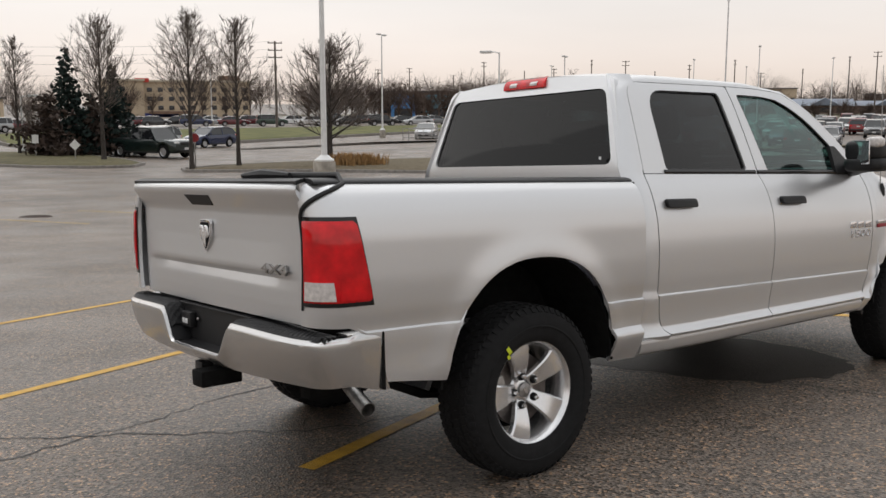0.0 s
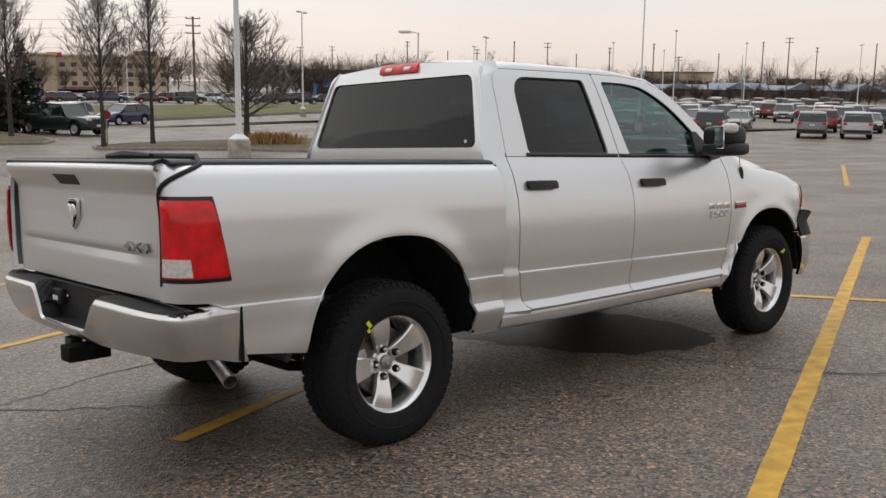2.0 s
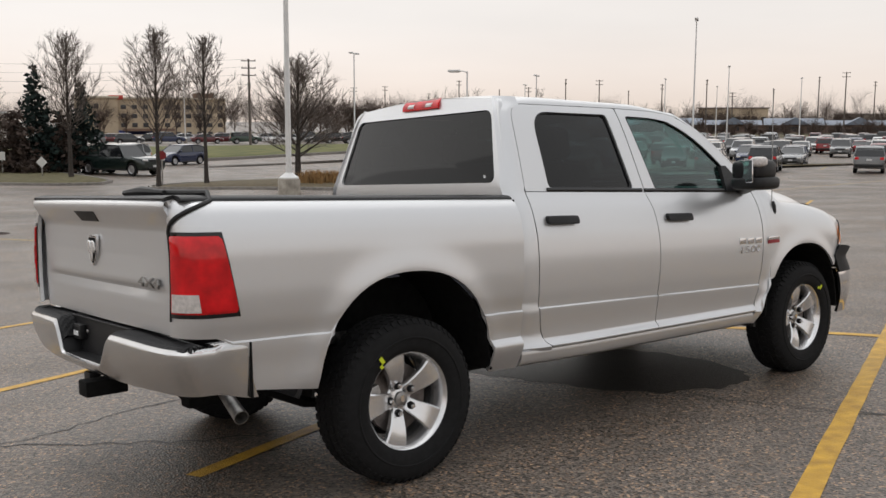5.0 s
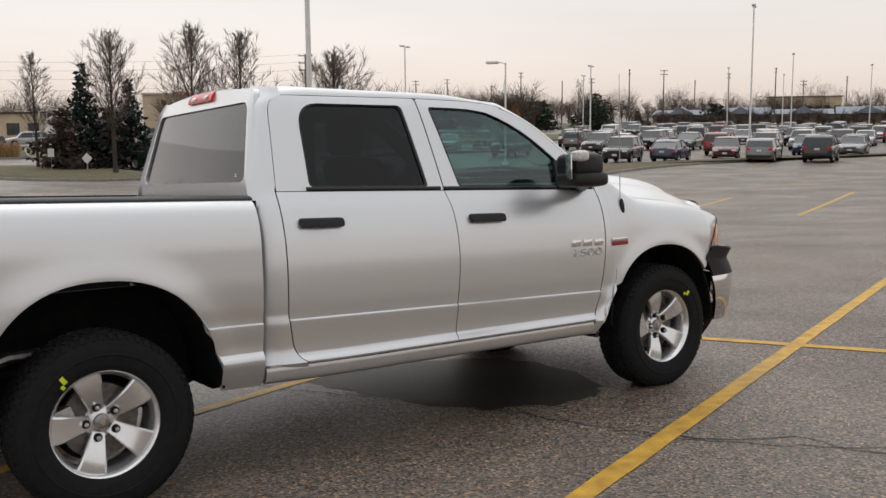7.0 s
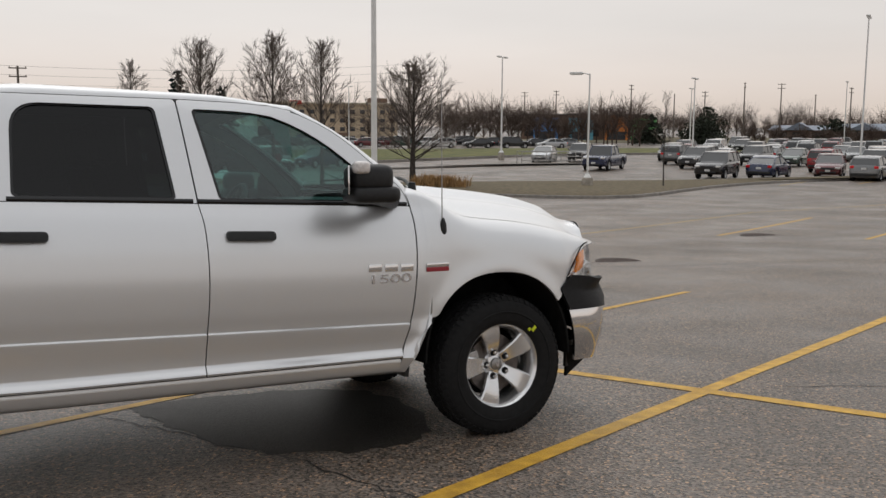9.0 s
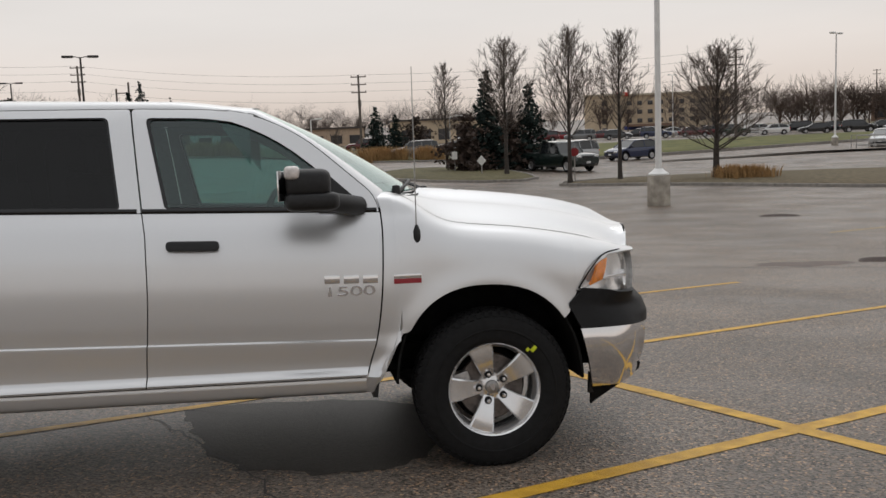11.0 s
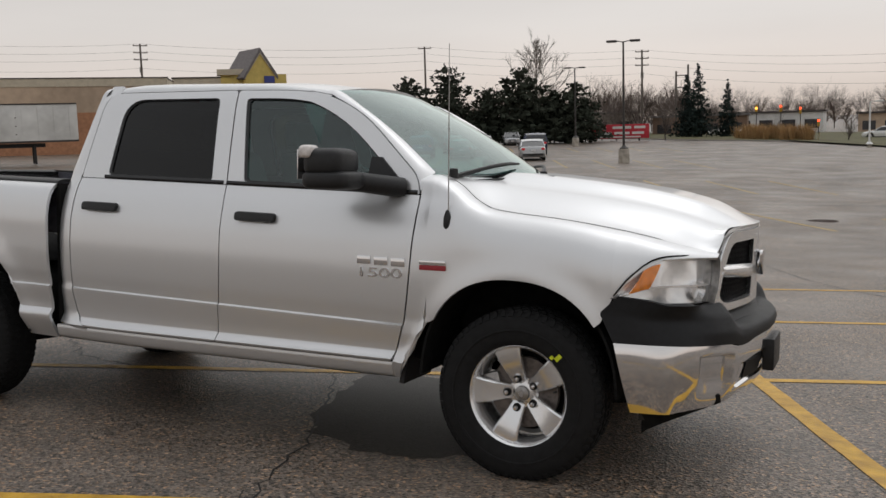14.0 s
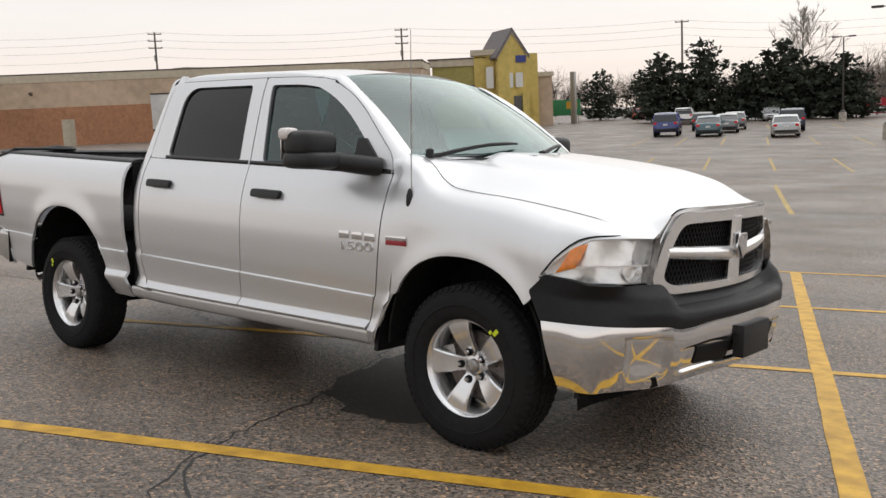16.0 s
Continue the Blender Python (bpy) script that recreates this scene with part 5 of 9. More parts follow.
def build_wheel():
    hub = empty("wheel", Matrix(), "", "")
    part("tyre", tyre_mesh(), M_RUBBER, hub, "black all-terrain tyre")
    part("rim", lathe([(0.233, -0.10), (0.218, -0.09), (0.208, -0.05), (0.205, 0.03), (0.213, 0.075), (0.221, 0.090), (0.229, 0.104), (0.235, 0.109), (0.241, 0.106), (0.241, 0.096), (0.233, 0.090)], 56), M_ALLOY, hub, "bright alloy rim")
    sp = None
    for k in range(5):
        m = Matrix.Rotation(radians(90 + 72 * k), 4, "Z")
        if sp is None:
            sp = part("spoke", spoke_mesh(), M_ALLOY, hub)
            sp.matrix_local = m
        else:
            o = new("spoke", sp.data)
            o.parent, o.matrix_local = hub, m
    part("hub_face", lathe([(0.0, 0.036), (0.034, 0.036), (0.040, 0.033), (0.066, 0.030), (0.074, 0.022), (0.074, -0.01)], 30), M_ALLOY, hub)
    part("centre_cap", lathe([(0.0, 0.054), (0.024, 0.053), (0.033, 0.048), (0.036, 0.034)], 24), M_STEEL, hub, "centre cap")
    part("cap_emblem", prism([(a * 0.22, b * 0.22) for a, b in shield], 0.052, 0.057, lambda a, b, h: (a, b, h)), M_CHROME, hub)
    nut = None
    for k in range(5):
        a = radians(90 + 72 * k)
        m = Matrix.Translation((0.070 * math.cos(a), 0.070 * math.sin(a), 0.052))
        if nut is None:
            nut = part("lug_nut", lathe([(0.011, -0.01), (0.011, 0.016), (0.008, 0.021), (0.0, 0.022)], 6, None), M_CHROME, hub)
            pocket = part("nut_pocket", lathe([(0.0, 0.004), (0.017, 0.004), (0.020, -0.01)], 14), M_MESHBLACK, hub, "dark lug pocket")
            pocket.matrix_local = m
            nut.matrix_local = m
        else:
            for src in (nut, pocket):
                o = new(src.name, src.data)
                o.parent, o.matrix_local = hub, m
    part("brake_disc", lathe([(0.05, 0.012), (0.165, 0.012), (0.168, 0.0), (0.165, -0.02), (0.05, -0.02)], 36), M_ROTOR, hub, "dark brake disc")
    part("brake_caliper", box((-0.13, 0.06, 0.005), (0.08, 0.13, 0.07), None, 0.012), M_STEEL, hub)
    part("back_plate", lathe([(0.0, -0.06), (0.19, -0.06), (0.19, -0.065), (0.0, -0.065)], 30), M_UNDER, hub)
    part("valve", tube([(0.182, -0.02, 0.085), (0.172, -0.019, 0.098)], 0.004, 6), M_BLACKPL, hub)
    return hub


wheel = build_wheel()
wheel.parent = truck
FACE_R, FACE_L = Matrix.Rotation(radians(90), 4, "X"), Matrix.Rotation(radians(-90), 4, "X")
wheel.matrix_local = pose(HUB_R, -0.858, HUBZ) @ FACE_R @ Matrix.Rotation(radians(18), 4, "Z")
for x, y, F, roll in ((HUB_F, -0.836, FACE_R, 17), (HUB_R, 0.856, FACE_L, 20), (HUB_F, 0.836, FACE_L, 50)):
    w2 = copy_thing(wheel, pose(x, y, HUBZ) @ F @ Matrix.Rotation(radians(roll), 4, "Z"))
    w2.parent = truck
    w2.matrix_local = pose(x, y, HUBZ) @ F @ Matrix.Rotation(radians(roll), 4, "Z")
for (x, a) in ((HUB_R, 128), (HUB_F, 45)):
    m = pose(x, -0.995 + (0.026 if x else 0), HUBZ) @ FACE_R @ Matrix.Rotation(radians(a), 4, "Z") @ Matrix.Translation((0.280, 0, 0.0))
    part("tyre_sticker", box((0, 0, 0), (0.034, 0.020, 0.003), m, 0.001), M_STICKER, truck, "yellow-green tyre sticker")
    part("tyre_sticker", box((-0.022, 0.02, 0), (0.018, 0.016, 0.003), m, 0.001), M_STICKER, truck, "yellow-green tyre sticker")

# underside
for yy in (-0.46, 0.46):
    part("frame_rail", box((1.7, yy, 0.50), (5.2, 0.09, 0.15), None, 0.01), M_UNDER, truck)
part("rear_axle", tube([(0, -0.80, HUBZ), (0, -0.2, HUBZ), (0, 0, HUBZ), (0, 0.2, HUBZ), (0, 0.80, HUBZ)], [0.05, 0.055, 0.15, 0.055, 0.05], 14), M_UNDER, truck)
part("front_axle", tube([(HUB_F, -0.80, HUBZ), (HUB_F, -0.2, HUBZ - 0.02), (HUB_F, 0.2, HUBZ), (HUB_F, 0.80, HUBZ)], [0.05, 0.07, 0.10, 0.05], 12), M_UNDER, truck)
part("drive_shaft", tube([(0.1, 0, HUBZ), (2.2, 0.05, 0.52)], 0.04, 10), M_UNDER, truck)
part("exhaust", tube([(3.0, -0.25, 0.48), (1.9, -0.32, 0.45), (1.0, -0.35, 0.47), (0.3, -0.5, 0.66), (-0.3, -0.55, 0.66), (-0.62, -0.57, 0.56)], [0.03, 0.035, 0.09, 0.03, 0.03, 0.034], 10), M_STEEL, truck)
part("floor_pan", box((1.95, 0, 0.53), (2.3, 1.72, 0.05)), M_UNDER, truck)
# plain pans added under the body to keep sky light off the ground
part("skid_plate", box((1.75, 0, 0.425), (2.35, 1.46, 0.03), None, 0.01), M_UNDER, truck)
part("skid_plate", box((3.75, 0, 0.44), (1.3, 1.22, 0.03), None, 0.01), M_UNDER, truck)
part("rear_tray", box((-0.45, 0, 0.60), (1.1, 1.24, 0.03), None, 0.01), M_UNDER, truck)
part("bed_underside", box((-0.14, 0, 0.72), (1.7, 1.06, 0.04)), M_UNDER, truck)
part("fuel_tank", box((1.1, 0.35, 0.46), (1.1, 0.35, 0.22), None, 0.05), M_UNDER, truck)
part("engine_block", box((3.5, 0, 0.80), (0.9, 0.9, 0.55), None, 0.05), M_UNDER, truck)
part("bay_wall", box((3.04, 0, 0.90), (0.04, 1.72, 0.80)), M_UNDER, truck)
part("radiator_panel", box((4.24, 0, 0.80), (0.06, 1.15, 0.56)), M_UNDER, truck)
for s in (-1, 1):
    part("inner_wing", box((3.60, 0.53 * s, 0.90), (1.10, 0.03, 0.55)), M_UNDER, truck)
    part("well_wall", box((0.02, 0.53 * s, 0.68), (1.14, 0.02, 0.50)), M_UNDER, truck)
    part("leaf_spring", tube([(-0.75, 0.52 * s, 0.56), (-0.3, 0.52 * s, 0.36), (0.0, 0.52 * s, 0.31), (0.4, 0.52 * s, 0.38), (0.7, 0.52 * s, 0.52)], 0.03, 6), M_UNDER, truck)
    part("bed_wheel_house", skin(lambda u, v, s=s: side_of(s, (-0.03 - 0.50 * math.cos(math.pi * u), lerp(0.80, 0.52, v), 0.81 + 0.20 * math.sin(math.pi * u))), zcol(12), zcol(2), (0, 0, 1), 0.02, rk), M_UNDER, truck)

# mirrors
for s in (-1, 1):
    mir = part("door_mirror", blob((2.685, 1.11 * s, 1.445), (0.105, 0.118, 0.068), 0.5), M_BLACKPL, truck, "black door mirror")
    part("mirror_shell", blob((2.70, 1.11 * s, 1.362), (0.128, 0.125, 0.046), 0.5), M_BLACKPL, mir)
    arm = bmesh.new()
    add_tube(arm, [(2.70, 1.11 * s, 1.362), (2.80, 1.00 * s, 1.352), (2.88, 0.92 * s, 1.338), (2.93, 0.85 * s, 1.328)], [0.046, 0.048, 0.050, 0.050], 12)
    part("mirror_arm", arm, M_BLACKPL, mir, "black folding arm")
    part("mirror_foot", prism([(2.735, 1.335), (2.965, 1.335), (2.95, 1.37), (2.80, 1.505), (2.745, 1.505)], -0.012, 0.014, lambda a, b, h, s=s: side_of(s, rk(a, cab_y(b) + h, b))), M_BLACKPL, mir, "black sail panel", False)
    part("mirror_glass", box((0, 0, 0), (0.008, 0.17, 0.14), pose(2.582, 1.110 * s, 1.435, 0, 0, 24 * s), 0.003), M_CHROME, mir, "mirror glass")
    part("turn_lamp", blob((2.612, 1.19 * s, 1.494), (0.036, 0.052, 0.032), 0.6), M_WHITELENS, mir, "clear turn lamp lens")

# aerial on the wing
ant_base = rk(3.205, -0.93, 1.215)
aerial = part("aerial", tube([Vector(ant_base) + Vector((0, 0.012 - 0.01 * t, 0.02 + 0.80 * t)) for t in (0, 0.3, 0.6, 1.0)], [0.0032, 0.003, 0.0025, 0.0018], 6), M_STEEL, truck, "thin steel whip aerial")
part("aerial_base", lathe([(0.0, -0.055), (0.012, -0.05), (0.020, -0.02), (0.018, 0.02), (0.008, 0.05), (0.0, 0.056)], 14, Matrix.Translation(ant_base)), M_BLACKPL, aerial, "black aerial base")

# badges: brand lettering as plain raised bars, the number lettered
SX = Matrix(((1, 0, 0, 0), (0, 0, -1, 0), (0, 1, 0, 0), (0, 0, 0, 1)))
for i in range(3):
    c = 2.782 + i * 0.092
    part("name_badge", box(rk(c, -cab_y(0.99) - 0.002, 1.008), (0.074, 0.008, 0.040), None, 0.003), M_CHROME, truck, "chrome name badge as plain bars")
lettering("model_number", "1500", 0.062, Matrix.Translation(rk(2.864, -cab_y(0.94) - 0.001, 0.950)) @ SX @ Matrix.Diagonal((2.05, 1.05, 1, 1)), M_CHROME, truck, 0.004)
part("engine_badge", box(rk(3.148, -0.970, 1.020), (0.135, 0.007, 0.020), None, 0.002), M_CHROME, truck)
part("engine_badge", box(rk(3.148, -0.970, 0.996), (0.135, 0.006, 0.024), None, 0.002), M_BADGE_RED, truck, "small red engine badge")

# cabin
part("headliner", skin(lambda u, v: tuple(Vector(roof_fn(u, v)) - Vector((0, 0, 0.035))), zcol(10), zcol(10), (0, 0, -1), 0.01, rk), M_CABTRIM, truck, "pale grey headliner")
for s in (-1, 1):
    part("door_card", skin(lambda u, v, s=s: side_of(s, (lerp(0.90, 2.98, u), cab_y(lerp(0.56, 1.345, v)) - 0.05, lerp(0.56, 1.345, v))), zcol(8), zcol(16), (0, -s, 0), 0.012, rk), M_INTERIOR, truck, "dark door card")
part("dashboard", skin(lambda u, v: (lerp(3.15, 2.62, sstep(0, 0.7, v)) - 0.05 * math.sin(math.pi * v), lerp(-0.80, 0.80, u), lerp(1.36, 1.33, v) + 0.02 * math.sin(2 * math.pi * v) - 0.45 * sstep(0.72, 1.0, v)), zcol(16), zcol(14), (0, 0, 1), 0.03, rk), M_INTERIOR, truck, "dark dashboard")
sw = part("steering_wheel", bmesh.new(), M_INTERIOR, truck)
swm = pose(2.42, 0.42, 1.25, 0, 0, 0) @ Matrix.Rotation(radians(-62), 4, "Y")
bmw = bmesh.new()
add_tube(bmw, [swm @ Vector((0.19 * math.cos(2 * math.pi * k / 28), 0.19 * math.sin(2 * math.pi * k / 28), 0)) for k in range(29)], 0.017, 8)
for k in (0, 120, 240):
    add_tube(bmw, [swm @ Vector((0, 0, -0.02)), swm @ Vector((0.18 * math.cos(radians(k)), 0.18 * math.sin(radians(k)), 0))], 0.016, 6)
add_lathe(bmw, [(0, 0.02), (0.06, 0.015), (0.075, -0.03)], 16, swm)
bmw.to_mesh(sw.data)
bmw.free()
for yy in (-0.42, 0.42):
    seat = part("seat_cushion", prism(rounded([(-0.26, 0), (0.26, 0), (0.26, 0.16), (-0.26, 0.16)], 0.06, 4, 1), 0, 0.52, lambda a, b, h, yy=yy: (1.75 + h, yy + a, 0.78 + b + 0.05 * h), 0.02), M_SEAT, truck, "grey cloth front seat")
    part("seat_back", prism(rounded([(-0.26, 0), (0.26, 0), (0.22, 0.66), (-0.22, 0.66)], 0.08, 4, 1), 0, 0.16, lambda a, b, h, yy=yy: (1.68 + h - 0.28 * b, yy + a, 0.86 + b), 0.03), M_SEAT, seat)
    part("headrest", prism(rounded([(-0.14, 0), (0.14, 0), (0.13, 0.19), (-0.13, 0.19)], 0.05, 4, 1), 0, 0.10, lambda a, b, h, yy=yy: (1.50 + h - 0.1 * b, yy + a, 1.54 + b), 0.03), M_SEAT, seat)
part("centre_console", box((2.0, 0, 0.88), (0.75, 0.28, 0.30), None, 0.03), M_INTERIOR, truck)
rs = part("rear_bench", prism(rounded([(-0.70, 0), (0.70, 0), (0.70, 0.15), (-0.70, 0.15)], 0.05, 3, 1), 0, 0.48, lambda a, b, h: (0.98 + h, a, 0.82 + b), 0.02), M_SEAT, truck, "grey cloth rear bench")
part("bench_back", prism(rounded([(-0.70, 0), (0.70, 0), (0.66, 0.58), (-0.66, 0.58)], 0.06, 3, 1), 0, 0.14, lambda a, b, h: (0.92 + h - 0.08 * b, a, 0.94 + b), 0.02), M_SEAT, rs)
for yy in (-0.42, 0.42):
    part("rear_headrest", prism(rounded([(-0.13, 0), (0.13, 0), (0.12, 0.15), (-0.12, 0.15)], 0.05, 3, 1), 0, 0.09, lambda a, b, h, yy=yy: (0.88 + h, yy + a, 1.50 + b), 0.03), M_SEAT, rs)
for s in (-1, 1):
    part("door_trim", skin(lambda u, v, s=s: side_of(s, (lerp(0.95, 2.95, u), cab_y(lerp(0.55, 1.345, v)) - 0.07, lerp(0.55, 1.345, v))), zcol(8), zcol(10), (0, -s, 0), 0.02, rk), M_INTERIOR, truck)
part("headliner", skin(lambda u, v: tuple(Vector(roof_fn(lerp(0.02, 0.94, u), lerp(0.0, 1.0, v))) - Vector((0, 0, 0.04))), zcol(12), zcol(12), (0, 0, -1), 0.01, rk), M_SEAT, truck)

# ---- more of the lot: far stall lines, iron covers, cracks ----
def strip_field(name, p0, along, across, count, gap, length, width, seed, label="faded yellow stall lines on grey asphalt"):
    """A row of short painted lines: one object each."""
    for k in range(count):
        a = Vector(p0) + Vector(along) * gap * k
        b = a + Vector(across) * length
        paint(name, a, b, width, M_YELLOW_OLD, 0.006, seed=seed + k, label=label)


def unit(deg):
    return (math.cos(radians(deg)), math.sin(radians(deg)))


# west rows, running away from the truck
strip_field("line_far", (-14.75, 29.45), unit(6.5), unit(112.5), 8, 2.68, 8.0, 0.11, 40)
strip_field("line_far", (-22.2, 47.9), unit(4), unit(112), 8, 2.75, 11.0, 0.11, 60)
strip_field("line_far", (-29.5, 73.5), unit(3), unit(112), 8, 2.9, 11.0, 0.11, 80)
paint("line_far", (-0.92, 15.88), (-4.5, 24.36), 0.12, M_YELLOW_OLD, 0.006, seed=100)
paint("line_far", (4.29, 18.53), (0.94, 24.7), 0.12, M_YELLOW_OLD, 0.006, seed=101)
paint("line_far", (7.5, 18.75), (5.26, 22.44), 0.12, M_YELLOW_OLD, 0.006, seed=102)
# north-east stalls over the lane
for k, (a, b) in enumerate((((20.1, 9.25), (30.6, 14.1)), ((18.54, 12.39), (26.26, 15.99)), ((21.6, 6.6), (31.6, 11.3)))):
    paint("line_far", a, b, 0.13, M_YELLOW, 0.005, seed=110 + k)
paint("line_far", (14.5, 14.2), (26.77, 18.99), 0.10, M_YELLOW_OLD, 0.006, seed=115)
paint("line_far", (26.77, 18.99), (48.0, 19.7), 0.10, M_YELLOW_OLD, 0.006, seed=116)
strip_field("line_far", (42.6, 31.9), unit(-9), unit(25), 4, 5.5, 5.0, 0.12, 120)


def cover(name, x, y, r, label):
    """A round iron cover, dished into the asphalt, with ribs."""
    bm = lathe([(r, -0.01), (r, 0.006), (r * 0.93, 0.008), (r * 0.9, 0.004), (0.0, 0.004)], 28)
    for k in range(-3, 4):
        add_box(bm, (0, k * r * 0.22, 0.006), (2 * math.sqrt(max(0.01, (r * 0.85) ** 2 - (k * r * 0.22) ** 2)), r * 0.07, 0.004))
    ob = part(name, bm, M_IRON)
    ob.location = (x, y, gz(x, y) + 0.003)
    return tagged(ob, label, "manhole cover", kind="structure")


cover("manhole_1", 19.3, 11.7, 0.5, "rusty iron manhole cover set in asphalt")
cover("manhole_2", 16.2, 19.6, 0.55, "rusty iron manhole cover set in asphalt")
cover("manhole_3", 11.8, 8.1, 0.42, "rusty iron drain cover set in asphalt")
cover("manhole_4", 1.86, 21.5, 0.22, "small dark iron cover set in asphalt")
cover("manhole_5", 3.85, 21.3, 0.4, "dark iron manhole cover set in asphalt")


def stain(x, y, rx, ry, turn, seed, material=M_PATCH, lift=0.0022):
    rnd = random.Random(seed)
    bm = bmesh.new()
    n = 26
    ring_ = []
    for k in range(n):
        a = 2 * math.pi * k / n
        f = 1 + rnd.uniform(-0.25, 0.2)
        px, py = rx * f * math.cos(a), ry * f * math.sin(a)
        wx, wy = x + px * math.cos(turn) - py * math.sin(turn), y + px * math.sin(turn) + py * math.cos(turn)
        ring_.append(bm.verts.new((wx, wy, gz(wx, wy) + lift)))
    c = bm.verts.new((x, y, gz(x, y) + lift))
    for k in range(n):
        bm.faces.new((ring_[k], ring_[(k + 1) % n], c))
    bmesh.ops.recalc_face_normals(bm, faces=bm.faces)
    return tagged(part("stain", bm, material, None, "", False), "rusty damp stain on asphalt round a drain", "stain", kind="structure")


M_RUST = mat("rust_stain", (0.075, 0.045, 0.032), 0.6, noise_scale=4, vary=0.4, bump=0.3, bump_scale=70)
stain(10.45, 8.25, 0.8, 0.4, -0.2, 5, M_RUST)
# damp patch under the truck, darkened further to stand in for its shade
rw_patch = random.Random(8)
M_DAMP_SHADE = mat("damp_asphalt", (0.030, 0.026, 0.022), 0.55, spec=0.25, noise_scale=60, vary=0.6, bump=0.5, bump_scale=75, big=0.8)
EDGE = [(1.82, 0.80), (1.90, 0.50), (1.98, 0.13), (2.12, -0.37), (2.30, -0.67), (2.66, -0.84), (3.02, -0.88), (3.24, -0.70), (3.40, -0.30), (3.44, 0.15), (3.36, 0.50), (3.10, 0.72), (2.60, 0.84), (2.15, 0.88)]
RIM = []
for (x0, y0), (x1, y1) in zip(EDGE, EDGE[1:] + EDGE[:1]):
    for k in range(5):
        RIM.append((lerp(x0, x1, k / 5) + rw_patch.gauss(0, 0.018), lerp(y0, y1, k / 5) + rw_patch.gauss(0, 0.018)))
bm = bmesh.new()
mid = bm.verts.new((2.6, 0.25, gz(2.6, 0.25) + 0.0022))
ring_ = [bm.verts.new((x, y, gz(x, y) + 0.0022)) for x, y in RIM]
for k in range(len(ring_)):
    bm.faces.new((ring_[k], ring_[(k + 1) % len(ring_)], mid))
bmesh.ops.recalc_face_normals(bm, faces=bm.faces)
tagged(part("damp_patch", bm, M_DAMP_SHADE, None, "", False), "dark damp patch on asphalt under the truck", "stain", kind="structure")


def crack(pts, width, seed, label="dark crack in the asphalt"):
    rnd = random.Random(seed)
    line = []
    for (x0, y0), (x1, y1) in zip(pts, pts[1:]):
        n = max(2, int(math.hypot(x1 - x0, y1 - y0) / 0.09))
        for k in range(n):
            t = k / n
            line.append((lerp(x0, x1, t) + rnd.gauss(0, 0.018), lerp(y0, y1, t) + rnd.gauss(0, 0.018)))
    bm = bmesh.new()
    prev = None
    for i, (x, y) in enumerate(line):
        j = min(i + 1, len(line) - 1)
        d = Vector((line[j][0] - line[i - 1 if i else 0][0], line[j][1] - line[i - 1 if i else 0][1]))
        d = d.normalized() if d.length else Vector((1, 0))
        nx, ny = -d.y, d.x
        w = width * rnd.uniform(0.35, 1.0)
        cur = [bm.verts.new((x + nx * w * e, y + ny * w * e, gz(x + nx * w * e, y + ny * w * e) + 0.003)) for e in (-0.5, 0.5)]
        if prev:
            bm.faces.new((prev[0], cur[0], cur[1], prev[1]))
        prev = cur
    bmesh.ops.recalc_face_normals(bm, faces=bm.faces)
    return tagged(part("crack", bm, M_PATCH, None, "", False), label, "crack", kind="structure")


crack([(1.55, 0.9), (1.81, 0.37), (2.17, -0.41), (2.36, -0.79), (2.50, -1.33), (2.64, -1.68), (2.80, -1.95), (3.12, -2.2), (3.25, -2.9)], 0.018, 1)
crack([(2.50, -1.60), (2.71, -1.87), (2.95, -2.2), (3.16, -2.49), (3.7, -2.9)], 0.012, 2)
crack([(5.9, -0.9), (7.2, -1.6), (8.8, -1.9), (11.0, -2.6)], 0.018, 3)
crack([(2.2, 14.2), (2.83, 12.62), (3.7, 10.2), (4.22, 8.84), (4.8, 7.86), (5.7, 6.7)], 0.03, 4)
crack([(-3.0, 3.6), (-1.8, 1.5), (-0.4, 0.4), (0.6, 0.2)], 0.022, 5)
crack([(-4.5, 0.45), (-3.0, 0.7), (-1.67, 1.03), (-0.87, 1.25), (-0.43, 1.44), (0.4, 1.5)], 0.02, 6)
crack([(-16, 29.5), (-8, 27.6), (-1, 26.1), (4.2, 26.9), (14, 27.4)], 0.16, 7, "dark tar seam across the lot")
crack([(7.5, 13.5), (13, 10.2), (17, 8.2), (24, 6.2)], 0.05, 8)
crack([(7.0, 9.5), (12, 6.8), (20, 4.6)], 0.035, 9)

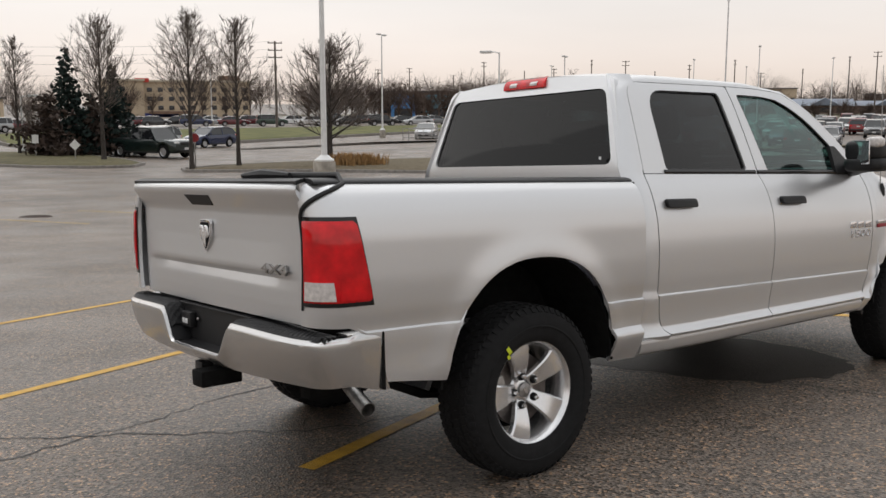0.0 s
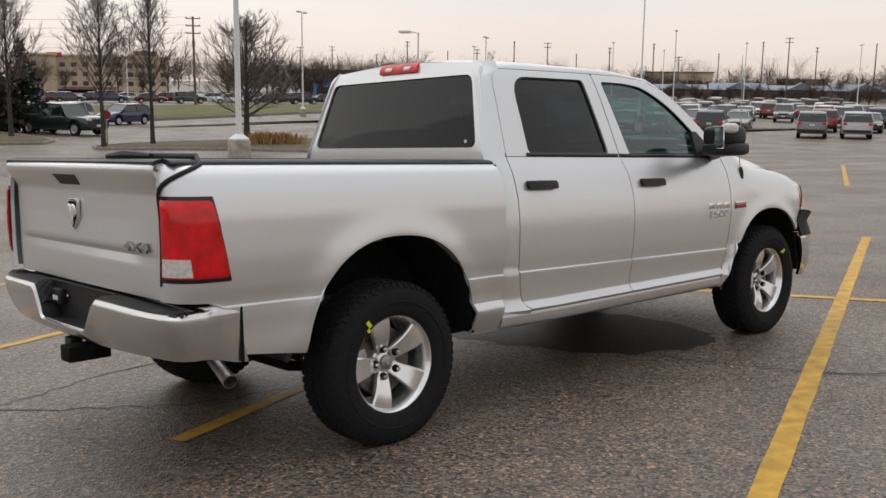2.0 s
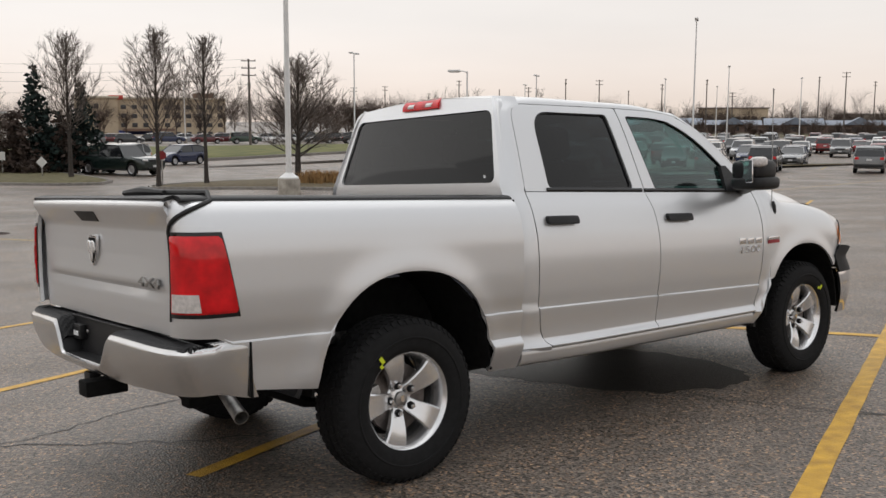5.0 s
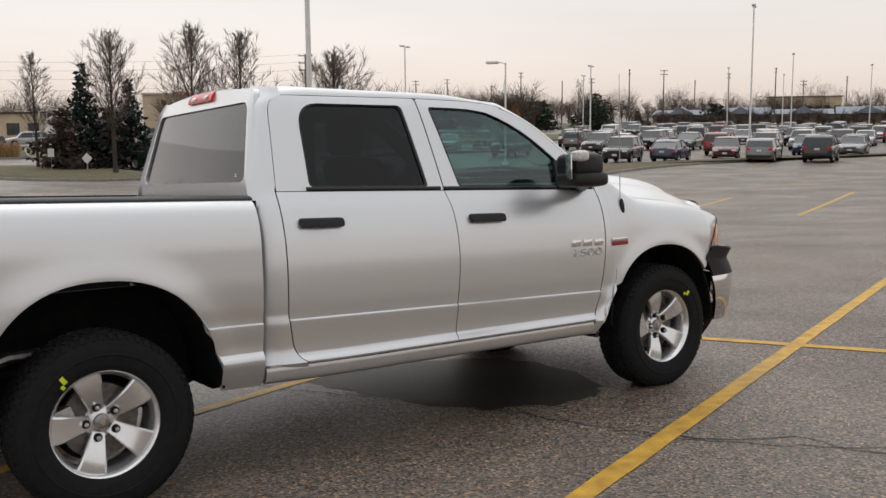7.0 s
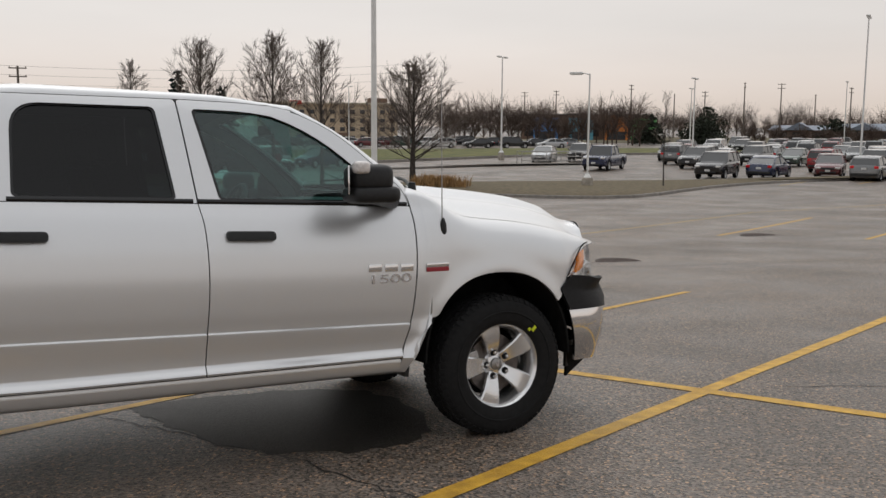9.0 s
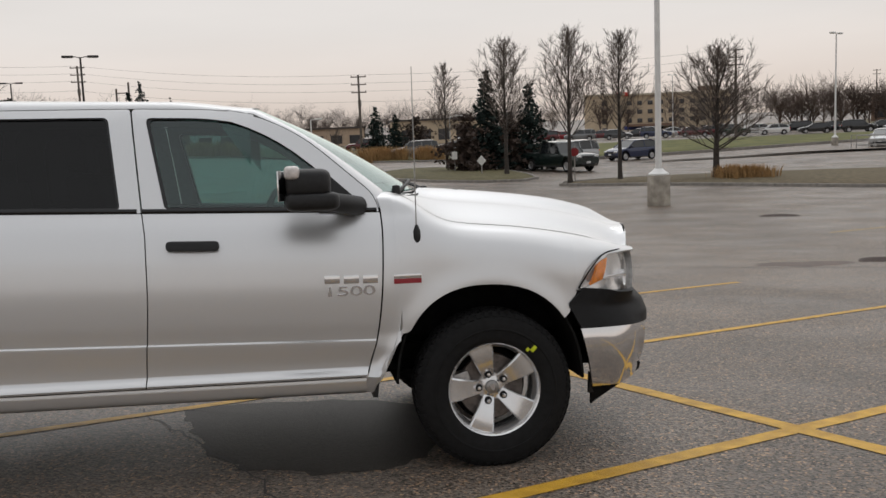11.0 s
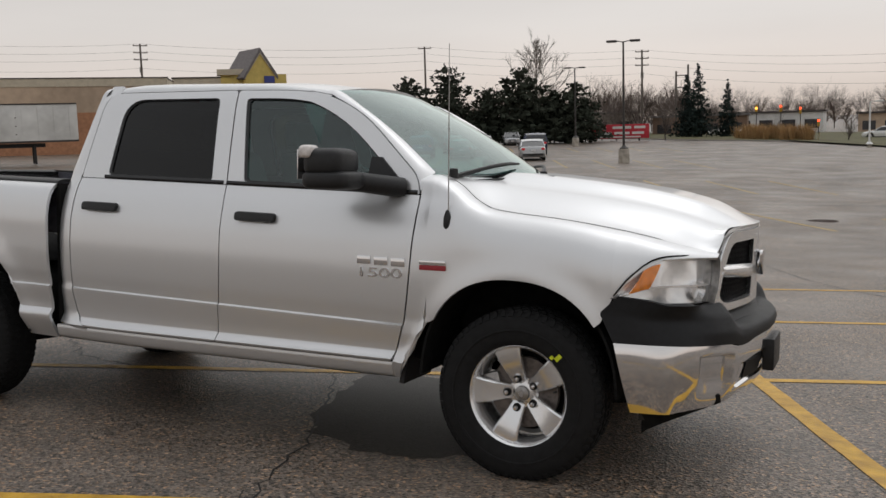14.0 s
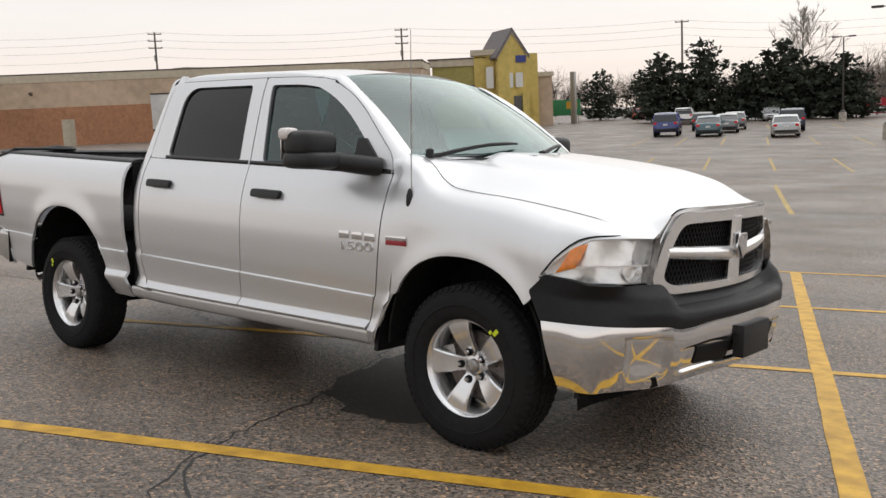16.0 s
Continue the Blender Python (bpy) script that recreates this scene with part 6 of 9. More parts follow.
# ---- verges, kerbs ----
def island(name, pts, label, material=M_GRASS, height=0.13, kerb=True):
    """A raised verge with a kerb round it."""
    n = len(pts)
    sm = []
    for i in range(n):
        p, q = Vector(pts[i]), Vector(pts[(i + 1) % n])
        k = max(1, int((q - p).length / 3))
        sm += [p.lerp(q, j / k) for j in range(k)]
    # rounded outline
    for _ in range(3):
        sm = [(sm[i - 1] + sm[i] * 2 + sm[(i + 1) % len(sm)]) / 4 for i in range(len(sm))]
    c = sum(sm, Vector((0, 0))) / len(sm)
    bm = bmesh.new()
    rows = []
    for f in (1.0, 0.97, 0.7, 0.4):
        rows.append([bm.verts.new((*(c.lerp(p, f)), gz(*c.lerp(p, f)) + (height * 0.4 if f == 1.0 else height + 0.10 * (1 - f)))) for p in sm])
    mid = bm.verts.new((c.x, c.y, gz(c.x, c.y) + height + 0.08))
    m = len(sm)
    for a, b in zip(rows, rows[1:]):
        for k in range(m):
            bm.faces.new((a[k], a[(k + 1) % m], b[(k + 1) % m], b[k]))
    for k in range(m):
        bm.faces.new((rows[-1][k], rows[-1][(k + 1) % m], mid))
    bmesh.ops.recalc_face_normals(bm, faces=bm.faces)
    ob = tagged(part(name, bm, material), label, "verge", kind="structure")
    if kerb:
        kb = bmesh.new()
        ks = []
        for i, p in enumerate(sm):
            d = (sm[(i + 1) % m] - sm[i - 1]).normalized()
            nrm = Vector((d.y, -d.x))
            if (p + nrm * 0.1 - c).length < (p - c).length:
                nrm = -nrm
            row = []
            for off, h in ((0.18, -0.02), (0.16, height * 0.95), (0.14, height), (0.0, height), (-0.02, height * 0.5)):
                q = p + nrm * off
                row.append(kb.verts.new((q.x, q.y, gz(q.x, q.y) + h)))
            ks.append(row)
        for i in range(m):
            a, b = ks[i], ks[(i + 1) % m]
            for k in range(4):
                kb.faces.new((a[k], b[k], b[k + 1], a[k + 1]))
        bmesh.ops.recalc_face_normals(kb, faces=kb.faces)
        tagged(part("kerb", kb, M_KERB), "grey concrete kerb round a grass verge", "kerb", kind="structure")
    return ob


island("verge_west", [(7.4, 51), (8.4, 44.6), (13.6, 41.9), (15.6, 41.3), (16.2, 44), (16.2, 52), (16.6, 58), (13, 64), (9, 62)], "short winter grass on a kerbed verge")
island("verge_trees", [(13.2, 37.2), (16, 37.0), (19.2, 38.6), (20.9, 35.3), (23.3, 31.8), (25.6, 28.4), (27, 26.9), (28.4, 27.2), (36.6, 32.0), (44, 34.4), (57, 34.0), (70, 30.5), (70.5, 32), (57.5, 35.9), (45, 37), (36.5, 36.6), (32.5, 39.5), (26.5, 41.5), (21, 42.3), (17, 42), (14.3, 40)], "brown winter grass on a long kerbed verge", mat("dry_verge", (0.115, 0.088, 0.045), 0.95, noise_scale=4.0, vary=0.4, color2=(0.16, 0.125, 0.07), bump=0.9, bump_scale=30))
island("verge_lot", [(24.5, 57.5), (31, 58), (46, 61.3), (56, 58.8), (56.5, 59.8), (46.5, 62.5), (31, 59.2), (25, 58.7)], "kerbed edge of a further car park", M_KERB, 0.12, False)
island("verge_hotel", [(15, 69), (20, 65.5), (32, 68), (50, 76.5), (65, 82), (100, 78), (120, 84), (112, 95), (75, 104), (45, 106), (22, 104)], "broad green winter lawn beyond the road", mat("green_lawn", (0.078, 0.098, 0.018), 0.95, noise_scale=0.6, vary=0.35, color2=(0.15, 0.14, 0.032), bump=0.8, bump_scale=20), 0.25)
island("verge_north", [(-60, 139), (-40, 124), (-25, 122), (-14, 110), (-4.4, 107), (1, 100), (6, 89), (9, 76), (12, 74), (22, 78), (24, 100), (20, 150), (-30, 165), (-75, 165)], "brown rough grass beyond the edge of the lot", mat("rough_grass", (0.12, 0.095, 0.045), 0.95, noise_scale=0.5, vary=0.4, color2=(0.10, 0.10, 0.035), bump=0.9, bump_scale=15), 0.15)
island("verge_mall", [(110, 150), (160, 118), (230, 80), (300, 60), (330, 100), (200, 220), (120, 230)], "rough winter field before distant shops", mat("field_grass", (0.095, 0.09, 0.04), 0.95, noise_scale=0.2, vary=0.4, color2=(0.14, 0.11, 0.06), bump=0.8, bump_scale=8), 0.2, False)

# ornamental grass: tan tufts of blades
M_TAN = mat("tan_grass", (0.36, 0.22, 0.095), 0.9, noise_scale=8, vary=0.35)


def tufts(name, spots, height, blades, seed, label):
    rnd = random.Random(seed)
    verts, faces = [], []
    for (x, y) in spots:
        for _ in range(blades):
            a, r = rnd.uniform(0, 2 * math.pi), abs(rnd.gauss(0, 0.35))
            bx, by = x + r * math.cos(a), y + r * math.sin(a)
            h = height * rnd.uniform(0.55, 1.1)
            ln = rnd.uniform(0.1, 0.45) * h
            tx, ty = bx + ln * math.cos(a), by + ln * math.sin(a)
            w = rnd.uniform(0.012, 0.03)
            px, py = -math.sin(a) * w, math.cos(a) * w
            z = gz(bx, by)
            i = len(verts)
            verts += [(bx - px, by - py, z), (bx + px, by + py, z), (lerp(bx, tx, 0.4) + px, lerp(by, ty, 0.4) + py, z + 0.65 * h), (lerp(bx, tx, 0.4) - px, lerp(by, ty, 0.4) - py, z + 0.65 * h), (tx, ty, z + h)]
            faces += [(i, i + 1, i + 2, i + 3), (i + 3, i + 2, i + 4)]
    me = bpy.data.meshes.new(name)
    me.from_pydata(verts, [], faces)
    me.materials.append(M_TAN)
    return tagged(new(name, me), label, "ornamental grass", kind="stuff")


rg = random.Random(9)
tufts("ornamental_grass", [(lerp(-9.5, -1.0, t) + rg.gauss(0, 0.6), lerp(115, 105, t) + rg.gauss(0, 0.7)) for t in [i / 30 for i in range(31)]], 1.9, 110, 1, "tall tan ornamental grass along the lot edge")
tufts("ornamental_grass", [(lerp(8.5, 15.5, t) + rg.gauss(0, 0.5), lerp(80, 77.5, t) + rg.gauss(0, 0.6)) for t in [i / 26 for i in range(27)]], 1.35, 110, 2, "tall tan ornamental grass along the lot edge")
tufts("ornamental_grass", [(lerp(22.6, 24.5, t) + rg.gauss(0, 0.3), lerp(37.4, 36.4, t) + rg.gauss(0, 0.3)) for t in [i / 12 for i in range(13)]], 0.75, 100, 3, "rusty dead shrubs round a tree foot")

# ---- trees ----
M_BARK = mat("dark_bark", (0.050, 0.042, 0.037), 0.95, noise_scale=10, vary=0.4, bump=0.8, bump_scale=30)
M_TWIG = mat("bare_twigs", (0.145, 0.118, 0.102), 0.95, noise_scale=6, vary=0.3)
M_PALEBARK = mat("pale_bark", (0.20, 0.175, 0.15), 0.95, noise_scale=8, vary=0.3, bump=0.6, bump_scale=25)
M_NEEDLE = mat("dark_needles", (0.036, 0.042, 0.033), 0.95, spec=0.05, noise_scale=2.5, vary=0.3, color2=(0.052, 0.060, 0.044))
M_NEEDLE2 = mat("spruce_needles", (0.020, 0.030, 0.028), 0.95, spec=0.1, noise_scale=3, vary=0.5, color2=(0.035, 0.052, 0.046))
M_BROWNLEAF = mat("dead_brown_leaves", (0.050, 0.034, 0.028), 0.95, noise_scale=3, vary=0.45, color2=(0.085, 0.058, 0.045))


class Sticks:
    """Gathers tapered bars into one vertex and face list."""

    def __init__(self):
        self.v, self.f = [], []

    def bar(self, a, b, ra, rb, seg=4):
        d = (b - a)
        if d.length < 1e-6:
            return
        d.normalize()
        s = d.orthogonal().normalized()
        u = d.cross(s)
        i = len(self.v)
        for p, r in ((a, ra), (b, rb)):
            for k in range(seg):
                t = 2 * math.pi * k / seg
                self.v.append(tuple(p + r * (math.cos(t) * s + math.sin(t) * u)))
        for k in range(seg):
            self.f.append((i + k, i + (k + 1) % seg, i + seg + (k + 1) % seg, i + seg + k))

    def mesh(self, name, material):
        me = bpy.data.meshes.new(name)
        me.from_pydata(self.v, [], self.f)
        me.shade_smooth()
        me.materials.append(material)
        return me


def grow(st, tw, p, d, length, r, level, rnd, up, spread, most):
    """A limb that bends, thins and forks."""
    n = 4 if level < 2 else 3
    pts = [p]
    rr = r
    for i in range(n):
        d = (d + Vector((rnd.gauss(0, 0.10), rnd.gauss(0, 0.10), rnd.gauss(0.0, 0.05) + up * 0.10))).normalized()
        q = pts[-1] + d * (length / n)
        r2 = max(0.004, rr * (0.86 if level < 2 else 0.74))
        (st if level < 2 else tw).bar(pts[-1], q, rr, r2, 6 if level == 0 else (5 if level == 1 else 3))
        rr = r2
        pts.append(q)
        if level < most and (i > 0 or level > 0):
            for _ in range(2 if level < most - 1 else 3):
                az = rnd.uniform(0, 2 * math.pi)
                side = d.orthogonal().normalized()
                side.rotate(Matrix.Rotation(az, 3, d))
                nd = (d * (1.0 - spread * 0.5) + side * spread * rnd.uniform(0.6, 1.1) + Vector((0, 0, up * 0.35))).normalized()
                grow(st, tw, pts[-1].lerp(pts[-2], rnd.random()), nd, length * rnd.uniform(0.42, 0.66), rr * rnd.uniform(0.5, 0.68), level + 1, rnd, up, spread, most)
    if level == most:
        for _ in range(2):
            side = Vector((rnd.gauss(0, 1), rnd.gauss(0, 1), rnd.gauss(0.4, 0.6))).normalized()
            tw.bar(pts[-1], pts[-1] + (d + side * 0.5).normalized() * length * 0.5, rr * 0.8, 0.003, 3)


def bare_tree(name, x, y, height, seed, trunk_h=0.30, limbs=7, spread=0.5, up=0.6, r=0.14, most=3, label="bare deciduous tree in a grass verge", fan=0.5, bark=None, twig=None):
    rnd = random.Random(seed)
    st, tw = Sticks(), Sticks()
    tree = empty(name, Matrix.Translation((x, y, gz(x, y) + 0.05)), label, "tree", "bare trees")
    p = Vector((0, 0, -0.1))
    top = height * trunk_h
    pts = [Vector((rnd.gauss(0, 0.03) * i, rnd.gauss(0, 0.03) * i, top * i / 3)) for i in range(4)]
    pts[0] = p
    for i in range(3):
        st.bar(pts[i], pts[i + 1], r * (1.25 - 0.12 * i) if i == 0 else r * (1.1 - 0.1 * i), r * (1.05 - 0.1 * i), 8)
    for k in range(limbs):
        az = 2 * math.pi * k / limbs + rnd.uniform(-0.3, 0.3)
        tilt = rnd.uniform(0.15, 1.0) * fan
        d = Vector((math.cos(az) * tilt, math.sin(az) * tilt, 1.0)).normalized()
        grow(st, tw, pts[3] - Vector((0, 0, rnd.uniform(0, top * 0.35))), d, height * (1 - trunk_h) * rnd.uniform(0.62, 0.92), r * rnd.uniform(0.38, 0.55), 1, rnd, up, spread, most)
    # leader
    grow(st, tw, pts[3], Vector((0.03, 0.02, 1)).normalized(), height * (1 - trunk_h) * 0.93, r * 0.7, 1, rnd, up, spread, most)
    # scaled to its full height
    k = height / max(p[2] for p in tw.v)
    for s in (st, tw):
        s.v = [(a * k, b * k, c * k) for a, b, c in s.v]
    for nm, s, m in (("trunk", st, bark or M_BARK), ("crown", tw, twig or M_TWIG)):
        ob = new(nm, s.mesh(nm, m))
        ob.parent = tree
    return tree


def leader_tree(name, x, y, height, seed, label, width=0.46, low=0.30, boughs=38, r=0.135, tilt=(0.70, 0.30), leader=1.0, arch_up=0.5, bark=None, twig=None, twigs=9, thick=1.15):
    """A bare tree with one stem, boughs all the way up and fine twigs."""
    rnd = random.Random(seed)
    st, tw = Sticks(), Sticks()
    tree = empty(name, Matrix.Translation((x, y, gz(x, y) + 0.02)), label, "tree", "bare trees")
    stem, p = [], Vector((0, 0, -0.15))
    n = 12
    for i in range(n + 1):
        stem.append(p.copy())
        p = p + Vector((rnd.gauss(0, 0.012) * height / 8, rnd.gauss(0, 0.012) * height / 8, (height * leader + 0.15) / n))
    rad = lambda f: r * (1.0 - 0.88 * f ** 0.8) * (1.25 if f < 0.02 else 1.0)
    for i in range(n):
        st.bar(stem[i], stem[i + 1], rad(i / n), rad((i + 1) / n), 8)

    def on_stem(f):
        i = min(n - 1, int(f * n))
        return stem[i].lerp(stem[i + 1], f * n - i)
    for b in range(boughs):
        g = (b + rnd.uniform(0.1, 0.9)) / boughs
        f = lerp(low, 0.96, g ** 1.05)
        az = b * 2.4 + rnd.uniform(-0.35, 0.35)
        t0 = lerp(tilt[0], tilt[1], g) * rnd.uniform(0.85, 1.15)
        d = Vector((math.cos(az) * math.sin(t0), math.sin(az) * math.sin(t0), math.cos(t0)))
        base = on_stem(f)
        room = height - base.z
        ln = min(height * width * (0.95 - 0.45 * g), max(0.5, room / max(0.3, d.z) * 0.93)) * rnd.uniform(0.85, 1.08)
        rb = rad(f) * rnd.uniform(0.24, 0.36) + 0.005
        pts, q = [base], base
        for i in range(5):
            d = (d + Vector((rnd.gauss(0, 0.07), rnd.gauss(0, 0.07), arch_up * 0.14))).normalized()
            q = q + d * ln / 5
            st.bar(pts[-1], q, rb * (1 - 0.17 * i), rb * (1 - 0.17 * (i + 1)), 4)
            pts.append(q)
            for k in range(2 if i else 1):
                side = d.orthogonal().normalized()
                side.rotate(Matrix.Rotation(rnd.uniform(0, 6.283), 3, d))
                e = (d * 0.82 + side * rnd.uniform(0.45, 0.8) + Vector((0, 0, arch_up * 0.3))).normalized()
                a = pts[-2].lerp(q, rnd.random())
                l2 = ln * rnd.uniform(0.22, 0.40) * (1 - 0.08 * i)
                m = a + e * l2 * 0.5
                e2 = (e + Vector((rnd.gauss(0, 0.12), rnd.gauss(0, 0.12), arch_up * 0.16))).normalized()
                z = m + e2 * l2 * 0.5
                tw.bar(a, m, rb * 0.45 * thick, rb * 0.32 * thick, 3)
                tw.bar(m, z, rb * 0.32 * thick, 0.004 * thick, 3)
                for j in range(twigs):
                    o = (e2 + Vector((rnd.gauss(0, 0.45), rnd.gauss(0, 0.45), rnd.gauss(0.15, 0.3)))).normalized()
                    s = a.lerp(z, rnd.uniform(0.3, 1.0))
                    tw.bar(s, s + o * l2 * rnd.uniform(0.4, 0.85), 0.006 * thick, 0.003 * thick, 3)
    for nm, s, m in (("trunk", st, bark or M_BARK), ("crown", tw, twig or M_TWIG)):
        ob = new(nm, s.mesh(nm, m))
        ob.parent = tree
    return tree


leader_tree("bare_tree", 15.95, 39.3, 7.3, 11, "tall bare tree with upswept boughs on a kerbed verge")
leader_tree("bare_tree", 18.7, 39.9, 7.2, 12, "slimmer bare tree with upswept boughs on a kerbed verge", 0.40, 0.34, 32)
leader_tree("bare_tree", 14.9, 48.5, 7.7, 13, "tall bare tree beside dark spruces", 0.46, 0.30, 40, 0.15)
leader_tree("bare_tree", 12.9, 57.6, 7.0, 14, "slim bare tree on a grass verge", 0.36, 0.28, 30, 0.11)
leader_tree("bare_tree", 22.9, 38.1, 6.3, 15, "round-crowned bare tree with dead shrubs at its foot", 0.58, 0.24, 46, 0.20, (1.10, 0.40), 0.93, 0.28, twigs=11)
leader_tree("sapling", 34.5, 32.3, 4.9, 16, "thin bare sapling on a kerbed verge", 0.26, 0.36, 12, 0.045, twigs=3)
leader_tree("bare_tree", -35.0, 114.0, 12.8, 17, "tall pale bare tree behind pines", 0.52, 0.34, 22, 0.26, (0.95, 0.4), 0.94, 0.4, M_PALEBARK, M_PALEBARK, thick=2.2)
for k, (x, y, h) in enumerate(((-24.5, 113.5, 8.0), (-21.5, 113.0, 7.0), (-27, 116, 6.6), (-18.5, 114, 7.0), (-15.5, 131, 7.0), (7.3, 94.6, 4.4), (2.5, 104, 3.6), (-5.2, 112, 3.4), (22.0, 88, 4.6), (25, 100, 5.0))):
    bare_tree("bare_tree", x, y, h, 30 + k, trunk_h=0.2, limbs=6, spread=0.6, up=0.4, r=0.08 + h * 0.006, most=2 if h < 5 else 3, fan=0.8, label="twiggy bare tree at the edge of the lot")


def needles(name, x, y, height, width, seed, label, tiers=15, droop=0.25, bottom=0.08, power=0.9, material=None, per=26, ragged=0.25, z_off=0.0):
    """A conifer: a trunk, boughs in tiers, each bough a spray of small needle tufts."""
    rnd = random.Random(seed)
    tree = empty(name, Matrix.Translation((x, y, gz(x, y) + z_off)), label, "tree", "conifers")
    st = Sticks()
    st.bar(Vector((0, 0, -0.2)), Vector((0, 0, height * 0.97)), 0.035 * height * 0.45, 0.02, 7)
    v, f = [], []
    for t in range(tiers):
        h = lerp(bottom, 0.97, t / (tiers - 1))
        reach0 = width / 2 * (1 - h) ** power * (1 if h > 0.15 else 0.8) + 0.10
        boughs = max(5, int(11 * (1 - h * 0.6)))
        for b in range(boughs):
            az = 2 * math.pi * (b + rnd.random()) / boughs
            reach = reach0 * rnd.uniform(1 - ragged * 1.6, 1 + ragged)
            zb = height * h + rnd.gauss(0, height * 0.018)
            tip = Vector((reach * math.cos(az), reach * math.sin(az), zb - droop * reach * rnd.uniform(0.4, 1.2)))
            base = Vector((0, 0, zb))
            st.bar(base, tip, 0.02, 0.006, 3)
            n = max(5, int(per * reach / (width / 2)))
            for k in range(n):
                s = 0.15 + 0.9 * (k + rnd.random()) / n
                c = base.lerp(tip, s) + Vector((rnd.gauss(0, 0.11 * reach), rnd.gauss(0, 0.11 * reach), rnd.gauss(0, 0.05 * height / tiers * 6)))
                sz = rnd.uniform(0.16, 0.40) * (0.25 + 0.09 * width)
                a = Vector((rnd.gauss(0, 1), rnd.gauss(0, 1), rnd.gauss(0, 0.6))).normalized() * sz
                e = a.cross(Vector((rnd.gauss(0, 1), rnd.gauss(0, 1), rnd.gauss(0, 1)))).normalized() * sz * 0.55
                i = len(v)
                v += [tuple(c - a), tuple(c + e), tuple(c + a), tuple(c - e)]
                f += [(i, i + 1, i + 2, i + 3)]
    ob = new("trunk", st.mesh("trunk", M_BARK))
    ob.parent = tree
    me = bpy.data.meshes.new("crown")
    me.from_pydata(v, [], f)
    me.materials.append(material or M_NEEDLE)
    cr = new("crown", me)
    cr.parent = tree
    return tree


for k, (x, y, h, w) in enumerate(((-44.8, 96.5, 7.6, 8.6), (-40.8, 98.4, 8.7, 9.4), (-36.6, 101, 6.4, 8.0), (-32.6, 101.5, 8.5, 9.8), (-29.6, 104, 5.8, 7.5), (-26.8, 103, 6.8, 8.2))):
    needles("pine_tree", x, y, h, w, 50 + k, "dark green pine at the far edge of the lot", tiers=13, droop=0.0, bottom=0.08, power=0.45, per=52, ragged=0.30)
needles("spruce_tree", 15.3, 55.5, 6.4, 4.0, 60, "dark narrow spruce beside a bare tree", tiers=18, material=M_NEEDLE2, per=34)
needles("spruce_tree", 18.2, 56.0, 5.6, 3.7, 61, "dark narrow spruce beside a bare tree", tiers=17, material=M_NEEDLE2, per=34)
needles("spruce_tree", -16.2, 124.0, 9.6, 4.6, 62, "tall dark spruce beside a utility frame", tiers=20, material=M_NEEDLE2, per=34)
needles("spruce_tree", -18.0, 126.0, 8.6, 4.4, 63, "tall dark spruce beside a utility frame", tiers=20, material=M_NEEDLE2, per=34)
needles("spruce_tree", -12.6, 125.0, 7.4, 3.6, 64, "dark spruce near the road", tiers=18, material=M_NEEDLE2, per=34)
needles("spruce_tree", 12.4, 104.6, 5.4, 3.6, 65, "dark spruce beyond the tan grass", tiers=15, material=M_NEEDLE2, per=34)
needles("spruce_tree", 14.8, 106.0, 4.4, 3.4, 66, "dark spruce beyond the tan grass", tiers=14, material=M_NEEDLE2, per=30)
needles("brown_tree", 13.6, 54.0, 3.7, 3.4, 67, "small tree with dead brown leaves among spruces", tiers=12, droop=0.1, power=0.45, material=M_BROWNLEAF, per=40, ragged=0.4)
needles("brown_tree", 16.8, 55.6, 3.6, 3.0, 68, "small tree with dead brown leaves among spruces", tiers=12, droop=0.1, power=0.45, material=M_BROWNLEAF, per=40, ragged=0.4)
needles("brown_tree", 17.5, 108, 4.2, 4.6, 69, "tree with dead brown leaves by the road", tiers=12, droop=0.1, power=0.45, material=M_BROWNLEAF, per=36, ragged=0.4)
for k, (x, y, h, w) in enumerate(((152, 150, 7.5, 9), (120, 132, 5.5, 8), (127, 126, 4.8, 8), (166, 128, 5, 9), (-62, 112, 6.5, 7), (-57, 116, 6, 7))):
    needles("dark_tree", x, y, h, w, 70 + k, "dense dark tree far beyond the parked cars", tiers=11, droop=0.0, power=0.4, per=40, ragged=0.35)


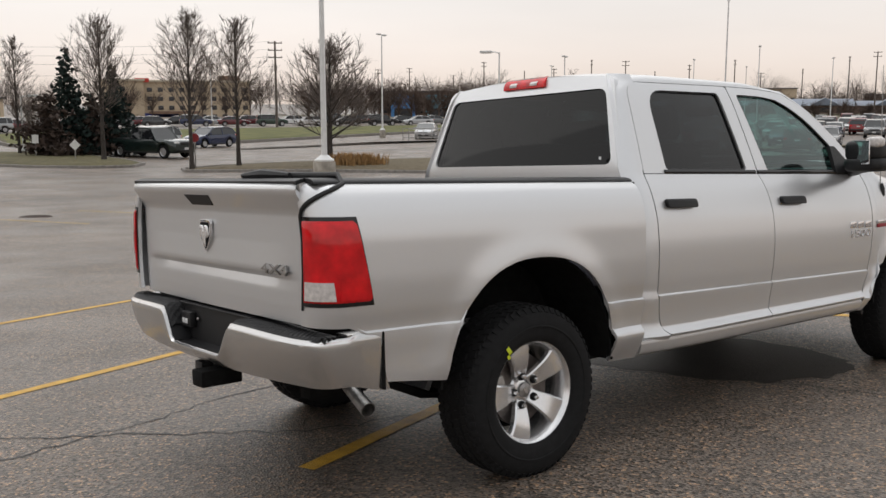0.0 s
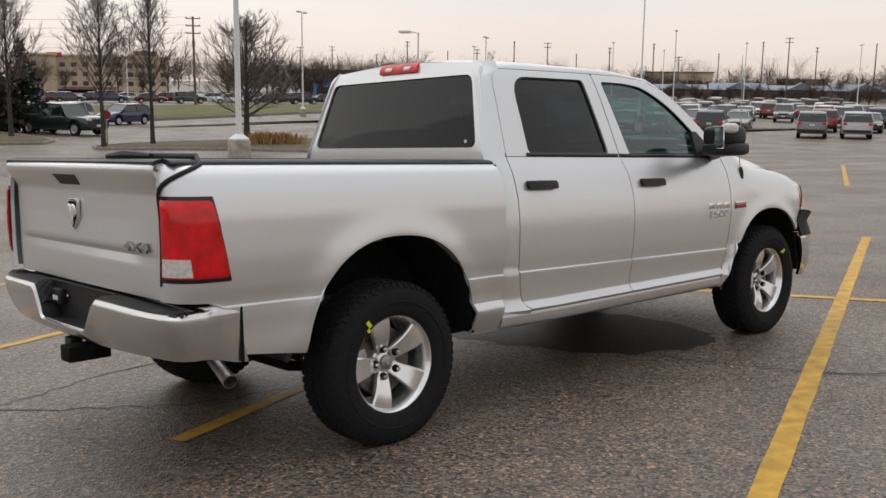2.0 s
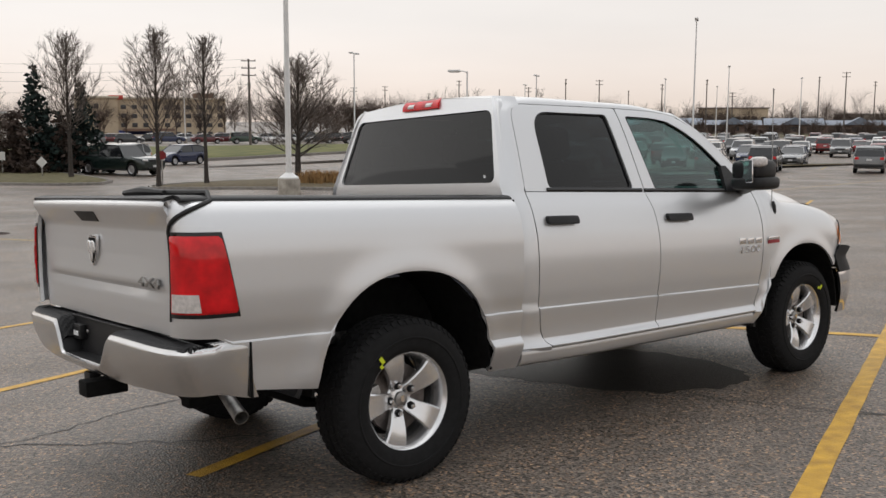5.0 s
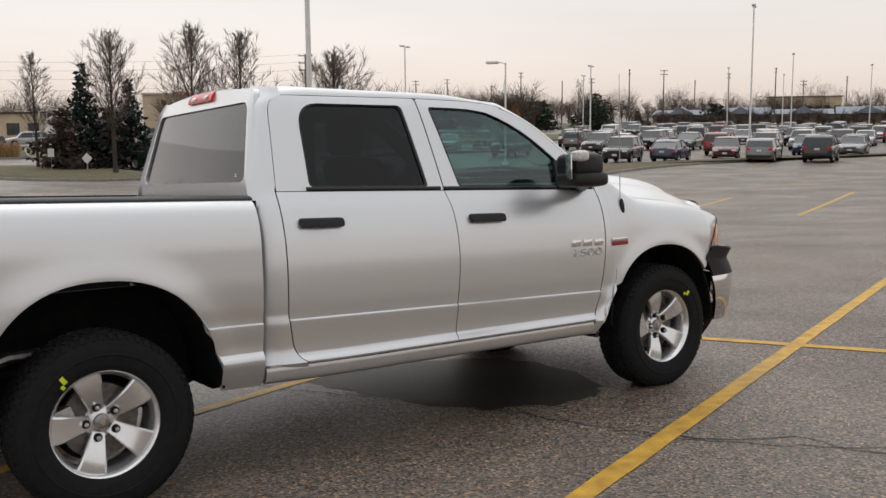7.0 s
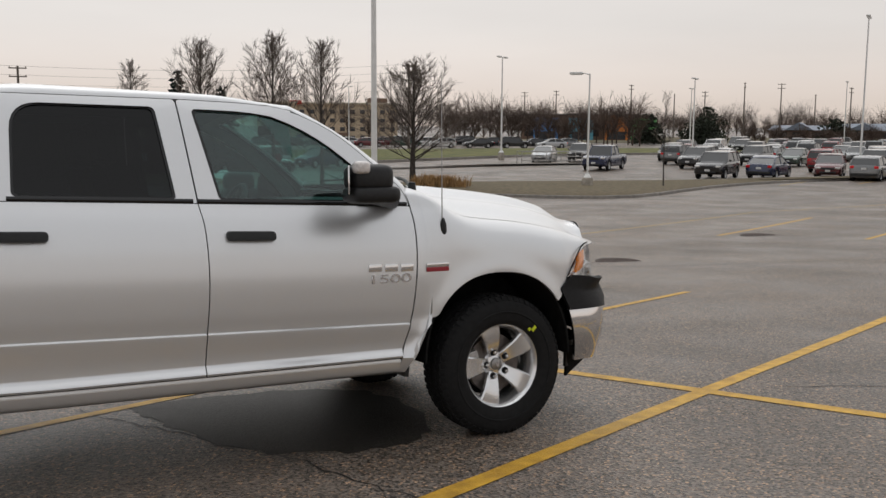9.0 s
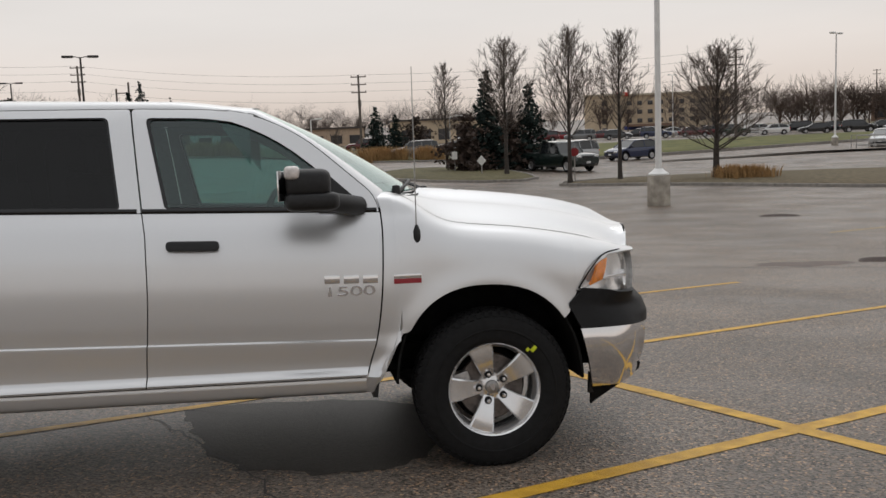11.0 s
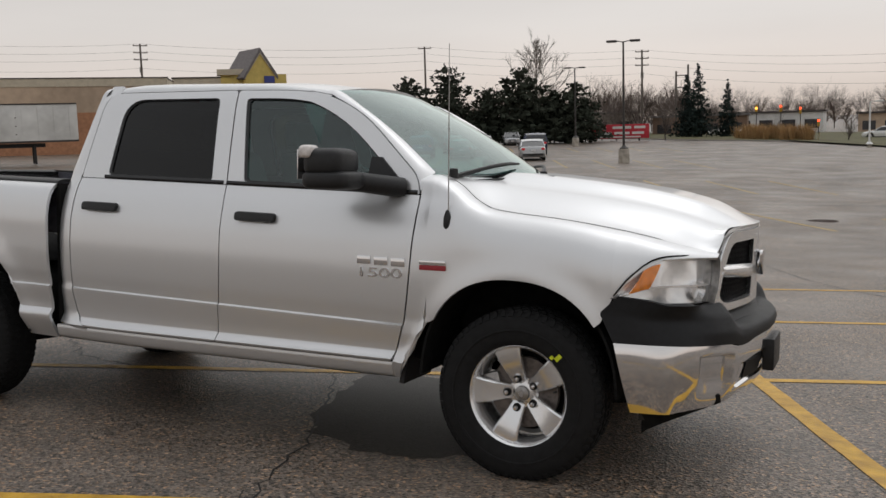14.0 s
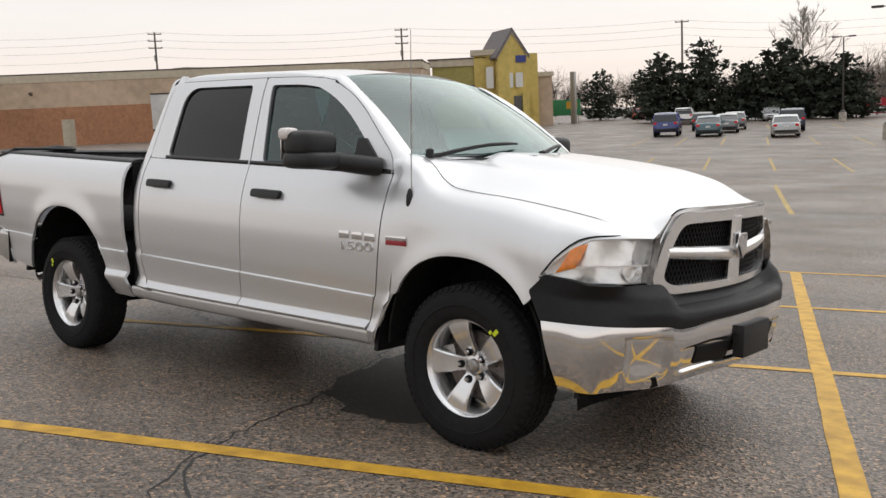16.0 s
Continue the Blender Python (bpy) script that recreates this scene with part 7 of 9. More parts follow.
def far_wood(name, spots, seed, label, lo=5.0, hi=9.0, twig=None):
    """A far belt of bare trees, as one object."""
    rnd = random.Random(seed)
    st = Sticks()
    for (x, y) in spots:
        h = rnd.uniform(lo, hi)
        z = gz(x, y)
        b = Vector((x, y, z - 0.3))
        st.bar(b, b + Vector((0, 0, h * 0.4)), 0.14, 0.10, 4)
        for _ in range(26):
            a = rnd.uniform(0, 2 * math.pi)
            s = b + Vector((0, 0, h * rnd.uniform(0.18, 0.6)))
            d = Vector((math.cos(a) * rnd.uniform(0.2, 1), math.sin(a) * rnd.uniform(0.2, 1), rnd.uniform(0.5, 1.3))).normalized()
            ln = h * rnd.uniform(0.28, 0.55)
            m = s + d * ln * 0.5
            st.bar(s, m, 0.06, 0.045, 3)
            for _ in range(4):
                e = (d + Vector((rnd.gauss(0, 0.5), rnd.gauss(0, 0.5), rnd.gauss(0.1, 0.4)))).normalized()
                q = m + e * ln * rnd.uniform(0.35, 0.7)
                st.bar(m, q, 0.04, 0.018, 3)
                for _ in range(2):
                    e2 = (e + Vector((rnd.gauss(0, 0.6), rnd.gauss(0, 0.6), rnd.gauss(0.1, 0.4)))).normalized()
                    st.bar(q, q + e2 * ln * 0.35, 0.022, 0.012, 3)
    ob = new(name, st.mesh(name, twig or M_WOOD))
    return tagged(ob, label, "woods", kind="stuff")


M_WOOD = mat("brown_wood_belt", (0.075, 0.052, 0.042), 0.95, noise_scale=0.4, vary=0.3, color2=(0.115, 0.08, 0.062))
# paler, greyer version of the wood belt: distance haze put into its colour
M_WOODHAZE = mat("far_grey_woods", (0.15, 0.13, 0.125), 0.95, noise_scale=0.2, vary=0.2)
rw = random.Random(4)


def belt(az0, az1, d0, d1, n):
    out = []
    for k in range(n):
        a, d = radians(lerp(az0, az1, (k + rw.random()) / n)), rw.uniform(d0, d1)
        out.append((3 + d * math.cos(a), -5 + d * math.sin(a)))
    return out


far_wood("bare_woods", belt(50, 62, 160, 190, 34), 1, "brown belt of bare trees behind a lawn", 5, 8.5)
far_wood("bare_woods", belt(63, 76, 175, 215, 9), 2, "brown belt of bare trees round a hotel", 5, 9)
far_wood("bare_woods", belt(76, 99, 190, 250, 40), 3, "brown belt of bare trees beyond the road", 4, 6.5)
far_wood("bare_woods", belt(99, 112, 150, 200, 26), 4, "brown belt of bare trees beyond the road", 5, 9)
far_wood("bare_woods", belt(28, 50, 270, 330, 70), 5, "far woods behind shops", 4.5, 8.5)
far_wood("bare_woods", belt(20, 29, 250, 300, 26), 6, "far woods behind shops", 5, 8.5)
far_wood("bare_woods", belt(112, 135, 190, 240, 40), 7, "bare trees beyond the lot", 5, 9)
far_wood("brown_scrub", belt(14, 44, 180, 222, 70), 10, "low brown scrub between a car park and far shops", 2.0, 4.2)
far_wood("distant_woods", belt(15, 140, 600, 900, 170), 8, "hazy grey woods on the skyline", 12, 24, M_WOODHAZE)
far_wood("distant_woods", belt(40, 112, 420, 560, 120), 9, "hazy grey woods on the skyline", 9, 16, M_WOODHAZE)

# ---- parked cars: built once per kind, then copied ----
M_CARPAINT = mat("car_paint", (0.3, 0.3, 0.3), 0.22, 0.25, 0.5, coat=0.8, obcol=True)
M_CARGLASS = mat("car_glass", (0.012, 0.014, 0.016), 0.06, spec=0.8, noise_scale=2, vary=0.2)
M_CARTRIM = mat("car_black_trim", (0.015, 0.015, 0.016), 0.6, noise_scale=20, vary=0.3)
M_CARRIM = mat("car_rim", (0.45, 0.45, 0.46), 0.35, 0.8, noise_scale=12, vary=0.15)
M_HEADLIGHT = mat("car_headlamp", (0.7, 0.7, 0.7), 0.12, 0.4, noise_scale=10, vary=0.2)
M_PLATE = mat("plain_plate", (0.6, 0.6, 0.6), 0.5, noise_scale=20, vary=0.1)
# per kind: body stations (x, top of body, half width), cabin side outline (x, z) from the bonnet to the tail, wheel x, wheel radius
KINDS = {
    "sedan": dict(st=[(-2.30, 0.78, 0.72), (-2.22, 0.92, 0.82), (-1.7, 0.98, 0.90), (-0.6, 0.97, 0.91), (0.8, 0.95, 0.91), (1.6, 0.86, 0.89), (2.15, 0.74, 0.82), (2.32, 0.62, 0.70)],
                  cab=[(1.05, 0.92), (0.25, 1.40), (-0.75, 1.43), (-1.25, 1.33), (-1.85, 0.97)], wx=(1.38, -1.36), wr=0.32),
    "suv": dict(st=[(-2.25, 0.95, 0.80), (-2.2, 1.08, 0.88), (-1.5, 1.12, 0.93), (0.8, 1.10, 0.93), (1.6, 1.03, 0.92), (2.15, 0.92, 0.86), (2.30, 0.78, 0.76)],
                cab=[(1.05, 1.08), (0.45, 1.66), (-1.6, 1.70), (-2.05, 1.60), (-2.22, 1.08)], wx=(1.38, -1.32), wr=0.36),
    "hatch": dict(st=[(-2.05, 0.85, 0.76), (-1.98, 0.98, 0.84), (-1.2, 1.0, 0.88), (0.7, 0.98, 0.88), (1.45, 0.90, 0.86), (1.95, 0.76, 0.78), (2.08, 0.62, 0.68)],
                  cab=[(1.05, 0.95), (0.25, 1.48), (-1.1, 1.50), (-1.6, 1.40), (-1.98, 0.98)], wx=(1.28, -1.26), wr=0.32),
    "pickup": dict(st=[(-2.85, 1.0, 0.92), (-2.8, 1.12, 0.96), (-0.9, 1.13, 0.97), (-0.85, 1.14, 0.97), (1.2, 1.14, 0.97), (1.9, 1.12, 0.96), (2.6, 1.04, 0.92), (2.80, 0.85, 0.84)],
                   cab=[(1.25, 1.12), (0.70, 1.80), (-0.55, 1.83), (-0.80, 1.78), (-0.88, 1.13)], wx=(1.85, -1.75), wr=0.39),
    "van": dict(st=[(-2.6, 1.0, 0.92), (-2.55, 1.15, 0.95), (-1.5, 1.18, 0.97), (1.0, 1.16, 0.97), (1.8, 1.05, 0.95), (2.4, 0.85, 0.86), (2.52, 0.70, 0.76)],
                cab=[(1.9, 1.05), (1.0, 1.90), (-2.3, 1.95), (-2.5, 1.88), (-2.58, 1.15)], wx=(1.65, -1.6), wr=0.35),
}


def car_proto(kind):
    K = KINDS[kind]
    root = empty(kind, Matrix(), "parked car", "car")
    # lower body: rounded sections lofted along x
    zb = 0.22 if kind in ("sedan", "hatch") else 0.32
    xs = sorted(set([s[0] for s in K["st"]] + [lerp(K["st"][0][0], K["st"][-1][0], i / 40) for i in range(41)]))
    rows = []
    for x in xs:
        top, hw = curve_tab(x, [(a, b) for a, b, c in K["st"]]), curve_tab(x, [(a, c) for a, b, c in K["st"]])
        low = zb
        for wx in K["wx"]:
            f = abs(x - wx) / (K["wr"] * 1.17)
            if f < 1:
                low = max(low, K["wr"] + K["wr"] * 1.15 * math.sqrt(1 - f * f))
        low = min(low, top - 0.2)
        end = sstep(0, 0.2, min(x - xs[0], xs[-1] - x))
        lowc = lerp(lerp(zb, top, 0.35), low, end) if low == zb else low
        rows.append([(x, 0.0, lowc), (x, hw * 0.90, lowc), (x, hw * 0.985, lowc + 0.05), (x, hw, lerp(lowc, top, 0.55)), (x, hw * 0.985, top - 0.13), (x, hw * 0.93, top - 0.03), (x, hw * 0.80, top), (x, 0.0, top + 0.02)])
    bm = bmesh.new()
    for s in (1, -1):
        V = [[bm.verts.new((p[0], p[1] * s, p[2])) for p in r] for r in rows]
        for a, b in zip(V, V[1:]):
            for k in range(7):
                bm.faces.new((a[k], b[k], b[k + 1], a[k + 1]))
        bm.faces.new(V[0])
        bm.faces.new(V[-1])
    bmesh.ops.remove_doubles(bm, verts=bm.verts, dist=0.0005)
    bmesh.ops.recalc_face_normals(bm, faces=bm.faces)
    part("body", bm, M_CARPAINT, root)
    if kind == "pickup":
        part("load_bed", box((-1.85, 0, 1.142), (1.75, 1.55, 0.012), None), M_CARTRIM, root, "dark open load bed")
    # cabin: dark glass block, painted roof and pillars
    cab = K["cab"]
    hb = 0.86 if kind in ("sedan", "hatch") else 0.90
    ht = hb - 0.17

    def cab_pt(x, z, s, d=0.0):
        z0, z1 = cab[0][1] - 0.02, max(p[1] for p in cab)
        return (x, s * (lerp(hb, ht, (z - z0) / (z1 - z0)) + d), z)
    bm = bmesh.new()
    L = [bm.verts.new(cab_pt(x, z, 1)) for x, z in cab]
    Rr = [bm.verts.new(cab_pt(x, z, -1)) for x, z in cab]
    n = len(cab)
    bm.faces.new(L)
    bm.faces.new(Rr[::-1])
    for k in range(n - 1):
        bm.faces.new((L[k], Rr[k], Rr[k + 1], L[k + 1]))
    bmesh.ops.recalc_face_normals(bm, faces=bm.faces)
    part("window_glass", bm, M_CARGLASS, root, "dark window glass", False)
    roof_pts = cab[1:-1]
    bm = bmesh.new()
    cols = []
    x0, x1 = roof_pts[0][0] + 0.06, roof_pts[-1][0] - 0.05
    for i in range(9):
        x = lerp(x0, x1, i / 8)
        z = float(np.interp(-x, [-p[0] for p in cab], [p[1] for p in cab]))
        cols.append([bm.verts.new((x, ht * f * 1.03, z + 0.012 + 0.035 * (1 - f * f))) for f in (-1.06, -0.9, -0.45, 0, 0.45, 0.9, 1.06)] )
    for a, b in zip(cols, cols[1:]):
        for k in range(6):
            bm.faces.new((a[k], a[k + 1], b[k + 1], b[k]))
    bmesh.ops.recalc_face_normals(bm, faces=bm.faces)
    bmesh.ops.solidify(bm, geom=list(bm.faces), thickness=0.05)
    part("roof", bm, M_CARPAINT, root)
    for s in (1, -1):
        segs = [(cab[0], cab[1]), (cab[-2], cab[-1])]
        mx = lerp(cab[1][0], cab[-2][0], 0.42)
        segs.append(((mx - 0.05, cab[0][1]), (mx, float(np.interp(-mx, [-p[0] for p in cab], [p[1] for p in cab])))))
        if kind in ("suv", "van"):
            m2 = lerp(cab[1][0], cab[-2][0], 0.8)
            segs.append(((m2 - 0.05, cab[0][1]), (m2, float(np.interp(-m2, [-p[0] for p in cab], [p[1] for p in cab])))))
        for a, b in segs:
            part("pillar", tube([cab_pt(a[0], a[1], s, 0.0), cab_pt(b[0], b[1], s, 0.0)], 0.035, 5), M_CARPAINT, root)
        part("door_mirror", box((cab[0][0] - 0.28, s * (hb + 0.10), cab[0][1] + 0.09), (0.10, 0.16, 0.12), None, 0.03), M_CARPAINT if kind != "pickup" else M_CARTRIM, root)
        fx, rx = K["st"][-1][0], K["st"][0][0]
        fw = K["st"][-2][2]
        part("headlamp", box((fx - 0.10, s * fw * 0.74, K["st"][-2][1] - 0.10), (0.22, 0.30, 0.13), Matrix.Identity(4), 0.04), M_HEADLIGHT, root, "clear headlamp")
        part("tail_lamp", box((rx + 0.06, s * K["st"][1][2] * 0.82, K["st"][1][1] - 0.12), (0.14, 0.24, 0.16), None, 0.03), M_RED, root, "red tail lamp")
        part("sill", box((0.0, s * K["st"][3][2] * 0.955, zb + 0.03), (K["wx"][0] - K["wx"][1] - 0.8, 0.06, 0.09), None, 0.015), M_CARTRIM, root)
    part("grille", box((K["st"][-1][0] - 0.015, 0, K["st"][-2][1] - 0.14), (0.06, 0.80, 0.14), None, 0.02), M_CARTRIM, root, "dark grille")
    part("lower_grille", box((K["st"][-1][0] - 0.03, 0, zb + 0.16), (0.08, 1.0, 0.12), None, 0.02), M_CARTRIM, root)
    part("front_plate", box((K["st"][-1][0] + 0.02, 0, zb + 0.26), (0.02, 0.31, 0.13), None, 0.003), M_PLATE, root, "plain blank plate")
    part("rear_plate", box((K["st"][0][0] - 0.012, 0, K["st"][0][1] - 0.08), (0.02, 0.31, 0.13), None, 0.003), M_PLATE, root, "plain blank plate")
    part("rear_bumper", box((K["st"][0][0] + 0.05, 0, zb + 0.2), (0.16, K["st"][0][2] * 2.0, 0.16), None, 0.04), M_CARTRIM, root)
    tyre = None
    for wx in K["wx"]:
        for s in (1, -1):
            m = pose(wx, s * (K["st"][3][2] - 0.13), K["wr"]) @ (FACE_L if s > 0 else FACE_R)
            if tyre is None:
                r = K["wr"]
                tyre = part("tyre", lathe([(r * 0.62, -0.10), (r * 0.9, -0.11), (r, -0.07), (r, 0.07), (r * 0.9, 0.11), (r * 0.64, 0.10)], 22), M_RUBBER, root)
                rim = part("rim", lathe([(r * 0.66, 0.098), (r * 0.60, 0.085), (r * 0.55, 0.06), (r * 0.2, 0.075), (0.0, 0.08)], 14), M_CARRIM, root)
                tyre.matrix_local = rim.matrix_local = m
            else:
                for src in (tyre, rim):
                    o = new(src.name.split(".")[0], src.data)
                    o.parent, o.matrix_local = root, m
    return root


PROTOS = {}
COLORS = {"black": (0.012, 0.012, 0.014), "dark blue": (0.02, 0.03, 0.075), "dark grey": (0.05, 0.052, 0.055), "silver": (0.42, 0.43, 0.44), "white": (0.70, 0.70, 0.69), "red": (0.24, 0.015, 0.018), "grey": (0.17, 0.175, 0.18),
          "teal": (0.06, 0.12, 0.14), "green": (0.03, 0.055, 0.04), "dark green": (0.012, 0.022, 0.02), "pale green": (0.30, 0.36, 0.27), "blue": (0.03, 0.05, 0.20), "maroon": (0.10, 0.012, 0.016), "orange red": (0.42, 0.06, 0.03), "beige": (0.40, 0.37, 0.31)}
KINDNAME = {"sedan": "sedan", "suv": "sport utility car", "hatch": "hatchback", "pickup": "pickup truck", "van": "van"}


def park(kind, x, y, heading, color, where="parked in a marked stall on asphalt", group="parked cars", scale=1.0):
    """heading: degrees, 0 along +x."""
    m = Matrix.Translation((x, y, gz(x, y))) @ Matrix.Rotation(radians(heading), 4, "Z")
    if kind not in PROTOS:
        PROTOS[kind] = car_proto(kind)
        car = PROTOS[kind]
        car.matrix_world = m
    else:
        car = copy_thing(PROTOS[kind], m)
    for o in car.children_recursive:
        o.color = (*COLORS[color], 1)
    car.name = {"sedan": "sedan_car", "suv": "suv", "hatch": "hatchback_car", "pickup": "parked_pickup", "van": "van"}[kind]
    tagged(car, f"{color} {KINDNAME[kind]} {where}", "pickup truck" if kind == "pickup" else ("van" if kind == "van" else "car"), group)
    return car


# west lot
for row in (("sedan", -17.2, 59.7, 112, "silver"), ("sedan", -23.1, 60.9, 112, "teal"), ("suv", -26.6, 61.4, 112, "blue"), ("sedan", -24.6, 67.5, 112, "grey"), ("hatch", -28.4, 71.5, 112, "black"), ("sedan", -26.6, 73.8, 112, "grey"), ("suv", -20.2, 69.2, 112, "dark blue"), ("sedan", -32.0, 96.0, 292, "silver"), ("hatch", -56.0, 112.0, 112, "orange red"), ("van", -46.5, 106, 112, "silver"), ("suv", -38.0, 88.0, 112, "white")):
    park(*row)
# along the north road
park("suv", 21.9, 60.2, 196, "silver", "standing on the road beside a lawn")
park("hatch", 28.0, 63.6, 200, "dark blue", "standing on the road beside a lawn")
park("suv", 16.0, 57.6, 196, "black", "standing on the road beside a verge")
NEAR = []
# north-east lot, nearest cars
for row in (("suv", 45.3, 39.4, 210, "black"), ("hatch", 53.5, 37.5, 215, "maroon"), ("pickup", 46.4, 52.2, 215, "dark blue"), ("suv", 54.7, 50.9, 205, "dark grey"), ("suv", 64.6, 64.9, 215, "black"), ("suv", 54.7, 66.2, 225, "dark grey"), ("sedan", 51.4, 67.3, 225, "silver"),
            ("pickup", 85.7, 66.9, 215, "white"), ("suv", 81.1, 69.8, 215, "black"), ("van", 77.9, 72.6, 215, "white"), ("sedan", 80.7, 56.6, 215, "grey"), ("suv", 72.1, 47.8, 215, "dark grey"), ("suv", 82.0, 50.6, 215, "black"), ("sedan", 64.0, 34.4, 205, "grey"), ("pickup", 74.7, 32.8, 205, "white"),
            ("sedan", 88.9, 53.7, 205, "pale green"), ("suv", 94.5, 49.8, 205, "white"), ("suv", 87.1, 58.3, 205, "black"), ("hatch", 59.1, 55.1, 215, "white"), ("sedan", 72.9, 72.0, 215, "red")):
    NEAR.append(park(*row))
park("pickup", 19.2, 52.5, 292, "dark green", "standing on the road beside a verge")
rc = random.Random(21)
COLORSET = ["black", "black", "black", "dark grey", "dark grey", "dark blue", "grey", "grey", "silver", "silver", "white", "red", "maroon", "green"]
for r in range(4):
    d = 66 + r * 10.5
    for k in range(12 + r):
        if rc.random() < 0.22 or (r < 2 and k > 8):
            continue
        a = radians(19.5 + k * 2.25 * 79 / d + rc.uniform(-0.2, 0.2))
        x, y = d * math.cos(a) - 1, d * math.sin(a) - 5
        if min(math.hypot(x - o.matrix_world.translation.x, y - o.matrix_world.translation.y) for o in NEAR) < 3.4:
            continue
        park(rc.choice(["sedan", "suv", "suv", "hatch", "sedan", "pickup" if k % 4 == 0 else "suv"]), x, y, 206 + rc.choice((0, 0, 180)), rc.choice(COLORSET), "in a long row of parked cars", "far parked cars")
for r in range(5):
    d = 108 + r * 12
    for k in range(15):
        if rc.random() < 0.16:
            continue
        a = radians(24 + k * 1.72 * 108 / d + rc.uniform(-0.15, 0.15) + r * 0.5)
        park(rc.choice(["sedan", "suv", "suv", "hatch", "pickup" if k % 5 == 0 else "sedan", "van" if k % 7 == 0 else "suv"]), d * math.cos(a) - 1, d * math.sin(a) - 5, 208 + rc.choice((0, 180)), rc.choice(COLORSET), "in a long row of parked cars", "far parked cars")
# in front of the hotel
for k in range(20):
    a = radians(73.5 - k * 1.08)
    d = 141 + 6 * (k % 2) + 4 * rc.random()
    park(rc.choice(["sedan", "suv", "hatch", "sedan"]), d * math.cos(a) - 1, d * math.sin(a) - 5, 160 + rc.choice((0, 180)), rc.choice(COLORSET), "in a row before a hotel", "hotel car row")
# beyond the tan grass
for k, (x, y, c) in enumerate(((6.0, 117, "white"), (12, 119, "maroon"), (17.5, 117, "silver"), (24, 112, "silver"), (27, 116, "maroon"), (14.5, 86.5, "grey"), (-15, 140, "white"))):
    park("suv" if k % 2 else "sedan", x, y, 175, c, "on the road beyond a grassy verge", "road cars")

# ---- poles, wires, buildings ----
M_WHITEPOLE = mat("white_painted_steel", (0.72, 0.72, 0.71), 0.45, noise_scale=3, vary=0.08)
M_DARKPOLE = mat("dark_bronze_steel", (0.035, 0.030, 0.028), 0.5, noise_scale=6, vary=0.25)
M_CONCRETE = mat("stained_concrete", (0.36, 0.32, 0.27), 0.9, noise_scale=3.5, vary=0.35, color2=(0.46, 0.42, 0.36), bump=0.5, bump_scale=30, big=1.2)
M_TIMBER = mat("weathered_pole_timber", (0.13, 0.11, 0.095), 0.9, noise_scale=5, vary=0.3)
M_WIRE = mat("wire", (0.10, 0.10, 0.10), 0.6, noise_scale=5, vary=0.1)
M_LAMPLENS = mat("lamp_lens", (0.6, 0.6, 0.58), 0.3, noise_scale=5, vary=0.1)


def street_lamp(x, y, height, heads, material, foot=0.9, foot_r=0.36, label="", pole_r=0.085, twist=0.0, name="car_park_lamp"):
    lamp = empty(name, Matrix.Translation((x, y, gz(x, y))), label, "lamp post", "car park lamps")
    oct_ = [(foot_r * 0.98, -0.1), (foot_r, 0.05), (foot_r * 0.98, foot - 0.05), (foot_r * 0.9, foot), (0.0, foot)]
    part("footing", lathe(oct_, 8 if foot_r < 0.45 else 12), M_CONCRETE, lamp, "stained concrete footing")
    part("base_plate", lathe([(pole_r * 3.2, foot), (pole_r * 3.2, foot + 0.05), (pole_r * 2.2, foot + 0.12), (pole_r * 1.2, foot + 0.22)], 16), material, lamp)
    part("pole", tube([(0, 0, foot), (0, 0, height * 0.5), (0, 0, height)], [pole_r, pole_r * 0.85, pole_r * 0.65], 12), material, lamp)
    for k in range(heads):
        a = twist + math.pi * 2 * k / heads
        m = Matrix.Translation((0, 0, height)) @ Matrix.Rotation(a, 4, "Z")
        part("arm", tube([m @ Vector((0, 0, -0.05)), m @ Vector((0.25, 0, 0.02)), m @ Vector((0.40, 0, 0.02))], 0.03, 6), material, lamp)
        h = part("lamp_head", box((0.72, 0, 0.03), (0.66, 0.32, 0.13), m, 0.04), material, lamp)
        part("lens", box((0.72, 0, -0.04), (0.50, 0.24, 0.02), m, 0.006), M_LAMPLENS, h)
    return lamp


street_lamp(15.0, 25.6, 12.5, 2, M_WHITEPOLE, 1.05, 0.42, "tall white lamp post on a stained concrete footing", 0.11)
street_lamp(-9.5, 55.3, 7.6, 2, M_DARKPOLE, 0.9, 0.36, "dark lamp post with twin heads on a concrete footing", 0.085, 0.2)
street_lamp(-22.8, 89.8, 7.9, 2, M_DARKPOLE, 0.9, 0.36, "dark lamp post with twin heads on a concrete footing", 0.09, 0.2)
street_lamp(31.35, 34.6, 5.9, 1, M_WHITEPOLE, 0.55, 0.30, "short white lamp post with one head on a verge", 0.06, 2.2)
for x, y, h in ((50.0, 72.5, 9.7), (69.3, 47.4, 12.2), (70.5, 68.3, 8.1), (103, 66.5, 10.2), (129, 71.5, 9.7), (117, 87, 9.7), (137, 91.5, 9.2), (99, 99, 8.7), (151, 64, 10.1), (58, 128, 9)):
    street_lamp(x, y, h, 2, M_WHITEPOLE, 0.7, 0.3, "white lamp post with twin heads among parked cars", 0.085, 0.6)
street_lamp(4.6, 84.7, 3.9, 1, M_WHITEPOLE, 0.3, 0.2, "short white post by the lot edge", 0.09)
street_lamp(13.2, 57.8, 3.6, 1, M_WHITEPOLE, 0.3, 0.15, "short white post on a verge", 0.05)


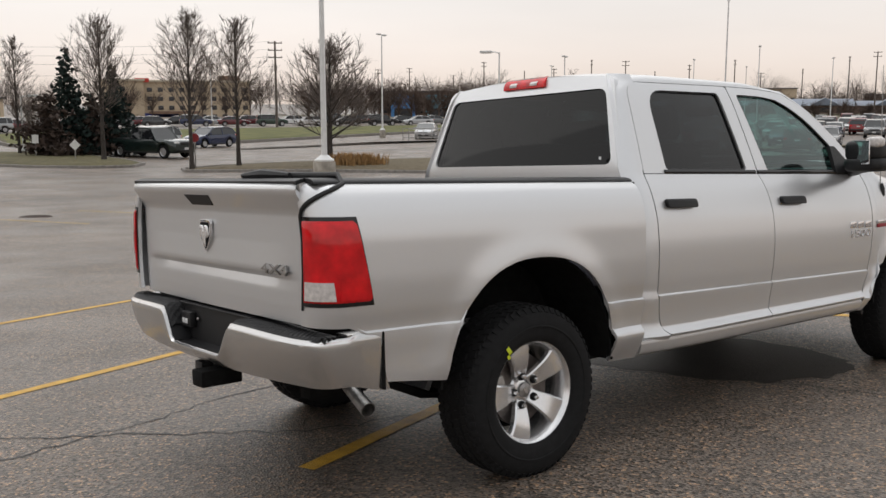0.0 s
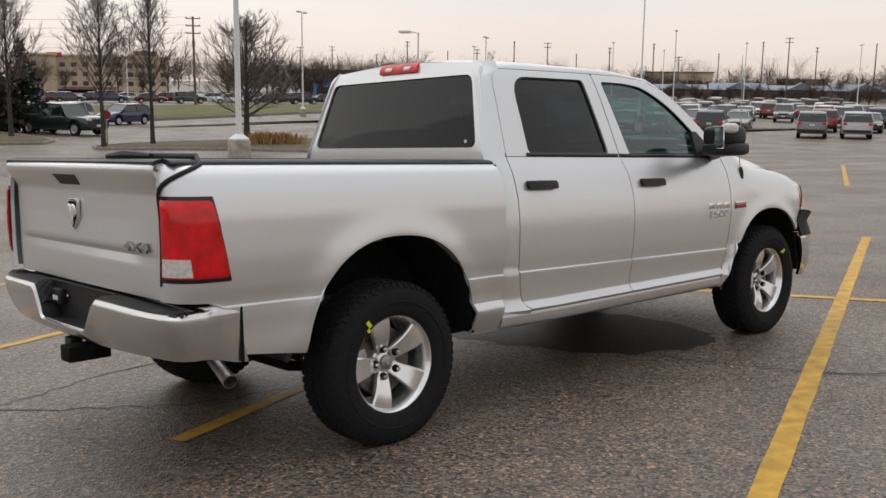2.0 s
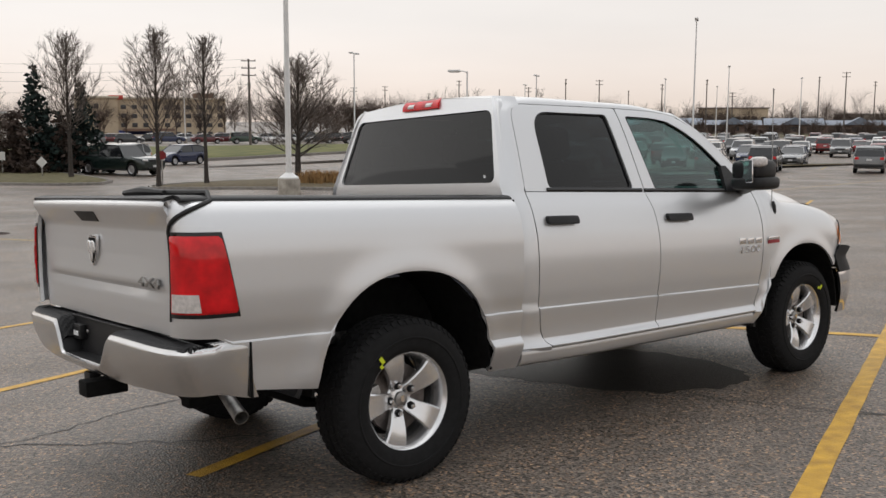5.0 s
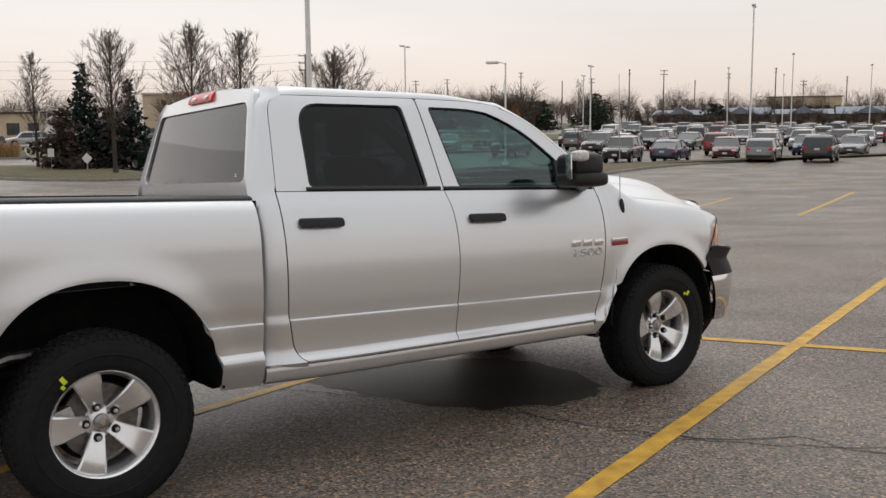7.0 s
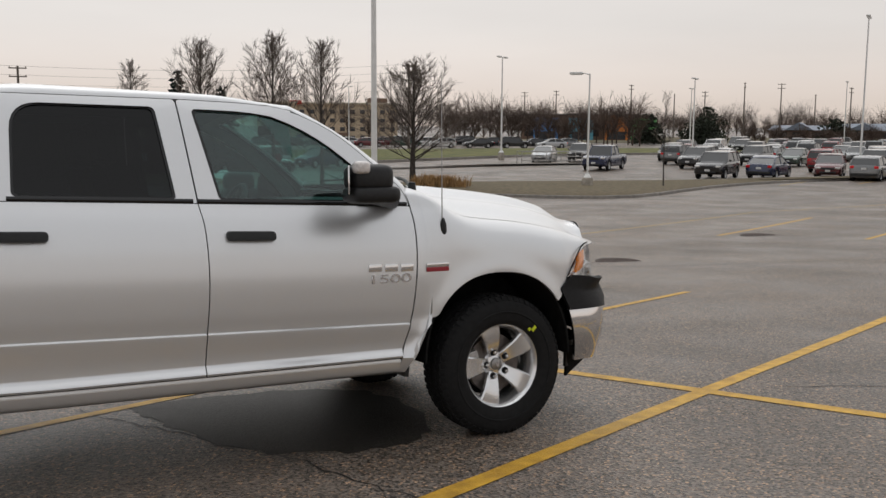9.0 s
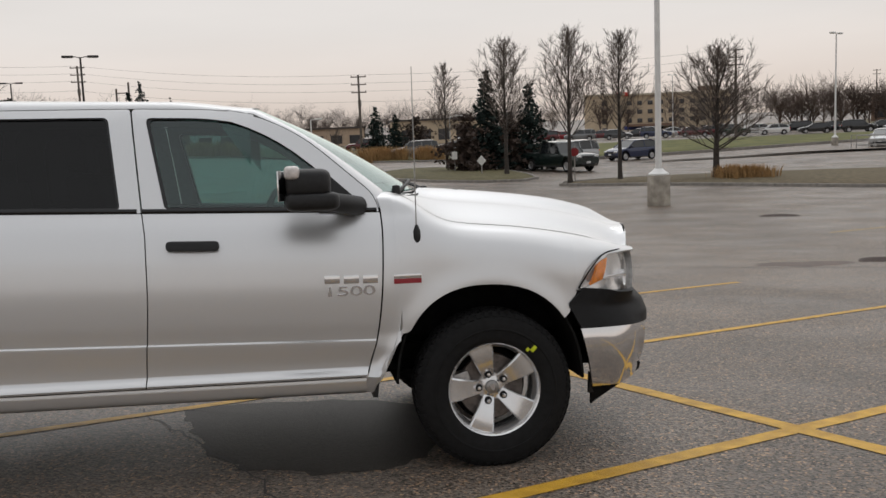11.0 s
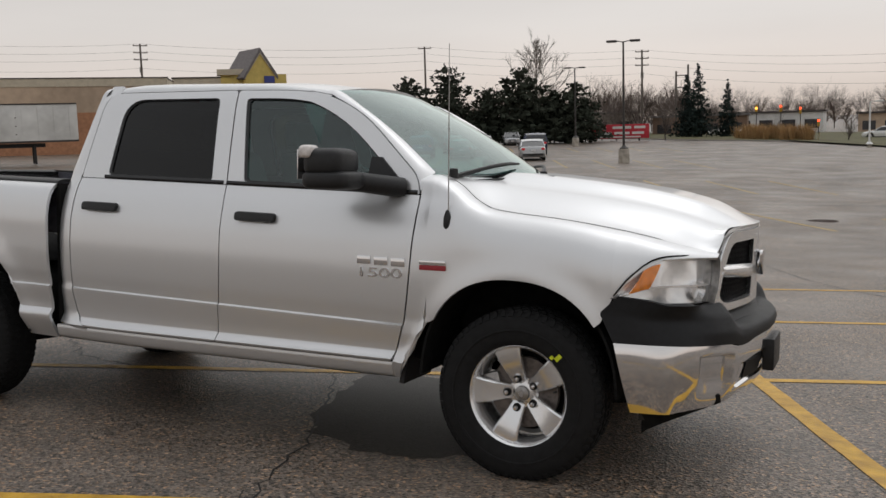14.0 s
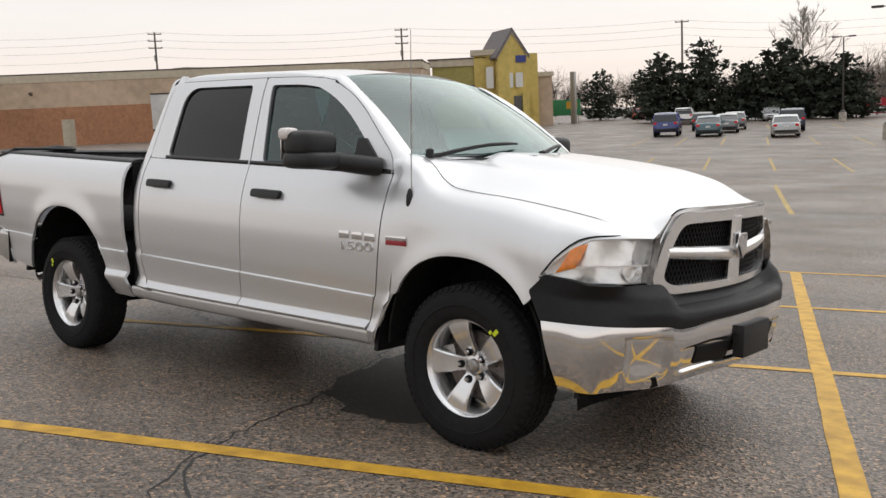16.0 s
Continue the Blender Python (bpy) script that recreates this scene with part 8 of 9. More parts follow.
def utility_pole(x, y, height, arms, label="weathered timber utility pole with cross-arms", turn=0.0):
    up = empty("utility_pole", Matrix.Translation((x, y, gz(x, y))) @ Matrix.Rotation(turn, 4, "Z"), label, "utility pole", "utility poles")
    part("pole", tube([(0, 0, -0.3), (0, 0, height)], [0.19, 0.12], 8), M_TIMBER, up)
    for k in range(arms):
        z = height - 0.25 - k * 0.95
        part("cross_arm", box((0, 0, z), (0.12, 1.9, 0.13), None, 0.01), M_TIMBER, up)
        for yy in (-0.85, 0.85):
            part("insulator", lathe([(0.05, z + 0.06), (0.07, z + 0.12), (0.03, z + 0.22), (0.0, z + 0.24)], 8, Matrix.Translation((0, yy, 0))), M_CONCRETE, up)
    if arms > 2:
        part("transformer", lathe([(0.0, height - 3.9), (0.22, height - 3.9), (0.22, height - 3.1), (0.0, height - 3.05)], 12, Matrix.Translation((0.32, 0, 0))), M_STEEL, up)
    return up


LINE = [(60, 112, 11.5), (11.4, 114.5, 9.6), (-25.3, 131.8, 12.3), (-54.5, 121.7, 13.4), (-87.3, 99.7, 14.0), (-109.8, 73.8, 14.5), (-128, 45, 14.5)]
for k, (x, y, h) in enumerate(LINE):
    utility_pole(x, y, h, 3 if k != 3 else 1, turn=radians(60 + 20 * k))


def wires(a, b, heights, sag):
    for ha, hb in heights:
        pa, pb = Vector((a[0], a[1], gz(a[0], a[1]) + ha)), Vector((b[0], b[1], gz(b[0], b[1]) + hb))
        bm = tube([pa.lerp(pb, t) - Vector((0, 0, sag * 4 * t * (1 - t))) for t in [i / 14 for i in range(15)]], 0.016, 4)
        tagged(part("overhead_wire", bm, M_WIRE), "thin dark overhead wire between utility poles", "wire", "overhead wires")


for p, q in zip(LINE, LINE[1:]):
    wires(p, q, [(p[2] - d, q[2] - d) for d in (0.0, 1.0, 2.0, 3.3)], 0.7)
# poles in the far east
for k in range(17):
    a = radians(56 - k * 2.0 + rc.uniform(-0.6, 0.6))
    d = rc.uniform(235, 300)
    utility_pole(d * math.cos(a), d * math.sin(a) - 5, rc.uniform(11.5, 15.5), 2, "far timber utility pole on the skyline", rc.uniform(0, 3))
# steel utility frame beside spruces
fr = empty("transformer_rack", Matrix.Translation((-19.8, 127.9, gz(-19.8, 127.9))), "weathered timber transformer rack beside tall spruces", "utility pole")
for dx in (0, 1.6):
    part("post", tube([(dx, 0, -0.2), (dx, 0, 9.0 + 0.5 * dx)], 0.13, 8), M_TIMBER, fr)
for z in (5.5, 6.8, 8.4):
    part("cross_bar", box((0.8, 0, z), (1.8, 0.12, 0.14), None, 0.01), M_TIMBER, fr)

# traffic signals, lit
M_SIG_AMBER, M_SIG_RED = glow("amber_signal", (1.0, 0.35, 0.05), 6.0), glow("red_signal", (1.0, 0.05, 0.02), 5.0)
M_SIGBOX = mat("signal_yellow", (0.42, 0.25, 0.03), 0.6, noise_scale=8, vary=0.2)
for x, y, z, m, c in ((-11.1, 144.3, 2.9, M_SIG_AMBER, "amber"), (-7.7, 144.6, 2.8, M_SIG_RED, "red"), (-5.0, 144.8, 2.4, M_SIG_RED, "red"), (-2.2, 139, 0.6, M_SIG_RED, "red")):
    sg = empty("traffic_signal", Matrix.Translation((x, y, gz(x, y))), f"traffic signal on a post showing {c}", "traffic signal")
    zz = z - gz(x, y)
    part("post", tube([(0, 0.2, -0.2), (0, 0.2, zz + 0.6)], 0.07, 8), M_DARKPOLE, sg)
    part("housing", box((0, 0.05, zz), (0.36, 0.25, 1.0), None, 0.04), M_SIGBOX, sg)
    part("lit_lens", lathe([(0.0, 0.05), (0.12, 0.04), (0.16, 0.0)], 14, Matrix.Translation((0, -0.08, zz + (0.3 if c == "red" else 0.0))) @ FACE_R), m, sg, f"lit {c} lens")


def sign(name, x, y, h, plate, material, label, face=-100, post=M_STEEL):
    s = empty(name, Matrix.Translation((x, y, gz(x, y))) @ Matrix.Rotation(radians(face + 90), 4, "Z"), label, "road sign")
    part("post", tube([(0, 0.03, -0.2), (0, 0.03, h + 0.3)], 0.035, 6), post, s)
    part("plate", prism(plate, -0.012, 0.012, lambda a, b, d: (a, d, h + b)), material, s, "", False)
    return s


OCT = [(0.22 * math.cos(radians(22.5 + 45 * k)), 0.22 * math.sin(radians(22.5 + 45 * k))) for k in range(8)]
M_STOP, M_SIGNWHITE = mat("stop_red", (0.22, 0.012, 0.016), 0.5, noise_scale=6, vary=0.1), mat("sign_white", (0.66, 0.66, 0.64), 0.5, noise_scale=6, vary=0.08)
stop = sign("stop_sign", 16.3, 39.7, 1.55, OCT, M_STOP, "red octagonal stop sign on a thin post", -115)
sign("road_sign", 13.5, 48.9, 0.95, [(0, -0.30), (0.28, 0), (0, 0.30), (-0.28, 0)], M_SIGNWHITE, "pale diamond road sign seen from behind", -115)
sign("road_sign", 12.7, 53.4, 1.15, [(-0.17, -0.24), (0.17, -0.24), (0.17, 0.24), (-0.17, 0.24)], M_SIGNWHITE, "white road sign on a verge", -110)
# shopping trolley shelter
tr = empty("trolley_shelter", Matrix.Translation((45.5, 62.5, gz(45.5, 62.5))) @ Matrix.Rotation(radians(-20), 4, "Z"), "grey tubular trolley shelter in a car park", "trolley shelter")
for k in range(5):
    for yy in (-0.9, 0.9):
        part("post", tube([(k * 1.3, yy, 0), (k * 1.3, yy, 1.1)], 0.03, 6), M_STEEL, tr)
for yy in (-0.9, 0.9):
    for z in (0.35, 0.7, 1.1):
        part("rail", tube([(0, yy, z), (5.2, yy, z)], 0.025, 6), M_STEEL, tr)

# ---- the store in the west ----
M_TANWALL = mat("tan_render", (0.46, 0.35, 0.255), 0.85, noise_scale=1.2, vary=0.12, bump=0.3, bump_scale=20, big=0.1)
M_BRICK = mat("orange_brown_block", (0.38, 0.185, 0.10), 0.85, noise_scale=3, vary=0.18, bump=0.4, bump_scale=12, big=0.12)
M_CORNICE = mat("cream_cornice", (0.50, 0.44, 0.34), 0.8, noise_scale=2, vary=0.1)
M_ROOFEDGE = mat("dark_roof_edge", (0.06, 0.05, 0.045), 0.7, noise_scale=2, vary=0.2)
M_MUSTARD = mat("mustard_render", (0.56, 0.43, 0.13), 0.85, noise_scale=1.5, vary=0.12, bump=0.3, bump_scale=20)
M_OLIVE = mat("olive_render", (0.34, 0.30, 0.10), 0.85, noise_scale=1.5, vary=0.12, bump=0.3, bump_scale=20)
M_SLATE = mat("grey_roof", (0.15, 0.135, 0.135), 0.8, noise_scale=4, vary=0.25)
M_BLUEBAND = mat("blue_band", (0.035, 0.05, 0.22), 0.5, noise_scale=4, vary=0.15)
M_DOORTAN = mat("tan_door", (0.46, 0.34, 0.25), 0.6, noise_scale=4, vary=0.1)
M_SHOPGLASS = mat("shop_glass", (0.03, 0.035, 0.04), 0.08, spec=0.8, noise_scale=1, vary=0.3)


def wall_run(name, parent, a, b, z0, z1, depth, material, label=""):
    """A wall from a to b (plan), z0 to z1, thick to its left."""
    a, b = Vector(a), Vector(b)
    d = (b - a)
    ln = d.length
    ang = math.atan2(d.y, d.x)
    m = Matrix.Translation((a.x, a.y, 0)) @ Matrix.Rotation(ang, 4, "Z")
    return part(name, box((ln / 2, depth / 2, (z0 + z1) / 2), (ln, depth, z1 - z0), m, 0.0), material, parent, label, False)


store = empty("store", Matrix(), "long low store, tan walls, brown block base, mustard gable", "store")
SW0, SW1 = Vector((-112.0, 20.0)), Vector((-62.5, 75.0))
ZB, ZT = -1.2, 7.65
wall_run("wall_base", store, SW1, SW0, ZB, 4.15, -0.5, M_BRICK, "orange-brown block wall")
wall_run("wall_top", store, SW1, SW0, 4.15, ZT - 0.9, -0.44, M_TANWALL, "tan rendered wall")
wall_run("cornice", store, SW1 + Vector((0.2, 0.1)), SW0, ZT - 0.9, ZT - 0.12, -0.72, M_CORNICE, "cream cornice")
wall_run("roof_edge", store, SW1 + Vector((0.3, 0.15)), SW0, ZT - 0.12, ZT, -0.86, M_ROOFEDGE)
# return wall toward the entrance
E1 = Vector((-67.9, 82.9))
dirw = (SW1 - SW0).normalized()
wall_run("wall_base", store, E1, SW1, ZB, 4.15, -0.5, M_BRICK)
wall_run("wall_top", store, E1, SW1, 4.15, ZT - 0.9, -0.44, M_TANWALL)
wall_run("cornice", store, E1, SW1 + Vector((0.2, -0.1)), ZT - 0.9, ZT - 0.12, -0.72, M_CORNICE)
wall_run("roof_edge", store, E1, SW1 + Vector((0.3, -0.1)), ZT - 0.12, ZT, -0.86, M_ROOFEDGE)
for k in range(2):
    c = SW1.lerp(E1, 0.32 + 0.3 * k)
    d2 = (E1 - SW1).normalized()
    wall_run("sign_panel", store, c + d2 * 1.2, c, 5.1, 5.75, -0.56, M_BLUEBAND, "blue sign panel")
part("roof", prism([(SW0.x, SW0.y), (SW1.x, SW1.y), (E1.x, E1.y), (E1.x - 60, E1.y + 20), (SW0.x - 40, SW0.y + 40)], ZT - 0.6, ZT - 0.4, lambda a, b, h: (a, b, h)), M_SLATE, store, "", False)
for t, w, h in ((0.66, 4.5, 0.9), (0.24, 3.0, 0.7), (0.16, 2.4, 0.9)):
    c = SW0.lerp(SW1, t) + Vector((-6, 6))
    part("roof_unit", box((c.x, c.y, ZT - 0.4 + h / 2), (2.2, w, h), None, 0.05), M_CONCRETE, store, "roof-top air unit")
for t, w, h, mm in ((0.30, 1.5, 3.0, M_DOORTAN), (0.49, 1.3, 2.9, M_CORNICE)):
    c = SW0.lerp(SW1, t)
    dd = wall_run("service_door", store, c + dirw * w, c, -0.4, h, -0.56, mm, "pale service door")
    wall_run("door_handle", dd, c + dirw * (w * 0.85), c + dirw * (w * 0.8), 1.0, 1.15, -0.60, M_STEEL)
for t in (0.30, 0.45):
    c = SW0.lerp(SW1, t)
    wall_run("wall_lamp", store, c + dirw * 0.4, c, 5.4, 5.8, -0.62, M_DARKPOLE)
# entrance block: olive wing, mustard tower with a gable
T0 = Vector((-68.1, 83.5))
face = Vector((0.80, 0.60)).normalized()
TW = lambda s, d=0.0: (T0.x + face.x * s + face.y * d, T0.y + face.y * s - face.x * d)
wall_run("wing_wall", store, TW(6.2), TW(0), ZB, 7.2, -0.5, M_OLIVE, "olive rendered wall")
wall_run("blue_band", store, TW(6.2, 0.06), TW(0, 0.06), 4.3, 4.9, -0.5, M_BLUEBAND, "blue band")
wall_run("wing_cornice", store, TW(6.4, 0.2), TW(-0.4, 0.2), 7.2, 8.0, -0.9, M_CORNICE)
wall_run("wing_edge", store, TW(6.5, 0.3), TW(-0.5, 0.3), 8.0, 8.15, -1.1, M_ROOFEDGE)
wall_run("tower_shoulder", store, TW(12.5, 0.3), TW(5.0, 0.3), ZB, 8.3, -2.0, M_MUSTARD, "mustard rendered shoulder")
wall_run("shoulder_cornice", store, TW(8.0, 0.6), TW(4.6, 0.6), 8.3, 8.95, -2.4, M_CORNICE)
gab = [(7.4, ZB), (11.2, ZB), (11.2, 8.1), (9.3, 10.75), (7.4, 8.0)]
GC, GA, GN = Vector(TW(9.3, 0.4)), Vector((0.50, 0.866)), Vector((0.866, -0.50))
TG = lambda a, h: tuple(GC + GA * (a - 9.3) + GN * h)
part("gable", prism(gab, 0.0, 0.6, lambda a, b, h: (*TG(a, h), b)), M_MUSTARD, store, "mustard gable wall", False)
part("gable_roof", prism([(7.0, 7.9), (9.3, 11.3), (9.3, 10.85), (7.2, 7.7)], -5.0, 0.8, lambda a, b, h: (*TG(a, h), b)), M_SLATE, store, "grey pitched roof", False)
part("gable_roof", prism([(11.6, 7.9), (9.3, 11.3), (9.3, 10.85), (11.4, 7.7)], -5.0, 0.8, lambda a, b, h: (*TG(a, h), b)), M_SLATE, store, "grey pitched roof", False)
part("gable_trim", prism([(7.0, 7.9), (9.3, 11.1), (11.6, 7.9), (11.25, 7.9), (9.3, 10.6), (7.35, 7.9)], 0.6, 0.72, lambda a, b, h: (*TG(a, h), b)), M_CORNICE, store, "cream gable trim", False)
part("blue_sign", prism([(9.7, 7.3), (11.0, 7.3), (11.0, 8.1), (9.7, 8.1)], 0.6, 0.7, lambda a, b, h: (*TG(a, h), b)), M_BLUEBAND, store, "blue sign panel", False)
for k in range(4):
    a = 6.4 + k * 1.15
    part("sign_shape", prism(rounded([(a, 4.4), (a + 0.85, 4.4), (a + 0.85, 6.1 if k else 6.9), (a, 6.1 if k else 6.9)], 0.15, 3, 1), 1.02, 1.12, lambda p, q, h: (*TW(p, h), q)), M_SIGNWHITE, store, "white sign letter as a plain shape", False)
for a in (7.0, 10.6):
    wall_run("column", store, TW(a + 0.8, 1.4), TW(a, 1.4), ZB, 3.8, -0.8, M_MUSTARD)
wall_run("entrance_glass", store, TW(10.5, 0.95), TW(7.9, 0.95), ZB, 3.4, -0.2, M_SHOPGLASS, "dark entrance glass")
wall_run("wing_wall", store, TW(14.2, -0.6), TW(12.4, -0.6), ZB, 5.6, -0.6, M_TANWALL)
wall_run("wing_cornice", store, TW(14.4, -0.4), TW(12.4, -0.4), 5.6, 6.1, -0.8, M_CORNICE)

# white semi trailer before the wall
M_TRAILER = mat("white_trailer_panel", (0.62, 0.62, 0.60), 0.45, noise_scale=1.2, vary=0.08, big=0.3)
trl = empty("semi_trailer", Matrix.Translation((-58.1, 38.3, gz(-57.4, 39.2))) @ Matrix.Rotation(radians(52), 4, "Z"), "white box semi-trailer parked before a store wall", "trailer")
zt0 = 1.28 - gz(-57.4, 39.2)
part("box_body", box((7.0, 0, zt0 + 1.5), (14.0, 2.5, 2.75), None, 0.04), M_TRAILER, trl, "white box body")
part("roof_rail", box((7.0, -1.26, zt0 + 2.86), (14.0, 0.06, 0.10), None), M_DARKPOLE, trl)
part("side_rail", box((7.0, -1.26, zt0 + 0.16), (14.0, 0.06, 0.14), None), M_DARKPOLE, trl)
for k in range(13):
    part("side_rib", box((0.6 + k * 1.07, -1.262, zt0 + 1.5), (0.03, 0.02, 2.6)), M_TRAILER, trl)
part("side_door", box((9.2, -1.27, zt0 + 1.35), (1.2, 0.03, 2.1), None, 0.01), M_TRAILER, trl, "narrow side door with hinges")
for k in range(3):
    part("door_hinge", box((9.8, -1.29, zt0 + 0.7 + 0.6 * k), (0.10, 0.03, 0.06)), M_DARKPOLE, trl)
for x in (1.1, 2.4):
    for yy in (-1.05, 1.05):
        part("trailer_wheel", lathe([(0.0, 0.05), (0.28, 0.08), (0.30, 0.15), (0.48, 0.15), (0.5, 0.1), (0.5, -0.12), (0.4, -0.14)], 20, pose(x, yy, 0.5) @ (FACE_R if yy < 0 else FACE_L)), M_RUBBER, trl)
        part("wheel_disc", lathe([(0.0, 0.11), (0.10, 0.10), (0.18, 0.07), (0.29, 0.09)], 16, pose(x, yy * 1.04, 0.5) @ (FACE_R if yy < 0 else FACE_L)), M_CARRIM, trl)
part("underframe", box((6.0, 0, zt0 - 0.1), (11.5, 1.0, 0.3)), M_CARTRIM, trl)
for yy in (-0.8, 0.8):
    part("landing_leg", box((11.0, yy, zt0 / 2), (0.15, 0.15, zt0)), M_CARTRIM, trl)

# red banner on a fence, and a green hoarding
M_BANNER, M_GREENSIGN = mat("red_banner", (0.45, 0.02, 0.035), 0.6, noise_scale=3, vary=0.12), mat("green_hoarding", (0.03, 0.20, 0.08), 0.6, noise_scale=3, vary=0.12)
bn = empty("banner", Matrix.Translation((-26.2, 108.2, gz(-26.2, 108.2))) @ Matrix.Rotation(radians(13), 4, "Z"), "long red banner with white lettering on posts", "banner")
part("sheet", box((3.4, 0, 1.15), (6.8, 0.05, 1.7), None, 0.01), M_BANNER, bn)
for x in (0.0, 2.3, 4.5, 6.8):
    part("post", tube([(x, 0.06, -0.2), (x, 0.06, 2.1)], 0.04, 6), M_STEEL, bn)
lettering("banner_word", "THE", 0.85, Matrix.Translation((1.0, -0.04, 1.62)) @ SX, M_SIGNWHITE, bn, 0.004)
for i, (x, w, z) in enumerate(((3.6, 2.2, 1.62), (5.7, 1.3, 1.62), (1.4, 2.0, 0.95), (3.6, 1.8, 0.95), (5.5, 1.4, 0.95), (3.2, 5.2, 0.5))):
    part("text_bar", box((x, -0.035, z), (w, 0.01, 0.30 if z > 0.6 else 0.15)), M_SIGNWHITE, bn)
gs = empty("green_hoarding", Matrix.Translation((-62.6, 99.3, gz(-62.6, 99.3))) @ Matrix.Rotation(radians(28), 4, "Z"), "green and yellow advertising hoarding on posts", "sign")
part("board", box((2.2, 0, 1.9), (4.4, 0.08, 2.0), None, 0.02), M_GREENSIGN, gs)
part("yellow_patch", box((3.3, -0.05, 2.2), (1.4, 0.02, 0.9)), M_YELLOW, gs)
for x in (0.3, 4.1):
    part("post", tube([(x, 0.08, -0.2), (x, 0.08, 2.9)], 0.06, 6), M_STEEL, gs)
pz = empty("sign_pillar", Matrix.Translation((-57.0, 97.0, gz(-57.0, 97.0))), "tall grey sign pillar beyond the store", "sign")
part("pillar", box((0, 0, 3.1), (0.6, 0.5, 6.4), None, 0.05), M_STEEL, pz)

# ---- hotel beyond the lawn ----
M_HOTEL = mat("beige_render", (0.52, 0.42, 0.30), 0.9, noise_scale=0.6, vary=0.1, big=0.08)
M_HOTEL2 = mat("brown_brick_far", (0.20, 0.13, 0.095), 0.9, noise_scale=0.8, vary=0.15)
M_WINFAR = mat("dark_window", (0.045, 0.045, 0.05), 0.15, spec=0.6, noise_scale=1, vary=0.3)
M_REDSIGN = mat("red_sign", (0.50, 0.045, 0.03), 0.5, noise_scale=2, vary=0.1)


def facade(thing, m, width, height, floors, bays, base, material, win=(1.5, 1.3), depth=14.0, skip=()):
    part("wall", box((width / 2, depth / 2, height / 2), (width, depth, height), m), material, thing, "", False)
    part("parapet", box((width / 2, depth / 2 - 0.2, height + 0.2), (width + 0.6, depth + 0.6, 0.5), m, 0.05), M_CORNICE, thing)
    proto = None
    for f in range(floors):
        for b in range(bays):
            if (f, b) in skip:
                continue
            x = (b + 0.5) * width / bays
            z = base + f * (height - base - 0.6) / floors + 0.9
            mm = m @ Matrix.Translation((x, -0.02, z))
            w = new("window", proto.data) if proto else part("window", box((0, 0, 0), (win[0], 0.12, win[1]), None, 0.02), M_WINFAR, thing)
            if proto:
                w.parent = thing
            else:
                proto = w
            w.matrix_local = mm


H0 = Vector((77.5, 232.5))
hot = empty("hotel", Matrix(), "beige multi-storey hotel with rows of dark windows behind a lawn", "building")
ang = math.atan2(220.0 - 232.5, 110 - 77.5)
HM = Matrix.Translation((H0.x, H0.y, -3.4)) @ Matrix.Rotation(ang, 4, "Z")
facade(hot, HM, 10.0, 10.7, 4, 1, 1.0, M_HOTEL, (1.1, 1.2))
facade(hot, HM @ Matrix.Translation((10, 1.2, 0)), 26.0, 10.5, 4, 10, 1.0, M_HOTEL, (1.25, 1.05))
part("canopy", box((17, -3, 3.0), (12, 8, 0.6), HM), M_HOTEL2, hot)
part("blue_panel", box((14, -0.6, 1.6), (8, 0.6, 2.4), HM), M_BLUEBAND, hot)
part("roof_sign", box((9.6, 0.8, 10.9), (3.4, 0.3, 1.0), HM, 0.05), M_REDSIGN, hot, "red roof sign")
part("roof_hut", box((31, 6, 11.4), (5, 5, 1.6), HM), M_HOTEL2, hot)

# tan and brown low buildings along the road
def low_building(x, y, turn, w, d, h, wall, roof, label, bays=6, sink=-0.2):
    b = empty("shop", Matrix.Translation((x, y, gz(x, y) + sink)) @ Matrix.Rotation(radians(turn), 4, "Z"), label, "building", "far buildings")
    part("wall", box((0, 0, h / 2), (w, d, h)), wall, b, "", False)
    part("roof", box((0, 0, h + 0.15), (w + 0.8, d + 0.8, 0.3), None, 0.05), roof, b, "", False)
    for k in range(bays):
        part("window", box(((k + 0.5) * w / bays - w / 2, -d / 2 - 0.02, h * 0.42), (w / bays * 0.6, 0.1, h * 0.45)), M_WINFAR, b, "", False)
    return b


low_building(9, 168, 0, 13, 10, 3.2, M_TANWALL, M_ROOFEDGE, "low tan building beyond the road", 4)
low_building(29, 165, 0, 16, 12, 4.2, M_HOTEL, M_ROOFEDGE, "low beige shop beyond the road", 5)
low_building(-14, 175, 0, 22, 12, 3.4, M_TRAILER, M_ROOFEDGE, "low pale shop beyond the road", 6)
low_building(-38, 150, 10, 16, 9, 3.6, M_CONCRETE, M_SLATE, "grey roofed house behind bare trees", 4)
low_building(-20, 150, 5, 14, 9, 3.0, M_HOTEL2, M_SLATE, "brown house behind bare trees", 4)
low_building(142, 180, -38, 30, 14, 6.0, M_HOTEL2, M_ROOFEDGE, "brown shop row with coloured fascias", 8)
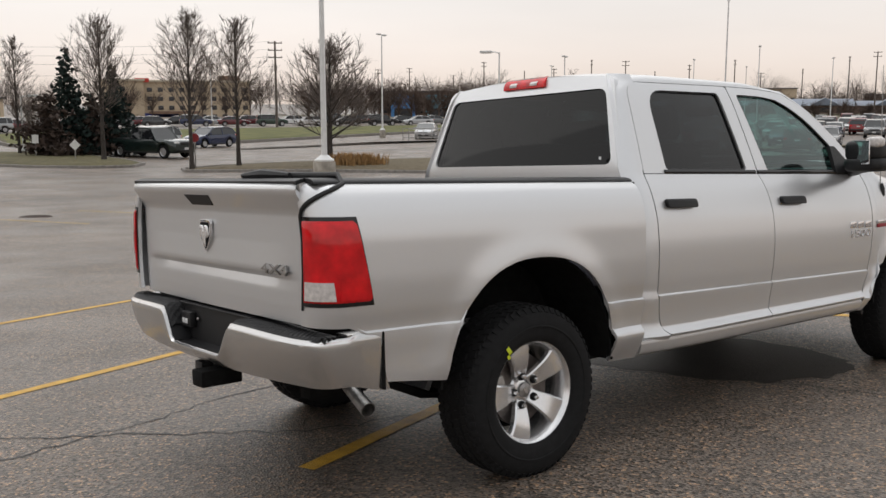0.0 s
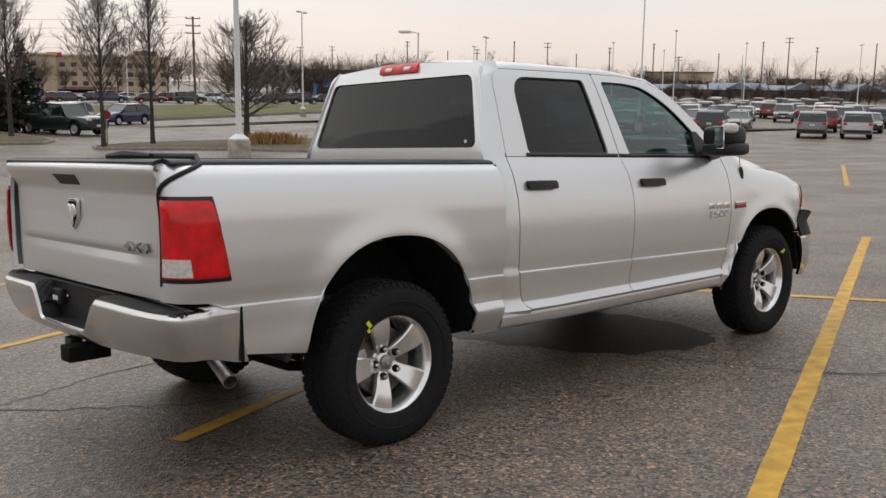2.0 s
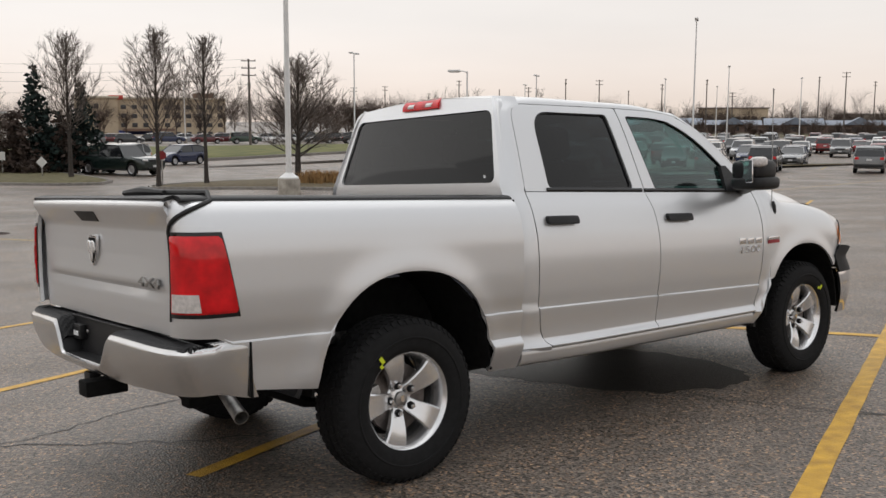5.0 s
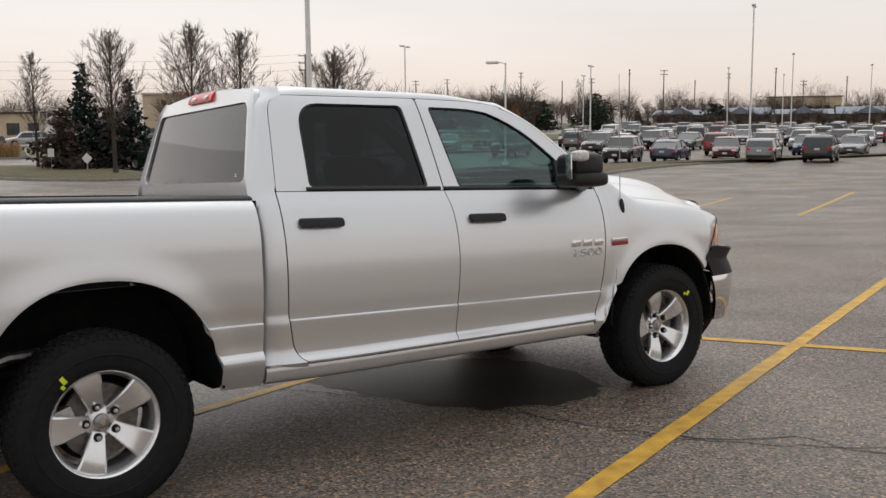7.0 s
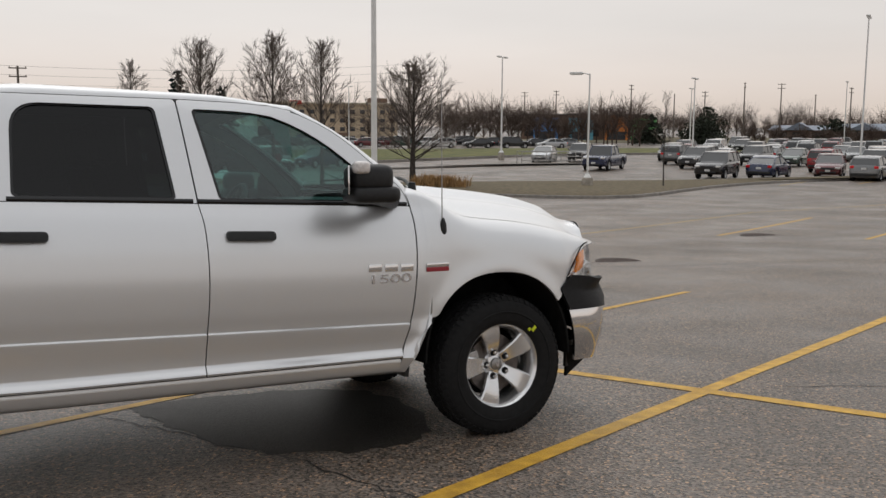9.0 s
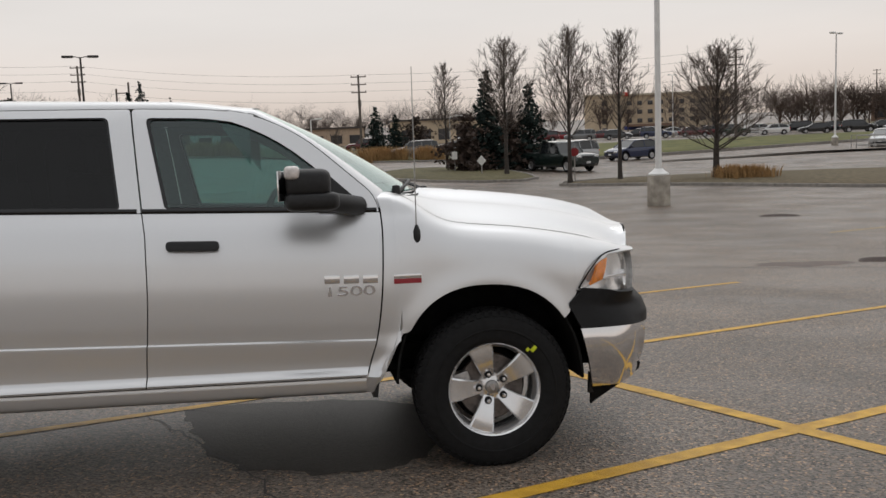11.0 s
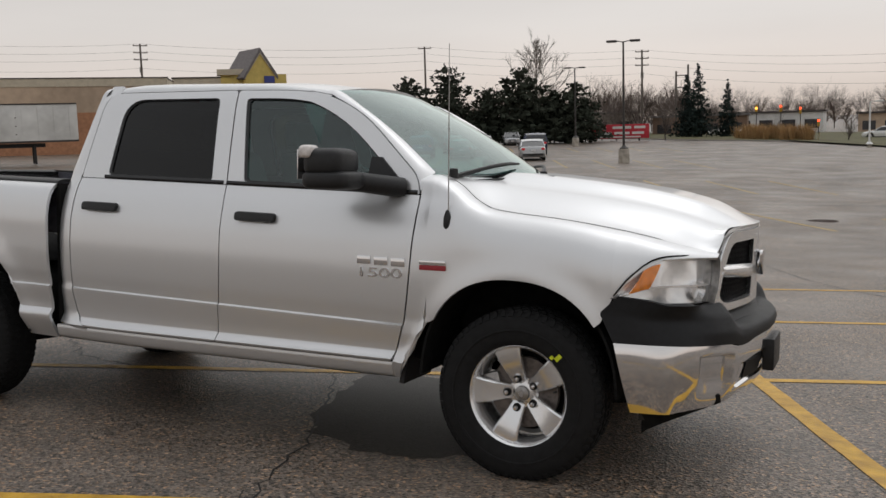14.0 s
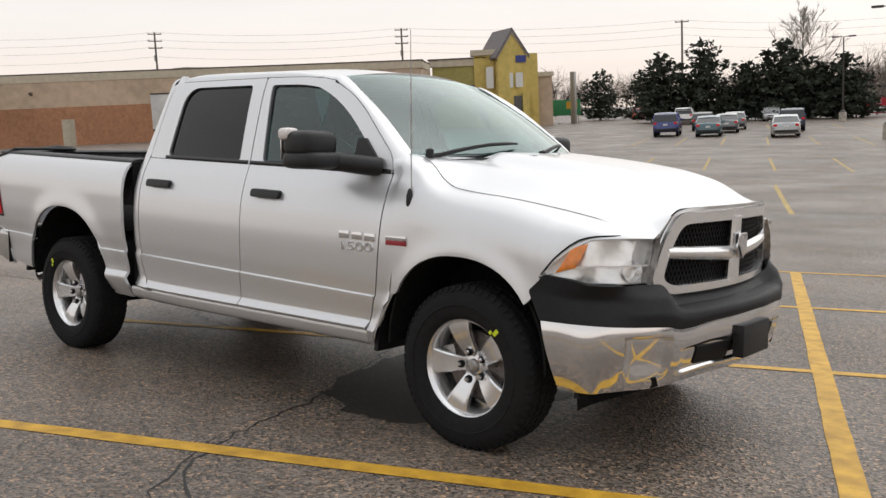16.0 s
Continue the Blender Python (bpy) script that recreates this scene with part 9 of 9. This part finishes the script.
for k, (dx, col) in enumerate(((-9, (0.06, 0.20, 0.45)), (-1, (0.10, 0.32, 0.42)), (7, (0.55, 0.17, 0.03)), (13, (0.10, 0.30, 0.10)))):
    b = empty("shop_fascia", Matrix.Translation((142 - 10 * math.sin(radians(38)), 180 - 10 * math.cos(radians(38)), gz(140, 175))) @ Matrix.Rotation(radians(-38), 4, "Z"), "bright coloured shop front among far shops", "building", "far buildings")
    part("wall", box((dx, -1.0, 2.6), (5.5, 3, 5.2 if k != 2 else 6.2)), mat("fascia_paint", col, 0.6, noise_scale=1, vary=0.15), b, "", False)
    part("window", box((dx, -2.55, 1.2), (4.0, 0.1, 1.8)), M_WINFAR, b, "", False)

# long shopping strip with blue roofs
# roof and brick colours lifted and greyed to carry the distance haze
M_BLUEROOF = mat("blue_metal_roof", (0.17, 0.20, 0.25), 0.5, 0.2, noise_scale=0.5, vary=0.15)
M_MALLBRICK = mat("red_brick_far", (0.22, 0.155, 0.13), 0.9, noise_scale=0.7, vary=0.2)
mall = empty("shopping_strip", Matrix.Translation((196, 165, gz(200, 150) + 0.6)) @ Matrix.Rotation(radians(-57), 4, "Z") @ Matrix.Diagonal((1, 1, 0.62, 1)), "long brick shopping strip with blue metal roofs", "building")
for k in range(9):
    x0 = -6 + k * 15
    part("wall", box((x0 + 7.5, 6, 1.7), (15, 12, 3.4)), M_MALLBRICK, mall, "", False)
    part("roof", prism([(-1.5, 3.2), (6, 6.0 if k % 2 else 5.2), (13, 3.2)], x0, x0 + 14.6, lambda a, b, h: (h, a, b)), M_BLUEROOF, mall, "blue metal roof", False)
    part("roof_gable", prism([(x0 + 4, 3.4), (x0 + 11, 3.4), (x0 + 7.5, 6.4)], -2.2, 3.0, lambda a, b, h: (a, h, b)), M_BLUEROOF, mall, "blue roof gable", False)
    for j in range(3):
        part("window", box((x0 + 2.8 + j * 4.6, -0.04, 1.5), (3.2, 0.12, 2.0)), M_WINFAR, mall, "", False)
low_building(280, 183, -57, 22, 14, 8, M_HOTEL, M_SLATE, "big tan building behind a shopping strip", 8)
low_building(300, 150, -60, 14, 12, 6, M_CONCRETE, M_SLATE, "grey block on the skyline", 6)
low_building(330, 105, -70, 14, 12, 7, M_CONCRETE, M_SLATE, "grey block on the skyline", 5)
